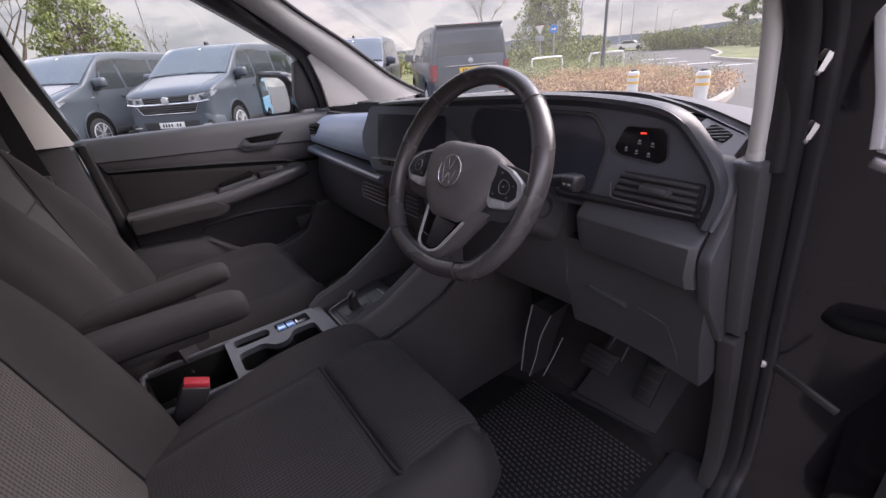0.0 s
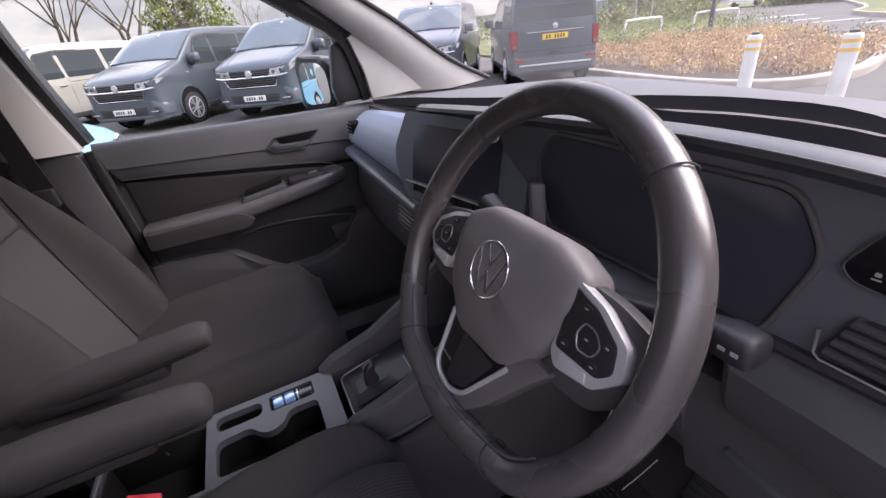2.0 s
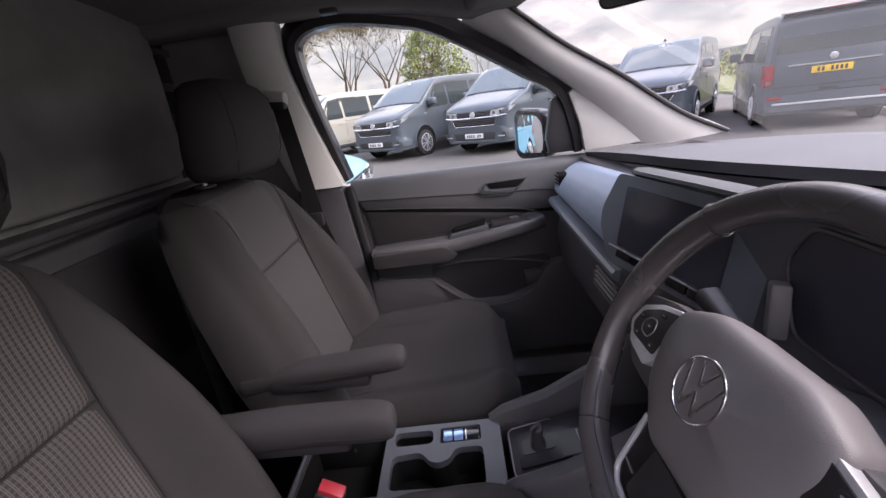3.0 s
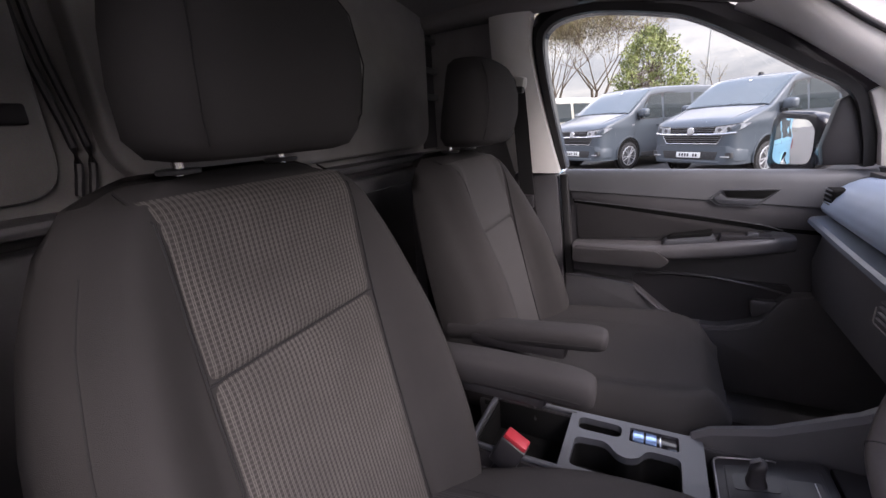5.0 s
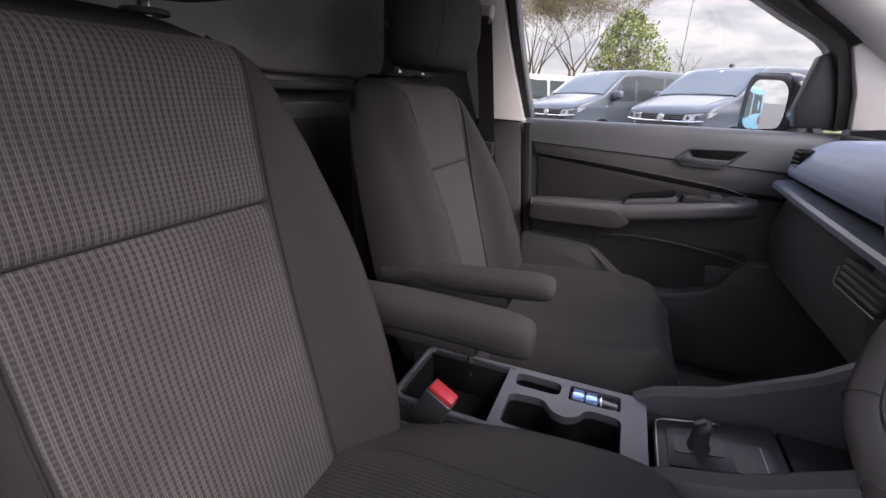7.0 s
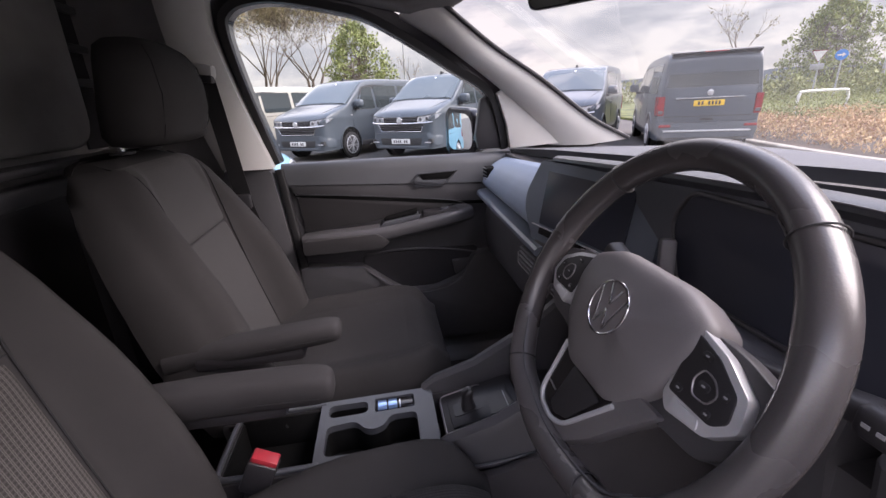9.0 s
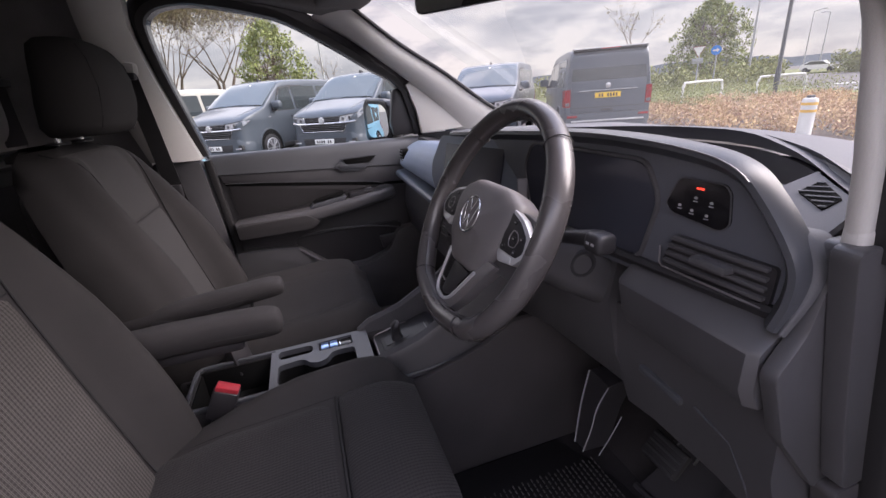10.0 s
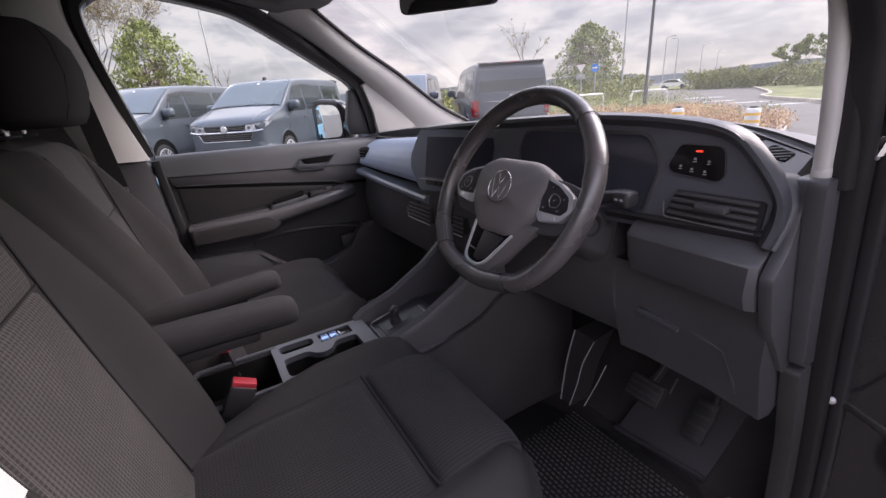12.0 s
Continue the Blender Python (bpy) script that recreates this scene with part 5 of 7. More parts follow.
part("selector_face", bar(GM @ Vector((0.0, -0.022, 0.046)), GM @ Vector((0.0, -0.006, 0.053)), 0.009, 0.002, 0.001), PLASTIC, knob)
for i in range(3):
    part("symbol", box(-0.008 + i * 0.02, 0.000 + i * 0.02, 0.028, 0.031, 0.006, 0.0068, m=GM), ICON, gear)
part("button_plate", prism(round_poly([(-0.012, 0.022), (0.044, 0.022), (0.044, 0.066), (-0.012, 0.066)], 0.004), "z", 0.005, 0.0072, m=GM), PLASTIC_BLACK, gear)
part("button_line", prism([(-0.010, 0.058), (0.042, 0.058), (0.042, 0.0595), (-0.010, 0.0595)], "z", 0.007, 0.0078, m=GM), ICON, gear)
# side wings that rise to the dashboard
for s, x0 in ((-1, -0.056), (1, 0.096)):
    rings = []
    for y, z, w in ((-0.170, 0.728, 0.030), (-0.14, 0.748, 0.034), (-0.05, 0.775, 0.036), (0.06, 0.835, 0.038), (0.14, 0.900, 0.040), (0.19, 0.95, 0.042)):
        rings.append([(x0, y, z - 0.035), (x0 + s * 0.002, y, z - 0.008), (x0 + s * 0.012, y, z), (x0 + s * w * 0.8, y, z - 0.006), (x0 + s * w, y, z - 0.022), (x0 + s * (w + 0.004), y, 0.42), (x0, y, 0.42)])
    part("wing", loft(rings), PLASTIC, console)
    part("wing_line", sweep(smooth_path([(x0 + s * 0.0395, -0.13, 0.690), (x0 + s * 0.041, 0.0, 0.700), (x0 + s * 0.045, 0.14, 0.735), (x0 + s * 0.047, 0.19, 0.765)], 4), circle(0.003, 6)), CONSOLE, console)
part("front_bin", box(-0.055, 0.095, 0.03, 0.20, 0.72, 0.735, 0.003), PLASTIC_BLACK, console)

# ---- seats ----
def build_seat(cx, inner, near):
    """A van seat: cushion, pads, backrest with inserts, head restraint and inner armrest. inner: the side of the armrest."""
    s = thing("driver_seat" if near else "passenger_seat", (cx, -0.35, 0.39), "grey cloth %s seat with checked inserts and a folding armrest" % ("driver's" if near else "passenger"), "seat", "front seats")
    # passenger weave carries painted light, the driver's pad cloth painted shade
    weave = CHECK if near else CHECK_FINE_LIT
    soft = CHECK_SHADED if near else CLOTH

    def top(x, y):
        """The cushion's upper skin."""
        ax = abs(x)
        fall = 0.034 * smoothstep(0.205, 0.266, ax) ** 1.6 + 0.02 * smoothstep(0.24, 0.266, ax)
        bol = 0.020 * smoothstep(0.15, 0.212, ax)
        front = 0.055 * smoothstep(-0.150, -0.085, y) ** 1.6
        return (0.736 if near else 0.720) + 0.016 * smoothstep(-0.45, -0.15, y) + bol - fall - front - 0.02 * smoothstep(-0.42, -0.58, y) - (0.072 if near else 0.0) * smoothstep(-0.30, -0.60, y) * smoothstep(0.15, 0.25, ax)

    def hw(y):
        return 0.262 - (0.052 if near else 0.085) * smoothstep(-0.22 if near else -0.26, -0.08, y) ** 2

    rings = []
    for y in (-0.600, -0.56, -0.50, -0.44, -0.38, -0.32, -0.27, -0.23, -0.19, -0.16, -0.135, -0.115, -0.100, -0.090, -0.084):
        w = hw(y)
        ring = [(cx - w + 2 * w * k / 32, y, top((-w + 2 * w * k / 32) * 0.262 / w, y)) for k in range(33)]
        zb = 0.60 if y < -0.12 else 0.615
        zs_ = min(0.69, ring[-1][2] - 0.012)
        ring += [(cx + w * 1.0, y, zs_), (cx + w * 0.97, y - 0.004, zb), (cx, y - 0.004, zb - 0.01), (cx - w * 0.97, y - 0.004, zb), (cx - w * 1.0, y, zs_)]
        rings.append(ring)
    part("cushion", loft(rings), CLOTH, s, sharp=60)

    # cloth pads on the cushion: a flat one and a plump roll under the thighs
    def flat_pad(x0, x1, y0, y1, lift):
        def f(u, v):
            x, y = x0 + (x1 - x0) * u, y0 + (y1 - y0) * v
            e = min(1.0, 9 * min(u, 1 - u)) ** 0.5 * min(1.0, 9 * min(v, 1 - v)) ** 0.5
            return (cx + x, y, top(x, y) - 0.005 + (lift + 0.005) * e)
        return sheet(f, 28, 24, 0.0, uv=lambda u, v: ((x1 - x0) * u, (y1 - y0) * v))

    def roll(x0, x1, y0, y1, lift):
        """A padded roll: full in the middle, rounded down on all four sides, its front folded over the edge."""
        def f(u, v):
            x = x0 + (x1 - x0) * u
            side = min(1.0, 7 * min(u, 1 - u))
            side = math.sqrt(max(0.0, 1 - (1 - side) ** 2))
            a = math.pi * (0.04 + 0.72 * v)  # round the section from its back edge over the top to the front
            ym, r = (y0 + y1) / 2, (y1 - y0) / 2
            y = ym - r * math.cos(a) * (1 if a < math.pi / 2 else 1.03)
            crown = 0.730 + 0.016 + lift * (0.25 + 0.75 * side)
            base = top(x, min(y, -0.150)) - 0.006
            z = base + (crown - base + 0.012 * smoothstep(0.15, 0.2, abs(x))) * math.sin(min(a, math.pi / 2)) ** 0.6
            if a > math.pi / 2:
                z -= 0.072 * (1 - math.sin(a)) ** 0.9
            return (cx + x * (1 - 0.05 * smoothstep(-0.2, -0.08, y)), y, z - 0.018 * (1 - side))
        return sheet(f, 30, 26, 0.0, uv=lambda u, v: ((x1 - x0) * u, 0.20 * v))
    px0, px1 = (-0.140, 0.178) if near else (-0.160, 0.160)
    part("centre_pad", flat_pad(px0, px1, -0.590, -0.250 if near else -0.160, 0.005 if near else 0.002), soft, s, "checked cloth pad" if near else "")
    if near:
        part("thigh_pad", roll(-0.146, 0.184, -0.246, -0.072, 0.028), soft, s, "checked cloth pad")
        part("pad_seam", sweep([(cx + px0 + (px1 - px0) * i / 10, -0.249, top(px0 + (px1 - px0) * i / 10, -0.249) + 0.0005) for i in range(11)], circle(0.0035, 6)), WEBBING, s)
    for px in (px0, px1):
        part("pad_piping", sweep([(cx + px, y, top(px, y) - 0.0002) for y in [-0.59 + (0.034 if near else 0.043) * i for i in range(11)]], circle(0.0014, 6)), WEBBING, s)
    part("cushion_seam", sweep([(cx + x, -0.087, top(x, -0.100) - 0.026) for x in [-0.19 + 0.038 * i for i in range(11)]], circle(0.003, 6)), PLASTIC_BLACK, s)

    # backrest
    def spine(z):
        return interp(z, [0.66, 0.80, 0.95, 1.08, 1.18, 1.255, 1.30], [-0.548, -0.582, -0.620, -0.655, -0.684, -0.706, -0.745])

    def lean(z):
        return interp(z, [0.73, 0.94, 1.08, 1.18, 1.26], [0.030, 0.022, 0.012, 0.0, -0.012]) if near else 0.0

    def bhw(z):
        return interp(z, [0.66, 0.75, 0.90, 1.05, 1.15, 1.22, 1.255, 1.274, 1.284], [0.250, 0.276, 0.284, 0.266, 0.243, 0.214, 0.188, 0.155, 0.115])

    def bfront(x, z):
        ax = abs(x) / bhw(z) * 0.262
        bol = interp(z, [0.66, 0.80, 1.0, 1.15, 1.28], [0.058, 0.066, 0.054, 0.026, 0.0]) * (1.0 if near else 1.35)
        top_round = 0.022 * smoothstep(1.22, 1.284, z) ** 1.5
        return spine(z) + bol * smoothstep(0.132, 0.215 if near else 0.190, ax) - 0.080 * smoothstep(0.205, 0.266, ax) ** 1.5 - top_round

    rings = []
    for z in [0.665, 0.70, 0.74, 0.78, 0.83, 0.88, 0.93, 0.98, 1.02, 1.06, 1.10, 1.14, 1.17, 1.20, 1.22, 1.24, 1.258, 1.270, 1.279, 1.283]:
        w = bhw(z)
        cs = cx + lean(z)
        ring = [(cs - w + 2 * w * k / 40, bfront(-w + 2 * w * k / 40, z), z - 0.012 * abs(-1 + k / 20) ** 3 * (z > 1.265)) for k in range(41)]
        yb = spine(z) - 0.115 + 0.03 * smoothstep(1.22, 1.30, z)
        ring += [(cs + w * 0.98, yb + 0.02, z), (cs + w * 0.75, yb, z), (cs, yb - 0.006, z), (cs - w * 0.75, yb, z), (cs - w * 0.98, yb + 0.02, z)]
        rings.append(ring)
    part("backrest", loft(rings), CLOTH, s, sharp=60)
    part("back_shell", prism(round_poly([(cx - 0.20, 0.72), (cx + 0.20, 0.72), (cx + 0.19, 1.20), (cx - 0.19, 1.20)], 0.04), "y", -0.81, -0.775, 0.01), PLASTIC_BLACK, s)
    for k in (-1, 1) if near else ():  # the seam where the bolster's front meets its side
        part("bolster_seam", sweep([(cx + lean(z) + k * bhw(z) * 0.925, bfront(k * bhw(z) * 0.925, z) + 0.0005, z) for z in [0.70 + 0.0266 * i for i in range(20)]], circle(0.0014, 5)), WEBBING, s)

    def half(z):
        return interp(z, [0.72, 0.95, 1.08, 1.20, 1.27], [0.134, 0.138, 0.139, 0.144, 0.147])

    def insert(z0, z1):
        def f(u, v):
            z = z0 + (z1 - z0) * v
            w = half(z)
            x = -w + 2 * w * u
            e = min(1.0, 16 * min(u, 1 - u)) ** 0.5 * (0.35 + 0.65 * min(1.0, 14 * min(v, 1 - v)) ** 0.5)
            y = bfront(x, z)
            return (cx + lean(z) + x, y - 0.004 + 0.0095 * e, z + 0.004 * smoothstep(1.24, 1.285, z) * e)
        return sheet(f, 36, 36, 0.0, uv=lambda u, v: (u * 0.28, (z1 - z0) * v * 1.04))
    part("upper_insert", insert(1.0785, 1.262), weave, s, "checked cloth insert")
    part("lower_insert", insert(0.700, 1.0765), weave, s, "checked cloth insert")
    part("insert_seam", sweep([(cx + lean(1.078) + x, bfront(x, 1.078) + 0.001, 1.078) for x in [-0.140 + 0.028 * i for i in range(11)]], circle(0.0015, 6)), WEBBING, s)
    for k in (-1, 1):
        part("side_seam", sweep([(cx + lean(z) + k * (half(z) + 0.001), bfront(k * 0.145, z) + 0.001, z) for z in [0.70 + 0.0285 * i for i in range(21)]], circle(0.0017, 5)), WEBBING, s)

    # head restraint on two posts
    hs = 0.076 if near else 0.060
    for k in (-1, 1):
        post_ = part("post", sweep([(cx + k * hs - 0.012, -0.760, 1.28), (cx + k * hs - 0.012, -0.760, 1.34)], circle(0.0065, 12)), CHROME, s, "chrome post")
        part("post_collar", disc(0.024, 0.006, 24, Matrix.Translation((cx + k * hs - 0.012, -0.760, 1.285)), 0.002), PLASTIC, post_)
    hr = []
    for z, w, d, off in ((1.297, 0.105, 0.040, -0.012), (1.302, 0.128, 0.054, -0.012), (1.322, 0.144, 0.062, -0.010), (1.37, 0.150, 0.064, 0.000), (1.42, 0.148, 0.060, 0.006), (1.465, 0.138, 0.054, 0.004), (1.492, 0.118, 0.046, -0.004), (1.506, 0.088, 0.034, -0.010), (1.512, 0.05, 0.018, -0.014)):
        ring = []
        for k in range(36):
            a = 2 * math.pi * k / 36
            c, q = math.cos(a), math.sin(a)
            ring.append((cx - 0.012 + w * abs(c) ** 0.55 * (1 if c > 0 else -1), -0.690 + off + d * 1.15 * abs(q) ** 0.6 * (1 if q > 0 else -1) - 0.012 * (abs(c) ** 4) * (q > 0), z))
        hr.append(ring)
    head = part("head_restraint", loft(hr), CLOTH, s, sharp=70)
    for k in (-1, 1):
        part("head_seam", sweep([(cx - 0.008 + k * w * 0.80, -0.692 + off + d * 1.04, z) for z, w, d, off in ((1.312, 0.132, 0.056, -0.012), (1.34, 0.146, 0.063, -0.006), (1.40, 0.149, 0.063, 0.004), (1.46, 0.139, 0.055, 0.004), (1.49, 0.12, 0.047, -0.004))], circle(0.0010, 5)), WEBBING, head)

    # armrest at the inner side: a padded bar, flat below, domed above, its nose rounded
    ax = cx + inner * (abs(cx) - 0.088)
    drop = 0.0 if near else 0.012
    hgt = 0.056 if near else 0.042
    sec = [(-0.030, -0.50), (0.030, -0.50), (0.0375, -0.36), (0.040, 0.0), (0.0385, 0.26), (0.031, 0.43), (0.018, 0.49), (0.0, 0.50), (-0.018, 0.49), (-0.031, 0.43), (-0.0385, 0.26), (-0.040, 0.0), (-0.0375, -0.36)]
    rings = []
    for y, z, kw, kh in ((-0.680, 0.890, 0.92, 0.95), (-0.60, 0.890, 0.96, 1.0), (-0.52, 0.886, 1.0, 1.0), (-0.44, 0.881, 1.0, 1.0), (-0.375, 0.877, 1.0, 0.98), (-0.352, 0.875, 0.97, 0.94), (-0.338, 0.873, 0.90, 0.84), (-0.330, 0.871, 0.78, 0.68), (-0.327, 0.869, 0.55, 0.42)):
        shift = inner * -0.010 * smoothstep(-0.48, -0.60, y)
        z += (0.030 if near else 0.150) * (y + 0.50) + (0.003 if near else 0.0)
        rings.append([(ax + shift + a * kw * 0.76, y, z - drop + b * hgt * kh) for a, b in sec])
    arm = part("armrest", loft(rings), CLOTH_ARM, s, sharp=60)
    for k in (-1, 1):
        part("arm_seam", sweep([(ax + k * 0.0300, y, z - drop - 0.14 * hgt + (0.030 if near else 0.150) * (y + 0.50)) for y, z in ((-0.50, 0.885), (-0.44, 0.881), (-0.38, 0.877), (-0.35, 0.875))], circle(0.0009, 5)), WEBBING, arm)
    part("arm_base", box(ax - 0.022, ax + 0.022, -0.62, -0.405, 0.890 - drop - hgt * 0.5 - 0.026, 0.890 - drop - hgt * 0.5 + 0.006, 0.010), PLASTIC_BLACK, arm)
    part("arm_stop", box(ax - 0.012, ax + 0.012, -0.445, -0.425, 0.880 - drop - hgt * 0.5 - 0.012, 0.882 - drop - hgt * 0.5, 0.003), PLASTIC_BLACK, arm)
    part("hinge_cover", disc(0.030, 0.04, 24, Matrix.Translation((ax - inner * 0.045, -0.60, 0.885 - drop)) @ Matrix.Rotation(math.pi / 2, 4, "Y"), 0.008), PLASTIC_BLACK, s)

    # base, rails and side cover
    part("base", box(cx - 0.22, cx + 0.22, -0.56, -0.14, 0.45, 0.60, 0.02), PLASTIC_BLACK, s)
    for k in (-1, 1):
        part("rail", box(cx + k * 0.19 - 0.02, cx + k * 0.19 + 0.02, -0.60, -0.08, 0.372, 0.46, 0.005), PLASTIC_BLACK, s)
        part("side_cover", prism(round_poly([(-0.60, 0.50), (-0.30, 0.50), (-0.27, 0.60), (-0.29, 0.675), (-0.62, 0.68)], 0.03), "x", cx + k * 0.235, cx + k * 0.262, 0.008), PLASTIC, s)
    if not near:  # this backrest stands a little lower
        for ob in s.children_recursive:
            if ob.name.split(".")[0] in ("backrest", "back_shell", "upper_insert", "lower_insert", "insert_seam", "side_seam", "bolster_seam", "post", "post_collar", "head_restraint", "head_seam"):
                ob.data.transform(Matrix.Translation((0, 0, -0.034)))
    return s


build_seat(CX, -1, True)
build_seat(-CX, 1, False)


# ---- belts and buckles ----
def buckle(x, y, z, lean, nod, turn):
    b = thing("belt_buckle", (x, y, z - 0.08), "black seat belt buckle with a red release button", "belt buckle", "belt buckles")
    m = pose(x, y, z, lean, nod, turn)
    part("stalk", box(-0.012, 0.012, -0.009, 0.009, -0.16, -0.05, 0.004, m=m), PLASTIC_BLACK, b)
    part("shell", box(-0.025, 0.025, -0.015, 0.015, -0.075, -0.006, 0.005, m=m), PLASTIC_BLACK, b)
    part("release_button", box(-0.0225, 0.0225, -0.011, 0.013, -0.012, 0.003, 0.003, m=m), RED, b, "red release button")
    return b


buckle(0.112, -0.455, 0.764, 0, 26, 84)
buckle(-0.082, -0.470, 0.752, 14, 0, -40)

belt = thing("seat_belt", (-0.70, -0.66, 0.8), "black seat belt hanging from a grey guide on the door pillar", "seat belt")
part("webbing", loft([[(x, y - 0.024, z), (x, y + 0.024, z), (x - 0.004, y + 0.024, z), (x - 0.004, y - 0.024, z)] for x, y, z in ((-0.672, -0.685, 1.425), (-0.668, -0.672, 1.30), (-0.672, -0.660, 1.15), (-0.678, -0.650, 1.03), (-0.715, -0.645, 0.95), (-0.735, -0.640, 0.90))]), WEBBING, belt)
guide = part("guide", bar((-0.690, -0.735, 1.442), (-0.668, -0.655, 1.430), 0.030, 0.042, 0.012), TRIM, belt, "grey plastic belt guide")
part("guide_slot", bar((-0.672, -0.715, 1.418), (-0.662, -0.660, 1.412), 0.022, 0.022, 0.006), PLASTIC_BLACK, guide)
tongue = part("tongue", box(-0.690, -0.660, -0.675, -0.630, 1.030, 1.075, 0.005), PLASTIC_BLACK, belt)
for k in (-1, 1):
    part("tongue_plate", box(-0.668, -0.658, -0.655 + k * 0.009 - 0.003, -0.655 + k * 0.009 + 0.003, 1.020, 1.042, 0.001), CHROME, tongue)

belt2 = thing("seat_belt", (0.70, -0.66, 0.8), "black seat belt of the driver's seat on the door pillar", "seat belt")
part("webbing", loft([[(x, y - 0.024, z), (x, y + 0.024, z), (x + 0.004, y + 0.024, z), (x + 0.004, y - 0.024, z)] for x, y, z in ((0.672, -0.685, 1.425), (0.668, -0.672, 1.30), (0.672, -0.660, 1.15), (0.678, -0.650, 1.03), (0.690, -0.640, 0.85), (0.700, -0.630, 0.50))]), WEBBING, belt2)

# ---- footwell ----
mat = thing("floor_mat", (0.42, 0.1, 0.372), "black rubber floor mat with rows of worn ribs", "floor mat")
part("mat_sheet", prism(round_poly([(0.17, -0.20), (0.64, -0.20), (0.64, 0.355), (0.60, 0.385), (0.36, 0.365), (0.17, 0.30)], 0.03), "z", 0.373, 0.383, 0.003), MAT_DARK, mat)
ribs = bmesh.new()
for i in range(34):
    for j in range(26):
        x, y = 0.26 + j * 0.0145 + (i % 2) * 0.007, 0.34 - i * 0.0125
        if x < 0.625 and y < 0.37:
            w = 0.0042
            vs = [ribs.verts.new((x + a * w, y + b * 0.0013, z)) for z in (0.3832, 0.3858) for a, b in ((-1, -1), (1, -1), (1, 1), (-1, 1))]
            for f in ((4, 5, 6, 7), (0, 1, 5, 4), (1, 2, 6, 5), (2, 3, 7, 6), (3, 0, 4, 7)):
                ribs.faces.new([vs[q] for q in f])
tagged(part("ribs", ribs, MAT_RIB, mat), kind="stuff")
heel = thing("heel_plate", (0.48, 0.43, 0.40), "dark plastic plate below the pedals", "heel plate")
part("plate", loft([[(0.372, 0.385, 0.392), (0.590, 0.412, 0.392), (0.590, 0.418, 0.384), (0.372, 0.391, 0.384)], [(0.385, 0.47, 0.475), (0.60, 0.485, 0.475), (0.60, 0.495, 0.468), (0.385, 0.48, 0.468)], [(0.40, 0.56, 0.585), (0.61, 0.57, 0.585), (0.61, 0.58, 0.58), (0.40, 0.57, 0.58)]]), PLASTIC_BLACK, heel)
part("plate_lip", sweep([(0.368, 0.380, 0.394), (0.592, 0.409, 0.394)], rounded(0.012, 0.014, 0.004)), PLASTIC_BLACK, heel)
for name, lab, x, y, z, w, h in (("brake_pedal", "black rubber brake pedal on its arm", 0.455, 0.355, 0.585, 0.085, 0.058), ("accelerator_pedal", "black accelerator pedal hinged on the plate", 0.545, 0.445, 0.510, 0.048, 0.105)):
    p = thing(name, (x, y, z), lab, "pedal")
    m = pose(x, y, z, -38, 0, 0)
    part("pad", box(-w / 2, w / 2, -0.008, 0.008, -h / 2, h / 2, 0.005, m=m), RUBBER, p)
    for i in range(4):
        part("tread", box(-w / 2 + 0.006, w / 2 - 0.006, -0.0105, -0.007, -h / 2 + h * (i + 0.5) / 4 - 0.003, -h / 2 + h * (i + 0.5) / 4 + 0.003, 0.001, m=m), PLASTIC_BLACK, p)
    part("arm", sweep(smooth_path([(x, y + 0.012, z), (x + 0.005, y + 0.07, z + 0.06), (x, y + 0.10, z + 0.20)], 4), rounded(0.014, 0.022, 0.004)), PLASTIC_BLACK, p)
    if name == "brake_pedal":
        part("glint_edge", bar((x + 0.047, y + 0.02, z + 0.01), (x + 0.050, y + 0.04, z + 0.045), 0.003, 0.004), STEEL, p)
side = thing("console_side_panel", (0.2, 0.33, 0.45), "dark footwell side panel with pale piped edges", "side panel")
part("panel", prism([(-0.30, 0.37), (0.45, 0.37), (0.42, 0.78), (0.17, 0.78), (0.10, 0.735), (-0.05, 0.69), (-0.30, 0.665)], "x", 0.141, 0.160, 0.006), FLANK, side)
flap = part("flap", loft([[(0.252, 0.296, 0.45), (0.282, 0.300, 0.447), (0.290, 0.36, 0.45), (0.25, 0.36, 0.45)], [(0.262, 0.300, 0.58), (0.305, 0.305, 0.57), (0.31, 0.37, 0.58), (0.26, 0.37, 0.58)], [(0.286, 0.300, 0.690), (0.340, 0.306, 0.680), (0.34, 0.38, 0.69), (0.286, 0.38, 0.69)]]), PLASTIC_BLACK, side)
part("piping", sweep(smooth_path([(0.252, 0.292, 0.452), (0.263, 0.296, 0.58), (0.286, 0.296, 0.690)], 4), circle(0.0016, 6)), ICON, side)
part("piping", sweep(smooth_path([(0.281, 0.295, 0.447), (0.300, 0.300, 0.53), (0.312, 0.301, 0.60), (0.342, 0.302, 0.680)], 4), circle(0.0016, 6)), ICON, side)
part("piping", sweep(smooth_path([(0.315, 0.315, 0.460), (0.345, 0.318, 0.545), (0.37, 0.318, 0.62)], 4), circle(0.0012, 6)), SATIN, side)

# ---- rear-view mirror, visors, grab handle ----
rv = thing("rear_view_mirror", (-0.02, 0.12, 1.56), "black interior mirror hanging from the windscreen", "rear-view mirror")
rm = look((-0.035, 0.165, 1.502), (0.45, -0.38, 1.43)) @ Matrix.Rotation(math.pi, 4, "Y")
RO = round_poly([(-0.125, -0.034), (-0.12, 0.034), (0.12, 0.034), (0.125, -0.034)], 0.022, 5)
part("housing", loft([[rm @ Vector((a * k, b * k, d)) for a, b in RO] for k, d in ((0.97, 0.004), (1.0, 0.0), (1.0, -0.012), (0.85, -0.028), (0.4, -0.036))]), PLASTIC_BLACK, rv, sharp=60)
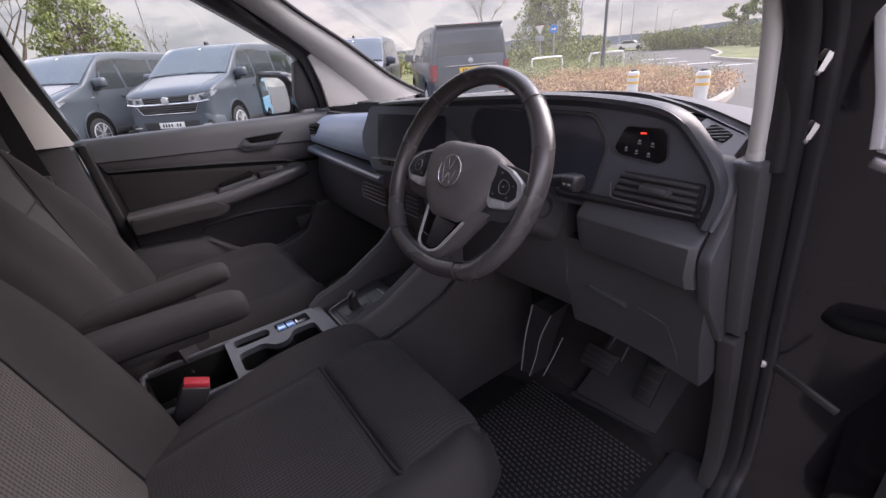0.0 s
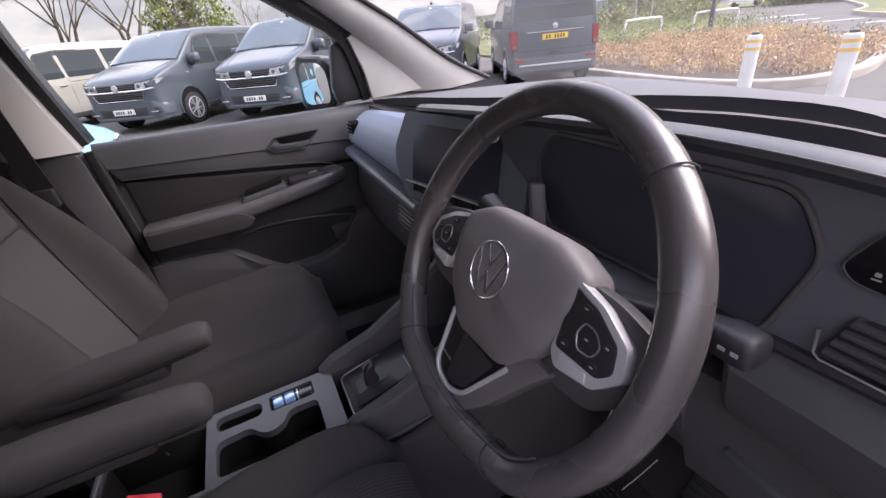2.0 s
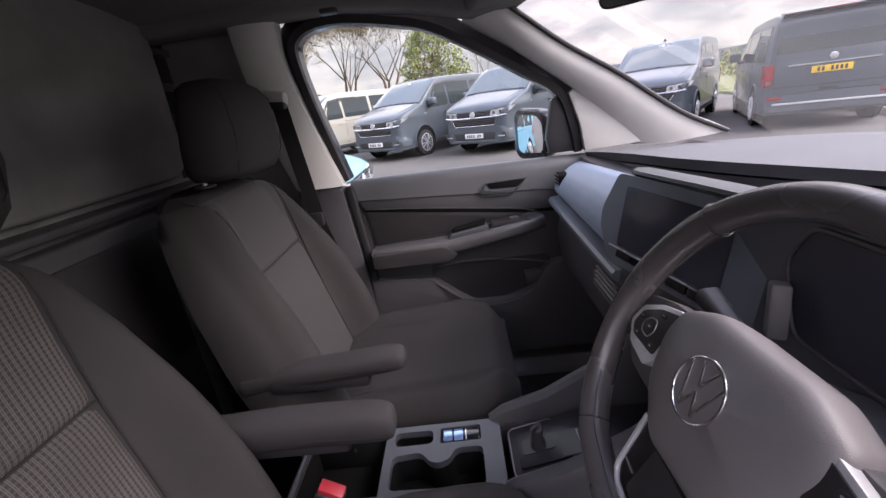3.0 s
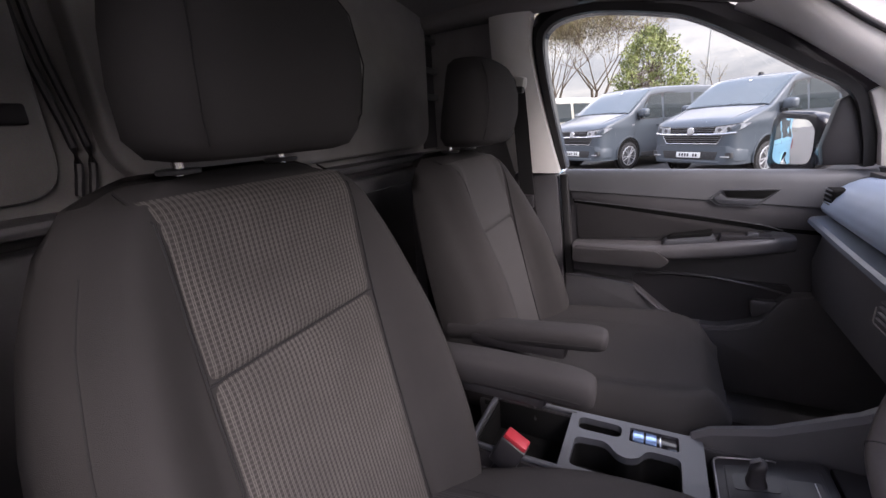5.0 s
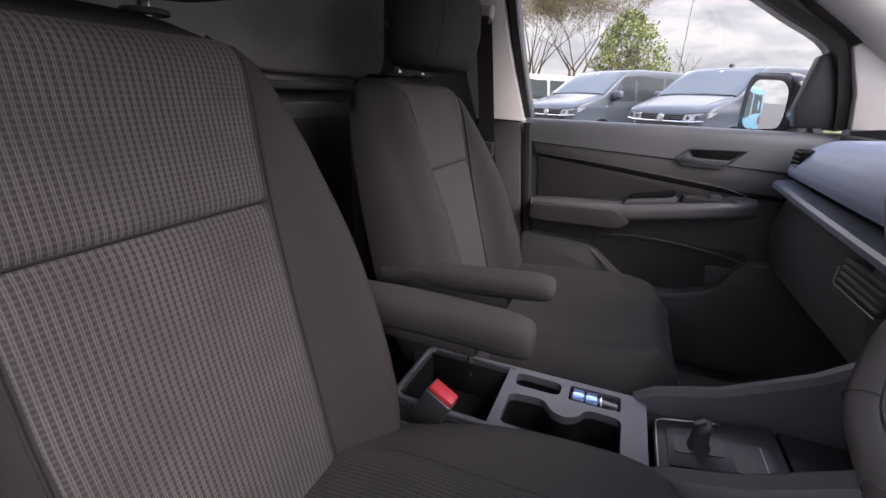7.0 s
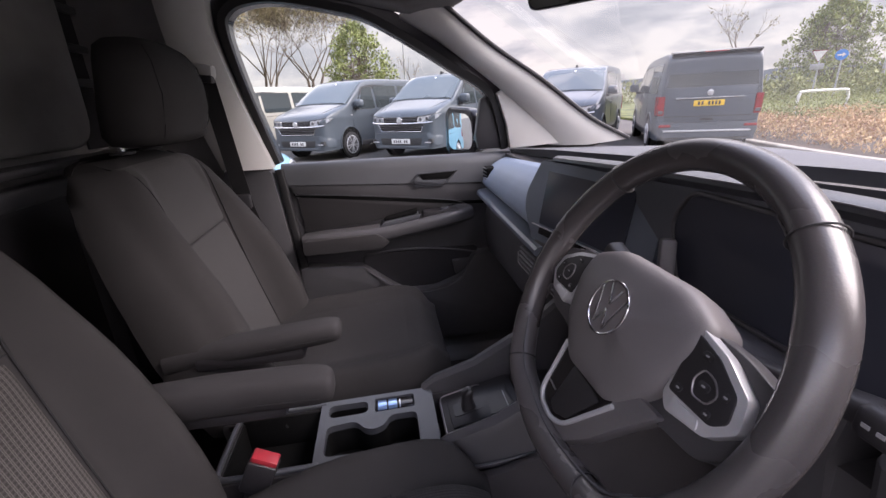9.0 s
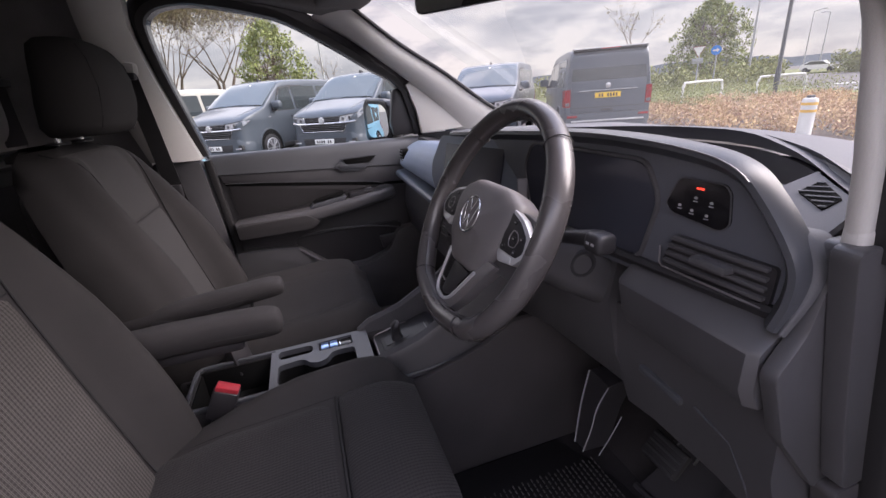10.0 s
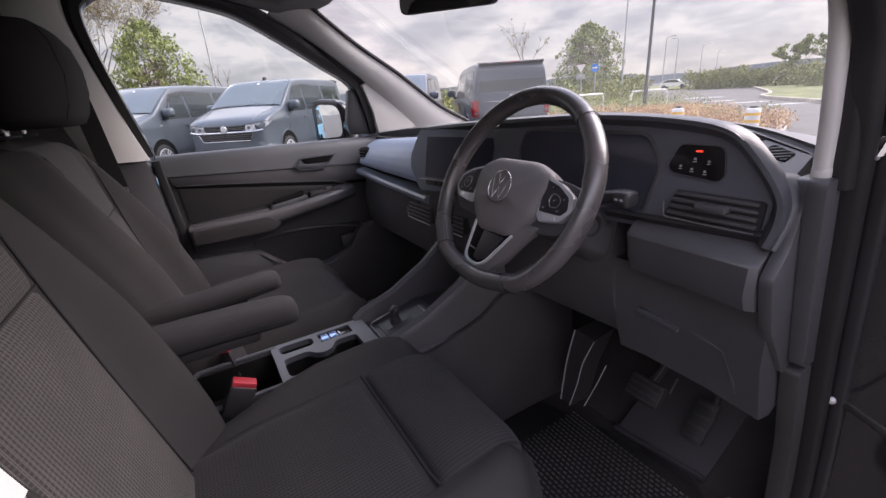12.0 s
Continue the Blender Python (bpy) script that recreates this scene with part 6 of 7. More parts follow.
part("mirror_glass", prism([(a * 0.95, b * 0.92) for a, b in RO], "z", 0.004, 0.006, m=rm), MIRROR, rv, "silvered glass")
part("stem", sweep(smooth_path([(-0.045, 0.185, 1.51), (-0.03, 0.21, 1.53), (-0.01, 0.24, 1.565)], 4), circle(0.012, 10)), PLASTIC_BLACK, rv)
part("sensor_cover", box(-0.05, 0.04, 0.14, 0.24, 1.552, 1.582, 0.012), PLASTIC_BLACK, rv)
for s in (-1, 1):
    vis = thing("sun_visor", (s * 0.36, -0.06, 1.655), "dark grey sun visor folded up under the roof", "sun visor", "sun visors")
    part("flap", prism(round_poly([(s * 0.14, -0.235), (s * 0.56, -0.235), (s * 0.57, -0.03), (s * 0.14, -0.02)], 0.03, 4), "z", 1.640, 1.662, 0.008), LINER, vis)
    part("label_card", prism(rounded(0.085, 0.045, 0.004, 2), "z", 1.6375, 1.6397, m=Matrix.Translation((s * 0.44, -0.16, 0))), ICON, vis, "pale printed label")
grab = thing("coat_hook", (-0.66, -0.47, 1.66), "small dark roof clip above the passenger door", "roof clip")
part("clip", box(-0.672, -0.640, -0.500, -0.450, 1.628, 1.648, 0.008), PLASTIC_BLACK, grab)


# ---- outside: ground, planting, vehicles, street furniture, trees ----
ASPHALT = material("worn_asphalt", (0.112, 0.103, 0.095), 0.9, grain=0.8, grain_scale=90, stain=0.25, stain_scale=0.5)
GRASS = material("rough_grass", (0.10, 0.14, 0.035), 0.95, grain=1.0, grain_scale=30, stain=0.45, stain_scale=0.8, tint=(0.19, 0.20, 0.06))
SOIL = material("dark_bed_soil", (0.09, 0.06, 0.04), 0.95, grain=1.0, grain_scale=60, stain=0.4, stain_scale=4)
KERB = material("pale_concrete_kerb", (0.42, 0.38, 0.33), 0.9, grain=0.5, grain_scale=120, stain=0.2, stain_scale=3)
ROADPAINT = material("worn_white_road_paint", (0.62, 0.62, 0.60), 0.8, stain=0.3, stain_scale=5)
# grey paint blued: the sky's reflection on the bonnets is put into the base
VAN_GREY = material("sky_tinted_van_paint", (0.066, 0.080, 0.096), 0.42, stain=0.05, stain_scale=2, spec=0.35, coat=0.5)
VAN_WHITE = material("pale_van_paint", (0.36, 0.345, 0.30), 0.35, stain=0.05, stain_scale=2, coat=0.6)
VAN_BLUE = material("light_blue_van_paint", (0.22, 0.50, 0.66), 0.3, stain=0.05, stain_scale=2, coat=0.8)
AUTO_GLASS = material("tinted_vehicle_glass", (0.030, 0.038, 0.040), 0.05, stain=0.0, ior=1.9)
SCREEN_GLASS = material("sloping_windscreen_glass", (0.075, 0.090, 0.085), 0.04, stain=0.0, ior=2.3)
CHROME_FAR = material("bright_grille_chrome", (0.62, 0.63, 0.65), 0.25, 0.75, stain=0.08)
BUMPER = material("dark_bumper_plastic", (0.03, 0.03, 0.032), 0.6, stain=0.15)
LAMPGLASS = material("clear_headlamp", (0.62, 0.63, 0.65), 0.10, 0.25, stain=0.35, stain_scale=16, coat=1.0)
TAIL = material("red_tail_lamp", (0.30, 0.012, 0.015), 0.15, stain=0.25, stain_scale=20)
PLATE_W = material("white_plate", (0.75, 0.75, 0.73), 0.5, stain=0.03)
PLATE_Y = material("yellow_plate", (0.80, 0.50, 0.02), 0.5, stain=0.03)
PLATE_BAR = material("plate_bar_black", (0.02, 0.02, 0.02), 0.6, stain=0.05)
ALLOY = material("silver_alloy", (0.60, 0.60, 0.61), 0.3, 0.4, stain=0.1)
RIMGREY = material("dark_alloy_well", (0.12, 0.12, 0.125), 0.4, 0.5, stain=0.1)
POSTGREY = material("dark_grey_post_paint", (0.035, 0.04, 0.045), 0.45, stain=0.1)
POSTGALV = material("galvanised_steel", (0.40, 0.41, 0.42), 0.5, 0.6, stain=0.15)
WHITEPAINT = material("white_painted_metal", (0.72, 0.71, 0.69), 0.5, stain=0.12, stain_scale=5)
YELLOWBAND = material("yellow_reflective_band", (0.75, 0.42, 0.05), 0.4, stain=0.05)
SIGNBLUE = material("blue_sign_face", (0.03, 0.20, 0.62), 0.4, stain=0.04)
BARK = material("grey_brown_bark", (0.17, 0.13, 0.10), 0.95, grain=0.8, grain_scale=40, stain=0.35, stain_scale=3)
LEAF = material("spring_green_leaves", (0.20, 0.255, 0.07), 0.7, stain=0.5, stain_scale=1.2, tint=(0.35, 0.39, 0.13))
BUD = material("pale_brown_buds", (0.26, 0.18, 0.10), 0.8, stain=0.4, stain_scale=2, tint=(0.30, 0.26, 0.12))
SHRUB_R = material("russet_shrub_leaves", (0.62, 0.31, 0.20), 0.75, stain=0.4, stain_scale=2.5, tint=(0.72, 0.52, 0.27))
SHRUB_G = material("green_shrub_leaves", (0.21, 0.25, 0.08), 0.75, stain=0.45, stain_scale=2.0, tint=(0.36, 0.37, 0.14))
HILL = material("hazy_far_hill", (0.085, 0.10, 0.11), 1.0, stain=0.25, stain_scale=0.02)

ground = finish("ground", sheet(lambda u, v: (-700 + 1400 * u, -700 + 1400 * v, 0.0), 4, 4), ASPHALT)
tagged(ground, "worn grey asphalt of the car park and road", "ground", kind="structure")


def flat_patch(name, pts, z0, z1, mat_, label, category, kind="structure", bevel=0.0):
    ob = finish(name, prism(pts, "z", z0, z1, bevel), mat_)
    return tagged(ob, label, category, kind=kind)


# kerbed planting bed
BED = [tuple(p.xy) for p in smooth_path([(-13.5, 9.9, 0), (-9.5, 8.55, 0), (-6.6, 7.65, 0), (-4.4, 7.25, 0), (-3.35, 7.55, 0), (-3.0, 8.5, 0), (-3.1, 9.8, 0), (-3.9, 12.2, 0), (-5.4, 14.6, 0), (-8.2, 17.0, 0)], 5)]
kerb = finish("kerb", sweep([(x, y, 0.05) for x, y in BED], [(-0.09, -0.08), (0.09, -0.08), (0.09, 0.07), (0.07, 0.09), (-0.09, 0.09)]), KERB)
tagged(kerb, "pale concrete kerb round the planting bed", "kerb", kind="structure")
bed = flat_patch("planting_bed", BED + [(-13.0, 15.0)], 0.0, 0.11, SOIL, "dark soil of the kerbed planting bed", "planting bed")
verge = flat_patch("grass_verge", [(-13.2, 10.1), (-9.4, 12.0), (-8.2, 17.0), (-10.5, 21.5), (-20, 31), (-42, 52), (-75, 60), (-75, 30), (-30, 14)], 0.0, 0.10, GRASS, "rough green grass verge with weeds", "grass")
flat_patch("grass_verge", [tuple(p.xy) for p in smooth_path([(-5.2, 21.0, 0), (-7.2, 23.5, 0), (-12.0, 30.0, 0), (-14.5, 37, 0), (-26, 60, 0)], 4)] + [(-26, 130), (40, 130), (40, 21), (10, 18)], 0.0, 0.12, GRASS, "rough green grass bank beyond the road", "grass")
kerb_r = finish("kerb", sweep([(p.x, p.y, 0.06) for p in smooth_path([(10, 18, 0), (-2, 19.5, 0), (-5.2, 21.0, 0), (-7.2, 23.5, 0), (-12.0, 30.0, 0), (-14.5, 37, 0), (-26, 60, 0)], 4)], [(-0.1, -0.1), (0.1, -0.1), (0.1, 0.1), (-0.1, 0.1)]), KERB)
tagged(kerb_r, "pale concrete kerb of the far grass bank", "kerb", kind="structure")
flat_patch("grass_verge", [(-60, 66), (-22, 68), (-22, 140), (-160, 140), (-160, 60)], 0.0, 0.14, GRASS, "distant green field beyond the road", "grass")
flat_patch("grass_verge", [(-21, -60), (-21, -6), (-24, 14), (-60, 26), (-160, 30), (-160, -60)], 0.0, 0.12, GRASS, "rough grass behind the parked vans", "grass")
for k in range(3):
    flat_patch("road_marking", [(-13.5 + k * 2.6, 26.2 - k * 2.0), (-12.3 + k * 2.6, 27.6 - k * 2.0), (-12.6 + k * 2.6, 27.9 - k * 2.0), (-13.8 + k * 2.6, 26.5 - k * 2.0)], 0.002, 0.006, ROADPAINT, "worn white road marking", "road marking")
flat_patch("road_marking", [(-17.2, 31.5), (-15.6, 33.0), (-16.0, 33.4), (-18.6, 32.5)], 0.002, 0.006, ROADPAINT, "worn white road marking", "road marking")


def clump(bm, centre, size, count, rnd, leaf, flat_=0.7):
    """Many small leaves scattered through a rough ball."""
    for _ in range(count):
        while True:
            p = Vector((rnd.uniform(-1, 1), rnd.uniform(-1, 1), rnd.uniform(-1, 1)))
            if 0.15 < p.length < 1:
                break
        p = Vector(centre) + Vector((p.x * size, p.y * size, p.z * size * flat_))
        q = Euler((rnd.uniform(0, 6.3), rnd.uniform(0, 6.3), rnd.uniform(0, 6.3))).to_matrix()
        s = leaf * rnd.uniform(0.6, 1.4)
        vs = [bm.verts.new(p + q @ Vector(c)) for c in ((-s, 0, 0), (0, -s * 0.55, s * 0.12), (s, 0, 0), (0, s * 0.55, s * 0.12))]
        bm.faces.new(vs)


def inside(x, y, poly):
    hit, j = False, len(poly) - 1
    for i in range(len(poly)):
        (xi, yi), (xj, yj) = poly[i], poly[j]
        if (yi > y) != (yj > y) and x < (xj - xi) * (y - yi) / (yj - yi) + xi:
            hit = not hit
        j = i
    return hit


rnd = random.Random(11)
poly = BED + [(-13.0, 15.0)]
red_bm, green_bm = bmesh.new(), bmesh.new()
tries = 0
while tries < 620:
    tries += 1
    x, y = rnd.uniform(-13, -3), rnd.uniform(7.2, 17)
    if inside(x, y, poly) and inside(x + 0.35 * (1 if x < -5 else -1), y + 0.4, poly) and y - 0.45 > interp(x, [-13.5, -9.5, -6.6, -4.4, -3.0], [9.9, 8.55, 7.65, 7.25, 8.2]):
        far_side = noise.noise(Vector((x * 0.35, y * 0.35, 0))) + 0.10 * (y - 11)
        tgt = red_bm if far_side < 0.42 else green_bm
        r = rnd.uniform(0.22, 0.42)
        clump(tgt, (x, y, 0.11 + r * 0.55), r, 100, rnd, 0.028)
shr = finish("bed_shrubs", red_bm, SHRUB_R)
tagged(shr, "low russet and pink shrubs filling the planting bed", "shrubs", kind="stuff")
shg = finish("bed_shrubs", green_bm, SHRUB_G)
tagged(shg, "green and yellow low shrubs in the planting bed", "shrubs", kind="stuff")
weeds = bmesh.new()
for _ in range(330):
    x, y = rnd.uniform(-24, -8), rnd.uniform(11, 30)
    if inside(x, y, [(-13.2, 10.4), (-9.4, 12.2), (-8.2, 17.0), (-10.5, 21.0), (-20, 30.5), (-26, 34), (-26, 16)]):
        r = rnd.uniform(0.2, 0.75)
        clump(weeds, (x, y, 0.1 + r * 0.5), r, 80, rnd, 0.035, 0.9)
tagged(finish("verge_weeds", weeds, SHRUB_G), "tall weeds and brambles on the grass verge", "weeds", kind="stuff")


def hedge(pts, h, w, mat_, label, seed, n=60, leaf=0.16):
    r_, bm = random.Random(seed), bmesh.new()
    path = smooth_path([(x, y, 0) for x, y in pts], 12)
    for p in path:
        for _ in range(max(1, int(n / 12))):
            s = r_.uniform(0.5, 1.0) * w
            clump(bm, (p.x + r_.uniform(-w, w), p.y + r_.uniform(-w, w), r_.uniform(0.15, 0.85) * h * r_.uniform(0.7, 1.1)), s, 110, r_, leaf * 0.62, 0.8)
    return tagged(finish("hedge", bm, mat_), label, "hedge", kind="stuff")


hedge([(-34, 62), (-30, 60), (-24, 58), (-19, 56)], 2.3, 1.2, SHRUB_G, "tall green hedge beyond the road", 5, 50, 0.2)
hedge([(-16, 48), (-11, 50), (-4, 50), (6, 46)], 2.2, 1.3, SHRUB_G, "rough green hedge on the grass bank", 6, 40, 0.2)
hedge([(-60, 72), (-48, 62), (-38, 52), (-30, 42), (-26, 34)], 1.9, 1.3, SHRUB_G, "low green thicket beside the road", 7, 44, 0.2)
hedge([(-26, 30), (-32, 24), (-44, 22)], 1.8, 1.2, SHRUB_G, "low green thicket behind the parked vans", 8, 30, 0.2)
ridge = bmesh.new()
row0, row1 = [], []
for k in range(121):
    a = radians(-20 + 150 * k / 120)
    h = 13 + 7 * noise.noise(Vector((k * 0.11, 0, 3))) + 2.5 * noise.noise(Vector((k * 0.5, 1, 3)))
    row0.append(ridge.verts.new((-620 * math.sin(a), 620 * math.cos(a), -1)))
    row1.append(ridge.verts.new((-640 * math.sin(a), 640 * math.cos(a), max(4, h))))
for k in range(120):
    ridge.faces.new((row0[k], row0[k + 1], row1[k + 1], row1[k]))
tagged(finish("backdrop", ridge, HILL), "low wooded hills on the horizon", "hills", kind="structure")


# ---- vehicles ----
def build_van(paint, label, name="van"):
    """A medium panel van; its nose at the origin, pointing along +x, its left at +y."""
    v = thing(name, (0, 0, 0), label, "van", "parked vans")
    XS = [0.0, -0.025, -0.07, -0.15, -0.28, -0.45, -0.65, -0.82, -0.94, -1.12, -1.30, -1.48, -1.64, -1.78, -2.0, -2.6, -3.4, -4.2, -4.66, -4.80, -4.87, -4.90]
    TZ = [0.90, 0.975, 1.035, 1.09, 1.145, 1.20, 1.26, 1.31, 1.345, 1.475, 1.605, 1.73, 1.835, 1.905, 1.95, 1.975, 1.98, 1.975, 1.955, 1.93, 1.88, 1.78]
    WD = [0.74, 0.82, 0.872, 0.908, 0.930, 0.944, 0.950, 0.952, 0.952, 0.952, 0.952, 0.952, 0.952, 0.952, 0.952, 0.952, 0.952, 0.950, 0.940, 0.930, 0.915, 0.895]

    def top_z(x):
        return float(np.interp(-x, [-q for q in XS], TZ))

    def wide(x, z):
        crease = 0.014 * math.exp(-((z - 1.03) / 0.07) ** 2) + 0.008 * math.exp(-((z - 0.52) / 0.06) ** 2)
        return float(np.interp(-x, [-q for q in XS], WD)) - 0.014 + crease - 0.05 * max(0, 0.48 - z) - 0.135 * max(0.0, (z - 1.10) / 0.88) ** 1.2
    rings = []
    for x, tz in zip(XS, TZ):
        zs = [0.27, 0.36, 0.46, 0.52, 0.58, 0.70, 0.82]
        zs += [0.82 + (tz - 0.05 - 0.82) * k / 9 for k in range(1, 10)]
        half = [(wide(x, z), z) for z in zs]
        w = wide(x, zs[-1])
        half += [(w - 0.012, tz - 0.030), (w - 0.040, tz - 0.012), (w * 0.80, tz), (w * 0.4, tz + 0.012), (0.0, tz + 0.016)]
        rings.append([(x, y, z) for y, z in half] + [(x, -y, z) for y, z in half[-2::-1]])
    part("body", loft(rings), paint, v, sharp=40)

    def skin_z(x, a):
        return top_z(x) + 0.016 * (1 - a)

    # windscreen in its black border, wipers at its foot
    def screen(name_, x0, x1, inset, lift, mat_, parent):
        def f(a, b):
            x = x0 + (x1 - x0) * b
            k = 2 * a - 1
            return (x + 0.04 * k * k * (1 - b), (wide(x, top_z(x) - 0.04) - inset) * k, skin_z(x, abs(k)) - 0.018 * smoothstep(0.86, 1.0, abs(k)) + lift)
        return part(name_, sheet(f, 16, 8, 0.006), mat_, parent)
    ws = screen("windscreen", -0.955, -1.745, 0.040, 0.012, SCREEN_GLASS, v)
    for y0, y1 in ((-0.62, 0.02), (0.02, 0.60)):
        part("wiper", bar((-0.965, y0, 1.378), (-1.00, y1, 1.400), 0.022, 0.018), BUMPER, ws)
    part("sticker", sheet(lambda a, b: (-1.60 - 0.05 * b, 0.02 + 0.05 * a, top_z(-1.60 - 0.05 * b) + 0.033), 1, 1, 0.002), PLATE_W, ws, "small white windscreen sticker")
    part("bonnet_line", sweep([(-0.930, 0.86 * (2 * k / 8 - 1), 1.345 + 0.012 * (1 - abs(2 * k / 8 - 1))) for k in range(9)], circle(0.010, 5)), BUMPER, v)
    for s in (-1, 1):
        part("bonnet_crease", sweep([(x, s * (0.60 + 0.20 * t), top_z(x) + 0.006 - 0.003 * t) for x, t in ((-0.10, 0.0), (-0.3, 0.25), (-0.5, 0.5), (-0.7, 0.75), (-0.9, 1.0))], circle(0.008, 6)), paint, v)

    def flank(name_, pts, mat_, s, lift=0.006, parent=v):
        """A panel laid on the side, its outline in x and z."""
        return part(name_, loft([[(x, s * (wide(x, z) + d), z) for x, z in pts] for d in (-0.004, lift)]), mat_, parent)
    for s in (-1, 1):
        flank("window_border", round_poly([(-1.13, 1.185), (-1.66, 1.76), (-2.15, 1.815), (-4.60, 1.80), (-4.68, 1.19)], 0.04), BUMPER, s, 0.003)
        flank("door_window", round_poly([(-1.38, 1.205), (-1.70, 1.725), (-2.10, 1.775), (-2.12, 1.20)], 0.03), AUTO_GLASS, s, 0.007)
        flank("quarter_window", round_poly([(-1.19, 1.205), (-1.60, 1.66), (-1.34, 1.205)], 0.01), AUTO_GLASS, s, 0.007)
        flank("side_window", round_poly([(-2.20, 1.205), (-2.20, 1.785), (-3.30, 1.79), (-3.30, 1.205)], 0.04), AUTO_GLASS, s, 0.007)
        flank("side_window", round_poly([(-3.42, 1.205), (-3.42, 1.79), (-4.52, 1.775), (-4.60, 1.21)], 0.05), AUTO_GLASS, s, 0.007)
        for x in (-1.10, -2.16, -3.36):
            part("door_seam", sweep([(x, s * (wide(x, z) + 0.001), z) for z in (0.45, 0.8, 1.1, 1.17)], circle(0.006, 4)), BUMPER, v)
        part("door_seam", sweep([(-2.2, s * (wide(-2.2, 1.10) + 0.001), 1.10), (-4.6, s * (wide(-4.6, 1.10) + 0.001), 1.10)], circle(0.007, 4)), BUMPER, v)
        part("sill_strip", sweep([(-1.35, s * 0.925, 0.33), (-3.4, s * 0.925, 0.33)], rounded(0.05, 0.12, 0.02, 2)), BUMPER, v)
        part("door_grip", box(-2.06, -1.88, s * 0.962 - 0.015, s * 0.962 + 0.02, 1.02, 1.05, 0.01), paint, v)
        mir = part("mirror", loft([[(-1.25 + dx, s * (1.06 + a), 1.34 + b) for a, b in rounded(0.25 * k, 0.20 * k, 0.06 * k, 4)] for dx, k in ((0.10, 0.50), (0.085, 0.75), (0.05, 0.94), (0.0, 1.0), (-0.04, 0.95))]), paint, v, sharp=60)
        part("mirror_foot", box(-1.30, -1.20, s * 0.93 - 0.07, s * 0.93 + 0.08, 1.19, 1.255, 0.02), BUMPER, mir)
        flank("repeater", round_poly([(-1.00, 1.055), (-1.00, 1.080), (-1.075, 1.085), (-1.075, 1.055)], 0.005), LAMPGLASS, s)
        for x in (-0.93, -3.92):
            # a near-black disc paints the wheel well's shade; the body has no hollow
            part("arch_shade", disc(0.405, 0.05, 32, Matrix.Translation((x, s * 0.921, 0.375)) @ Matrix.Rotation(math.pi / 2, 4, "X")), VOID, v)
            part("arch_lip", sweep([(x + 0.418 * math.cos(radians(a)), s * (wide(x, 0.6) + 0.006), 0.375 + 0.418 * math.sin(radians(a))) for a in range(-14, 195, 8)], rounded(0.034, 0.026, 0.01, 2), up=(0, 1, 0)), paint, v)
            wh = part("wheel", disc(0.335, 0.21, 36, Matrix.Translation((x, s * 0.850, 0.335)) @ Matrix.Rotation(math.pi / 2, 4, "X"), 0.035), RUBBER, v)
            part("rim", disc(0.222, 0.014, 28, Matrix.Translation((x, s * 0.953, 0.335)) @ Matrix.Rotation(math.pi / 2, 4, "X"), 0.004), RIMGREY, wh)
            part("rim_lip", sweep([(x + 0.222 * math.cos(radians(a)), s * 0.960, 0.335 + 0.222 * math.sin(radians(a))) for a in range(0, 360, 12)], circle(0.012, 6), closed=True, up=(0, 1, 0)), ALLOY, wh)
            for k in range(10):
                a = radians(36 * k + (6 if k % 2 else -6))
                part("rim_spoke", bar((x + 0.03 * math.cos(a), s * 0.966, 0.335 + 0.03 * math.sin(a)), (x + 0.215 * math.cos(a), s * 0.962, 0.335 + 0.215 * math.sin(a)), 0.014, 0.040, 0.004, up=(0, 1, 0)), ALLOY, wh)
            part("hub_cap", disc(0.05, 0.02, 16, Matrix.Translation((x, s * 0.968, 0.335)) @ Matrix.Rotation(math.pi / 2, 4, "X"), 0.006), ALLOY, wh)
        # headlamp: a clear slanting wedge that wraps round the corner
        LB = [(0.016, 0.47, 0.862), (0.012, 0.66, 0.868), (-0.045, 0.825, 0.895), (-0.16, 0.925, 0.945), (-0.30, 0.955, 1.035), (-0.13, 0.895, 1.035), (-0.03, 0.76, 1.010), (0.004, 0.50, 0.985)]
        lamp = part("headlamp", loft([[(x + d, s * (y + d * 0.3), z) for x, y, z in LB] for d in (-0.05, 0.012)]), LAMPGLASS, v)
        for yy, zz, xx in ((0.58, 0.925, 0.020), (0.74, 0.945, -0.002)):
            part("lamp_pod", disc(0.036, 0.03, 18, Matrix.Translation((xx, s * yy, zz)) @ Matrix.Rotation(math.pi / 2, 4, "Y"), 0.004), RIMGREY, lamp)
        part("lamp_brow", sweep([(0.020, s * 0.47, 0.990), (0.012, s * 0.66, 1.004), (-0.035, s * 0.80, 1.022), (-0.13, s * 0.905, 1.045)], circle(0.008, 6)), BUMPER, lamp)
        part("fog_recess", prism(round_poly([(s * 0.58, 0.475), (s * 0.85, 0.505), (s * 0.86, 0.395), (s * 0.62, 0.375)], 0.02), "x", -0.10, 0.030, 0.004), BUMPER, v)
        part("fog_lamp", box(-0.06, 0.040, s * 0.74 - 0.085, s * 0.74 + 0.085, 0.405, 0.432, 0.008), LAMPGLASS, v)
        # tail lamp wrapped round the rear corner
        part("tail_lamp", loft([[(x, s * y, z) for x, y in ((-4.70, 0.945), (-4.915, 0.915), (-4.925, 0.80), (-4.86, 0.78), (-4.70, 0.88))] for z in (0.77, 0.775, 1.135, 1.14)]), TAIL, v)
        part("lamp_band", box(-4.930, -4.90, s * 0.858 - 0.04, s * 0.858 + 0.045, 0.80, 0.865, 0.006), RIMGREY, v)
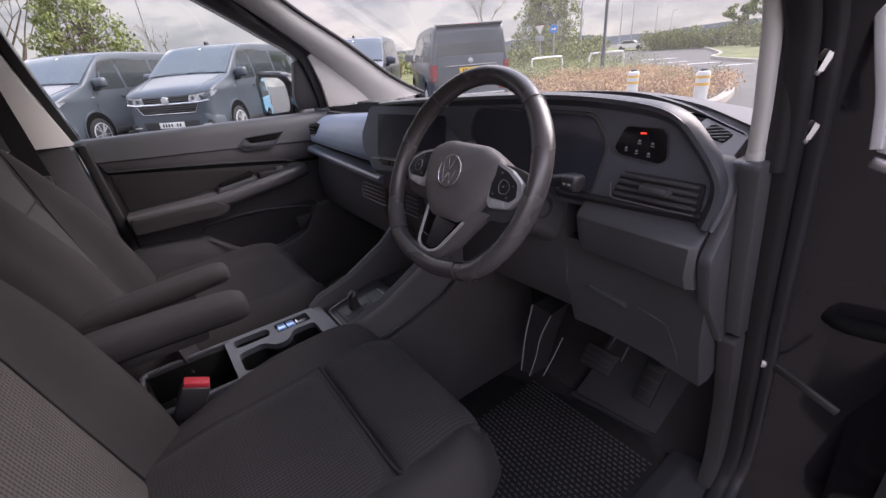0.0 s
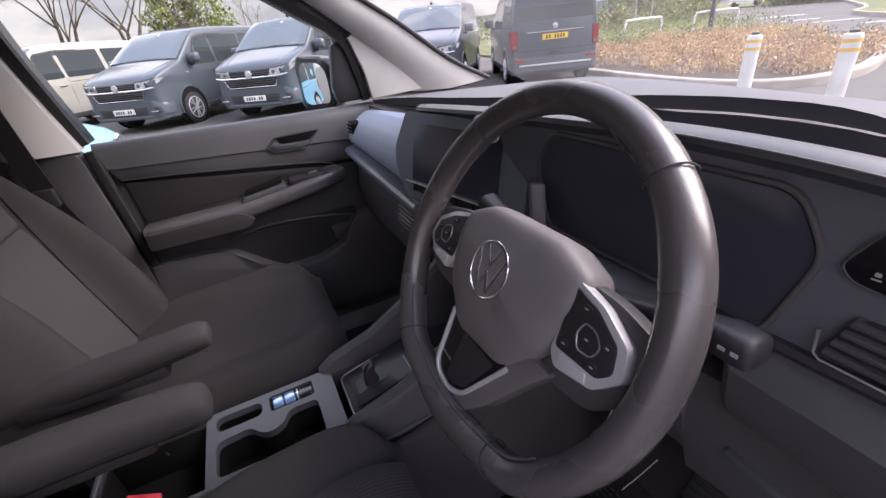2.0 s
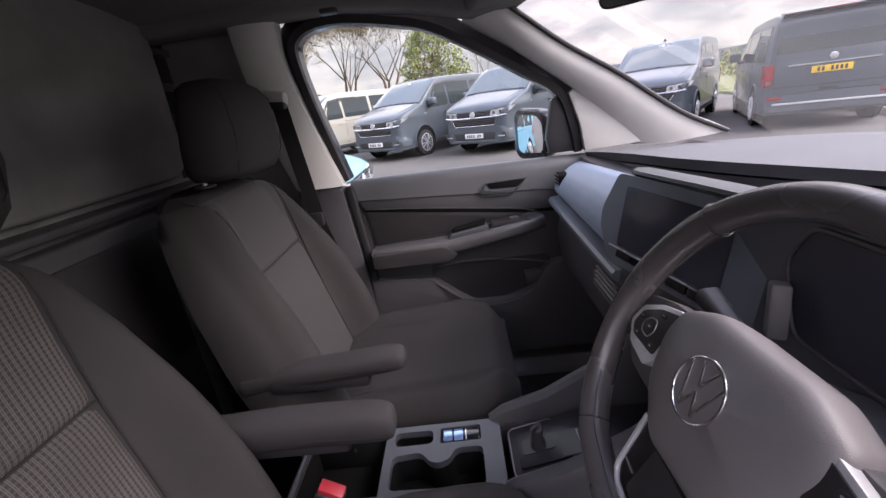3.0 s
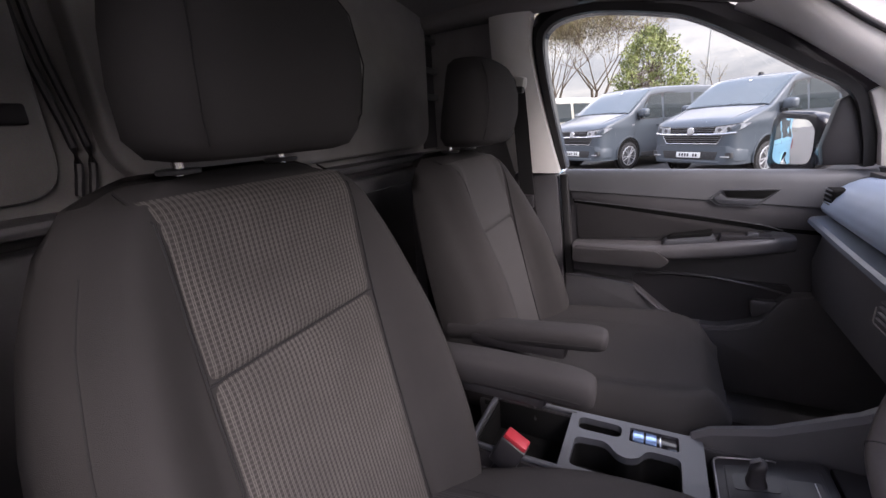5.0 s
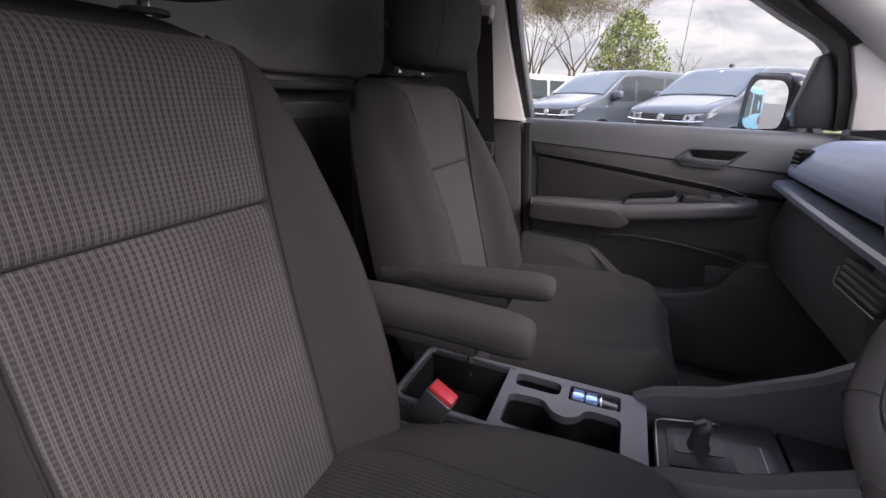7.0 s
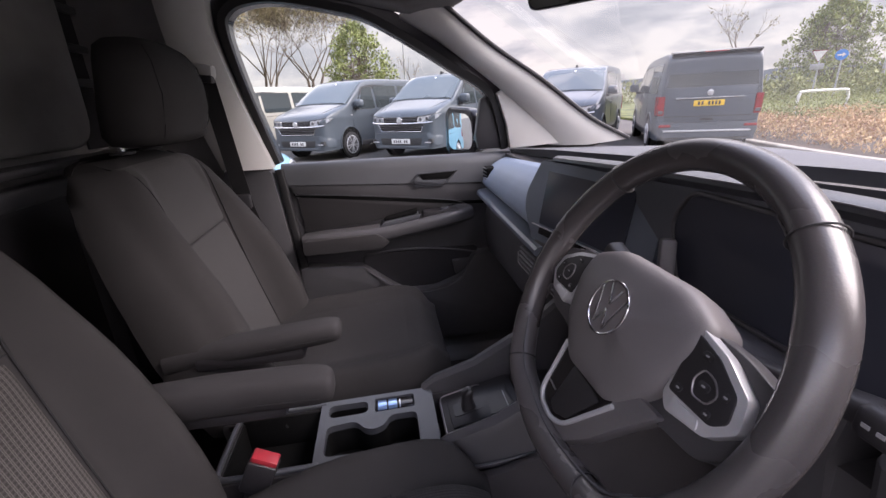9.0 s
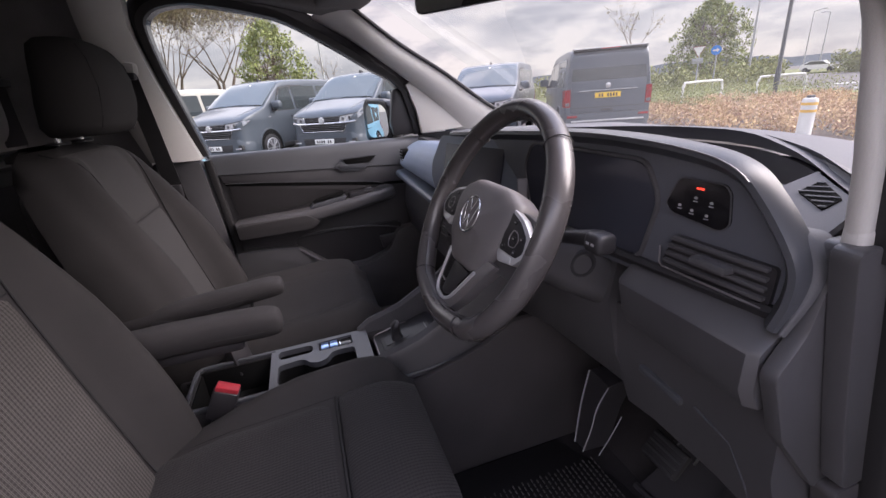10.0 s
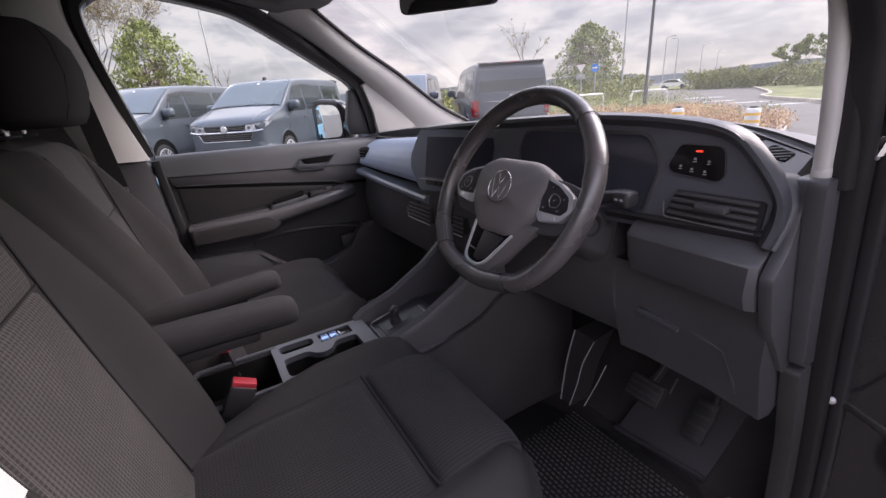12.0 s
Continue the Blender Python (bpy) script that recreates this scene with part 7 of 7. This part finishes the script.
        part("rear_reflector", box(-4.985, -4.94, s * 0.76 - 0.11, s * 0.76 + 0.11, 0.535, 0.585, 0.008), TAIL, v)
    # nose: slatted grille in bright lines, badge, painted bumper and dark lower intake
    gr = part("grille", prism(round_poly([(-0.485, 0.985), (0.485, 0.985), (0.47, 0.862), (-0.47, 0.862)], 0.015), "x", -0.06, 0.014, 0.004), GLOSS, v)
    for z in (0.968, 0.932, 0.900):
        part("grille_bar", box(-0.02, 0.020, -0.475, 0.475, z - 0.006, z + 0.006, 0.003), RIMGREY, gr)
    part("chrome_strip", loft([[(x + 0.03, y, z + 0.016), (x + 0.038, y, z), (x + 0.03, y, z - 0.016), (x, y, z - 0.016), (x, y, z + 0.016)] for x, y, z in ((-0.06, -0.86, 0.868), (0.0, -0.64, 0.846), (0.012, -0.3, 0.842), (0.014, 0.0, 0.842), (0.012, 0.3, 0.842), (0.0, 0.64, 0.846), (-0.06, 0.86, 0.868))]), CHROME_FAR, gr)
    part("badge", disc(0.080, 0.024, 28, Matrix.Translation((0.040, 0, 0.905)) @ Matrix.Rotation(math.pi / 2, 4, "Y"), 0.004), CHROME_FAR, gr, "plain round chrome badge")
    part("badge_face", disc(0.062, 0.006, 24, Matrix.Translation((0.0515, 0, 0.905)) @ Matrix.Rotation(math.pi / 2, 4, "Y"), 0.001), ALLOY, gr)
    lg = part("lower_grille", prism(round_poly([(-0.64, 0.815), (0.64, 0.815), (0.55, 0.665), (-0.55, 0.665)], 0.025), "x", -0.06, 0.013, 0.004), GLOSS, v)
    for z, w in ((0.785, 0.60), (0.745, 0.58), (0.705, 0.55)):
        part("grille_bar", box(-0.02, 0.019, -w, w, z - 0.005, z + 0.005, 0.002), RIMGREY, lg)
    part("grille_trim", sweep([(0.014, -0.645, 0.822), (0.016, -0.556, 0.660), (0.016, 0.556, 0.660), (0.014, 0.645, 0.822)], circle(0.007, 6)), CHROME_FAR, lg)
    part("front_bumper", loft([[(x, y * k, z) for y, z in ((-0.80, 0.27), (0.80, 0.27), (0.86, 0.34), (0.865, 0.53), (0.82, 0.625), (-0.82, 0.625), (-0.865, 0.53), (-0.86, 0.34))] for x, k in ((-0.35, 1.085), (-0.14, 1.055), (-0.04, 0.985), (0.022, 0.90), (0.036, 0.84))]), paint, v, sharp=30)
    part("intake", prism(round_poly([(-0.60, 0.515), (0.60, 0.515), (0.56, 0.355), (-0.56, 0.355)], 0.02), "x", 0.0, 0.042, 0.004), BUMPER, v)
    part("bumper_lip", box(-0.08, 0.052, -0.66, 0.66, 0.285, 0.335, 0.015), paint, v)
    pl = part("front_plate", box(0.042, 0.058, -0.26, 0.26, 0.385, 0.495, 0.003), PLATE_W, v, "white number plate")
    for k in range(7):
        if k != 4:
            part("plate_bar", box(0.057, 0.060, -0.20 + k * 0.06, -0.165 + k * 0.06, 0.410, 0.470), PLATE_BAR, pl)
    # tail: tall window, tailgate with plate recess, spoiler and deep bumper
    part("tailgate", prism(round_poly([(-0.79, 0.63), (0.79, 0.63), (0.79, 1.30), (-0.79, 1.30)], 0.04), "x", -4.915, -4.86, 0.008), paint, v)
    part("rear_window", loft([[(x + d, y, z) for x, y, z in ((-4.912, -0.79, 1.305), (-4.912, 0.79, 1.305), (-4.868, 0.725, 1.86), (-4.868, -0.725, 1.86))] for d in (-0.008, 0.06)]), AUTO_GLASS, v)
    part("roof_spoiler", loft([[(-4.66, y, 1.975), (-4.90, y, 1.965), (-4.955, y, 1.945), (-4.955, y, 1.925), (-4.85, y, 1.87), (-4.66, y, 1.93)] for y in (-0.755, -0.72, -0.30, 0.30, 0.72, 0.755)]), GLOSS, v)
    part("brake_lamp", box(-4.962, -4.94, -0.20, 0.20, 1.926, 1.942, 0.003), TAIL, v)
    part("tailgate_line", box(-4.921, -4.90, -0.79, 0.79, 0.735, 0.747), BUMPER, v)
    part("plate_light_bar", loft([[(-4.90, y, 1.11), (-4.945, y, 1.10), (-4.945, y, 1.085), (-4.90, y, 1.08)] for y in (-0.60, 0.60)]), CHROME_FAR, v)
    part("rear_badge", disc(0.060, 0.02, 20, Matrix.Translation((-4.920, 0, 1.185)) @ Matrix.Rotation(math.pi / 2, 4, "Y"), 0.004), CHROME_FAR, v, "plain round chrome badge")
    pr = part("rear_plate", box(-4.935, -4.912, -0.27, 0.27, 0.935, 1.045, 0.003), PLATE_Y, v, "yellow number plate")
    for k in range(7):
        if k != 4:
            part("plate_bar", box(-4.938, -4.934, -0.20 + k * 0.06, -0.165 + k * 0.06, 0.955, 1.025), PLATE_BAR, pr)
    part("rear_handle", box(-4.928, -4.90, -0.12, 0.12, 0.655, 0.705, 0.012), BUMPER, v)
    part("rear_bumper", loft([[(x, y * k, z) for y, z in ((-0.88, 0.33), (0.88, 0.33), (0.92, 0.46), (0.90, 0.62), (-0.90, 0.62), (-0.92, 0.46))] for x, k in ((-4.5, 1.02), (-4.85, 1.01), (-4.94, 0.97), (-4.975, 0.90))]), paint, v, sharp=30)
    part("rear_step", box(-4.995, -4.90, -0.78, 0.78, 0.44, 0.475, 0.010), ALLOY, v)
    part("rear_skirt", box(-4.97, -4.80, -0.74, 0.74, 0.30, 0.40, 0.02), BUMPER, v)
    part("aerial", loft([[(-1.98 - a, b, 1.965 + c) for a, b in ((0, -0.03 * k), (0.16 * k, -0.02 * k), (0.16 * k, 0.02 * k), (0, 0.03 * k))] for c, k in ((0, 1), (0.055, 0.6))]), BUMPER, v)
    return v


van_grey = build_van(VAN_GREY, "grey panel van parked nose towards the camera")
place = lambda x, y, h: pose(x, y, 0, 0, 0, h)
van_grey.matrix_basis = place(-9.47, 0.33, -38.9)
copy_thing(van_grey, place(-10.60, -2.22, -36))
copy_thing(van_grey, place(-9.36, 4.13, -37))
rear_van = copy_thing(van_grey, place(-7.22 - 4.9 * 0.8926, 6.40 + 4.9 * 0.4509, 153.2))
rear_van["label"] = "grey panel van parked tail towards the camera"
van_white = build_van(VAN_WHITE, "pale cream panel van parked at the end of the row")
van_white.matrix_basis = place(-12.25, -5.65, -37)
van_blue = build_van(VAN_BLUE, "light blue van parked alongside, a lane away")
van_blue.matrix_basis = place(-3.48, -1.14, 90) @ Matrix.Scale(0.79, 4)


def small_car(x, y, h, paint, label):
    c = thing("car", (0, 0, 0), label, "car", "distant cars")
    part("body", loft([[(px, yy, pz) for px, pz in ((2.0, 0.35), (2.05, 0.65), (1.2, 0.92), (0.5, 1.40), (-1.0, 1.45), (-1.9, 1.0), (-2.0, 0.4))] for yy in (-0.85, -0.78, 0.78, 0.85)]), paint, c)
    part("side_glass", loft([[(px, yy, pz) for px, pz in ((1.0, 0.95), (0.45, 1.34), (-0.95, 1.38), (-1.6, 1.0))] for yy in (-0.865, 0.865)]), AUTO_GLASS, c)
    for sx in (-1.3, 1.35):
        for sy in (-0.8, 0.8):
            part("wheel", disc(0.32, 0.2, 20, Matrix.Translation((sx, sy, 0.32)) @ Matrix.Rotation(math.pi / 2, 4, "X"), 0.02), RUBBER, c)
    c.matrix_basis = pose(x, y, 0.14, 0, 0, h)


small_car(-42, 70, 20, WHITEPAINT, "white car parked far off beyond the verge")
small_car(-47.5, 62, 24, WHITEPAINT, "white car parked far off beyond the verge")
small_car(-36, 76, 15, VAN_GREY, "grey car parked far off beyond the verge")


# ---- street furniture ----
def bollard(x, y):
    b = thing("bollard", (x, y, 0), "white bollard with yellow reflective bands", "bollard", "bollards")
    part("post", loft([[(x + r * math.cos(radians(a)), y + r * math.sin(radians(a)), z) for a in range(0, 360, 20)] for z, r in ((0, 0.085), (0.78, 0.085), (0.84, 0.088), (0.87, 0.08), (0.88, 0.05))]), WHITEPAINT, b)
    for z in (0.70, 0.79):
        part("band", loft([[(x + 0.0885 * math.cos(radians(a)), y + 0.0885 * math.sin(radians(a)), z + d) for a in range(0, 360, 20)] for d in (0, 0.035)], caps=False), YELLOWBAND, b)
    part("cap", disc(0.045, 0.03, 16, Matrix.Translation((x, y, 0.895)), 0.006), PLASTIC_BLACK, b)


bollard(-2.98, 6.15)
bollard(-1.86, 5.95)


def hoop(a, b, h):
    c = thing("hoop_barrier", ((a[0] + b[0]) / 2, (a[1] + b[1]) / 2, 0.1), "white tubular hoop barrier on the verge", "barrier", "hoop barriers")
    d = (Vector(b) - Vector(a)).normalized() * 0.22
    pts = [(*a, 0.05), (*a, h - 0.25), (a[0] + d.x * 0.3, a[1] + d.y * 0.3, h - 0.07), (a[0] + d.x, a[1] + d.y, h), (b[0] - d.x, b[1] - d.y, h), (b[0] - d.x * 0.3, b[1] - d.y * 0.3, h - 0.07), (*b, h - 0.25), (*b, 0.05)]
    part("tube", sweep(smooth_path(pts, 4), circle(0.05, 10)), WHITEPAINT, c)


hoop((-13.5, 15.3), (-13.45, 17.4), 0.92)
hoop((-13.0, 18.9), (-12.2, 20.6), 0.92)
lamp_post = thing("lamp_post", (-12.3, 19.0, 0), "dark grey lamp post with a small head", "lamp post")
part("pole", loft([[(-12.3 + r * math.cos(radians(a)), 19.0 + r * math.sin(radians(a)), z) for a in range(0, 360, 30)] for z, r in ((0, 0.10), (1.2, 0.10), (1.25, 0.075), (5.4, 0.065))]), POSTGREY, lamp_post)
part("head", box(-12.55, -12.05, 18.85, 19.15, 5.4, 5.52, 0.04), POSTGREY, lamp_post)
part("collar", disc(0.11, 0.2, 14, Matrix.Translation((-12.3, 19.0, 4.9)), 0.02), POSTGREY, lamp_post)


def far(az, d):
    return (0.92 - d * math.sin(radians(az)), -0.44 + d * math.cos(radians(az)))


def thin_lamp(az, d, h, arm):
    x, y = far(az, d)
    l_ = thing("street_lamp", (x, y, 0), "slim galvanised street lamp in the distance", "street lamp", "street lamps")
    part("pole", loft([[(x + r * math.cos(radians(a)), y + r * math.sin(radians(a)), z) for a in range(0, 360, 45)] for z, r in ((0, 0.11), (h, 0.05))]), POSTGALV, l_)
    part("arm", bar((x, y, h), (x + arm, y, h + 0.12), 0.09, 0.06), POSTGALV, l_)
    part("head", box(x + arm - 0.1, x + arm + 0.55, y - 0.12, y + 0.12, h + 0.08, h + 0.2, 0.03), POSTGALV, l_)


for az, d, h, arm in ((36.9, 45, 9.5, 1.2), (32.6, 90, 8.5, 1.2), (31.4, 95, 8.5, -1.2), (29.0, 120, 8.5, 1.2), (27.5, 150, 8.5, 1.0), (85.6, 42, 11, 0.8)):
    thin_lamp(az, d, h, arm)
sx, sy = far(40.0, 40)
sign = thing("road_sign", (sx, sy, 0), "round blue direction sign on a grey pole", "road sign")
SMAT = look((sx, sy, 2.75), (0.9, -0.4, 2.0)) @ Matrix.Rotation(math.pi, 4, "Y")
part("pole", loft([[(sx + 0.05 * math.cos(radians(a)), sy + 0.08 + 0.05 * math.sin(radians(a)), z) for a in range(0, 360, 45)] for z in (0, 3.1)]), POSTGALV, sign)
part("sign_face", disc(0.33, 0.03, 28, SMAT), SIGNBLUE, sign)
part("sign_arrow", prism([(-0.2, -0.05), (0.05, -0.05), (0.05, -0.14), (0.22, 0.0), (0.05, 0.14), (0.05, 0.05), (-0.2, 0.05)], "z", -0.03, -0.02, m=SMAT @ Matrix.Scale(1, 4)), WHITEPAINT, sign)
part("sign_arrow", prism([(-0.2, -0.05), (0.05, -0.05), (0.05, -0.14), (0.22, 0.0), (0.05, 0.14), (0.05, 0.05), (-0.2, 0.05)], "z", 0.02, 0.03, m=SMAT), WHITEPAINT, sign)
tx, ty = far(41.6, 38)
tri = thing("road_sign", (tx, ty, 0), "triangular give-way sign with a plate, seen against the tree", "road sign")
TMAT = look((tx, ty, 2.7), (0.9, -0.4, 2.0)) @ Matrix.Rotation(math.pi, 4, "Y")
part("pole", loft([[(tx + 0.045 * math.cos(radians(a)), ty + 0.08 + 0.045 * math.sin(radians(a)), z) for a in range(0, 360, 45)] for z in (0, 3.0)]), POSTGALV, tri)
part("sign_face", prism(round_poly([(-0.36, 0.30), (0.36, 0.30), (0, -0.33)], 0.05), "z", -0.015, 0.015, m=TMAT), WHITEPAINT, tri)
part("sign_border", prism(round_poly([(-0.40, 0.335), (0.40, 0.335), (0, -0.38)], 0.05), "z", -0.03, -0.012, m=TMAT), TAIL, tri)
part("sign_plate", box(-0.35, 0.35, -0.80, -0.45, -0.015, 0.015, 0.01, m=TMAT), POSTGALV, tri)


# ---- trees ----
def branch_bm(bm, a, b, ra, rb, n=5):
    a, b = Vector(a), Vector(b)
    ahead = (b - a).normalized()
    side = ahead.cross(Vector((0.3, 0.2, 1))).normalized()
    up = side.cross(ahead)
    r0 = [bm.verts.new(a + (side * math.cos(6.2832 * k / n) + up * math.sin(6.2832 * k / n)) * ra) for k in range(n)]
    r1 = [bm.verts.new(b + (side * math.cos(6.2832 * k / n) + up * math.sin(6.2832 * k / n)) * rb) for k in range(n)]
    for k in range(n):
        bm.faces.new((r0[k], r0[(k + 1) % n], r1[(k + 1) % n], r1[k]))


def build_tree(x, y, height, spread, leafy, seed, label, stems=1, leaf=0.10, leaf_mat=LEAF, per_tip=16, z_low=0.25, levels=4):
    r_ = random.Random(seed)
    t = thing("tree", (x, y, 0), label, "tree", "trees")
    wood, tips = bmesh.new(), []

    def grow(p, d, length, rad, level):
        q = p
        for _ in range(3):
            d2 = (d + Vector((r_.gauss(0, 0.10), r_.gauss(0, 0.10), r_.gauss(0.03, 0.06)))).normalized()
            e = q + d2 * length / 3
            branch_bm(wood, q, e, rad, rad * 0.82, 6 if level < 2 else 4 if level < 3 else 3)
            q, d, rad = e, d2, rad * 0.82
            if level >= 2:
                tips.append((q, level))
        if level >= levels:
            tips.append((q, level))
            return
        for _ in range(r_.choice((3, 3, 4)) if level < 3 else 3):
            axis = Vector((r_.gauss(0, 1), r_.gauss(0, 1), r_.gauss(0, 0.35)))
            nd = (d * r_.uniform(0.55, 0.95) + axis.normalized() * spread).normalized()
            grow(q, nd, length * r_.uniform(0.55, 0.78), max(0.008, rad * r_.uniform(0.5, 0.72)), level + 1)
    for k in range(stems):
        lean = Vector((r_.gauss(0, 0.16), r_.gauss(0, 0.16), 1)) if stems > 1 else Vector((r_.gauss(0, 0.04), r_.gauss(0, 0.04), 1))
        grow(Vector((x + r_.uniform(-0.2, 0.2) * (stems > 1), y + r_.uniform(-0.2, 0.2) * (stems > 1), 0)), lean.normalized(), height * z_low * r_.uniform(0.9, 1.15), height * (0.011 if levels > 5 else 0.014), 0)
    part("trunk", wood, BARK, t)
    if leafy > 0:
        crown = bmesh.new()
        for p, level in tips:
            if r_.random() < leafy:
                clump(crown, p, r_.uniform(0.25, 0.55) * height * 0.075, per_tip, r_, leaf, 0.8)
        part("crown", crown, leaf_mat, t)
    return t


def build_bush(x, y, height, width, seed, label, clumps=420, leaf=0.075, low=0.12):
    """A bushy tree: several stems and a leafy crown with an uneven, gappy outline."""
    r_ = random.Random(seed)
    t = thing("tree", (x, y, 0), label, "tree", "trees")
    wood, crown = bmesh.new(), bmesh.new()
    stems = []
    for k in range(7):
        a = r_.uniform(0, 6.28)
        tip = Vector((x + 0.36 * width * math.cos(a) * r_.uniform(0.2, 1), y + 0.36 * width * math.sin(a) * r_.uniform(0.2, 1), height * r_.uniform(0.6, 0.92)))
        foot = Vector((x + r_.uniform(-0.2, 0.2), y + r_.uniform(-0.2, 0.2), 0))
        kink = foot.lerp(tip, 0.45) + Vector((r_.uniform(-0.3, 0.3), r_.uniform(-0.3, 0.3), 0.3))
        branch_bm(wood, foot, kink, height * 0.014, height * 0.010)
        branch_bm(wood, kink, tip, height * 0.010, height * 0.003)
        stems.append((foot, kink, tip))
    for k in range(clumps):
        h = r_.uniform(low, 1.0)
        a = r_.uniform(0, 6.2832)
        out_ = 0.5 * width * (math.sin(math.pi * min(1.0, 0.10 + 0.90 * h) ** 0.85) ** 0.6 * 0.95 + 0.05)
        out_ *= 0.80 + 0.45 * noise.noise(Vector((3 * math.cos(a) + seed, 3 * math.sin(a), 4.5 * h)))
        rad = out_ * r_.uniform(0.25, 1.0) ** 0.5
        p = Vector((x + rad * math.cos(a), y + rad * math.sin(a), height * h))
        if r_.random() < 0.35:
            f_, k_, t_ = r_.choice(stems)
            branch_bm(wood, k_.lerp(t_, r_.uniform(0.1, 0.9)), p, height * 0.003, height * 0.0012, 3)
        clump(crown, p, r_.uniform(0.035, 0.075) * height, 24, r_, leaf, 0.75)
    part("trunk", wood, BARK, t)
    part("crown", crown, LEAF, t)
    return t


def tree_at(az, d, *args, **kw):
    x, y = far(az, d)
    return build_tree(x, y, *args, **kw)


tree_at(97.0, 30, 13.5, 0.40, 0.30, 21, "tall bare spring tree with fine twigs behind the vans", stems=3, leaf=0.045, leaf_mat=BUD, per_tip=2, z_low=0.22, levels=6)
tree_at(102.5, 31, 13.0, 0.40, 0.30, 22, "tall bare spring tree with fine twigs behind the vans", stems=3, leaf=0.045, leaf_mat=BUD, per_tip=2, z_low=0.22, levels=6)
tree_at(108.5, 34, 13.0, 0.42, 0.30, 29, "tall bare spring tree with fine twigs behind the vans", stems=2, leaf=0.045, leaf_mat=BUD, per_tip=2, z_low=0.22, levels=6)
build_bush(*far(91.2, 27), 5.6, 5.2, 23, "bushy tree in fresh green leaf behind the vans", leaf=0.07)
tree_at(84.0, 38, 9.5, 0.35, 0.2, 24, "thin bare sapling behind the vans", leaf=0.05, leaf_mat=BUD, per_tip=4, levels=3)
tree_at(47.9, 36, 9.5, 0.40, 0.3, 25, "thin bare sapling behind the parked van", leaf=0.05, leaf_mat=BUD, per_tip=4, levels=3)
build_bush(*far(40.8, 50), 7.2, 8.0, 26, "round bushy tree in green leaf beside the road sign", clumps=520, leaf=0.10)
tree_at(20.5, 62, 7.5, 0.80, 0.7, 27, "spreading tree in thin green leaf on the grass bank", stems=1, leaf=0.12, per_tip=14, z_low=0.30)
tree_at(15.5, 70, 7.5, 0.80, 0.8, 28, "spreading tree in thin green leaf on the grass bank", stems=1, leaf=0.12, per_tip=14, z_low=0.30)
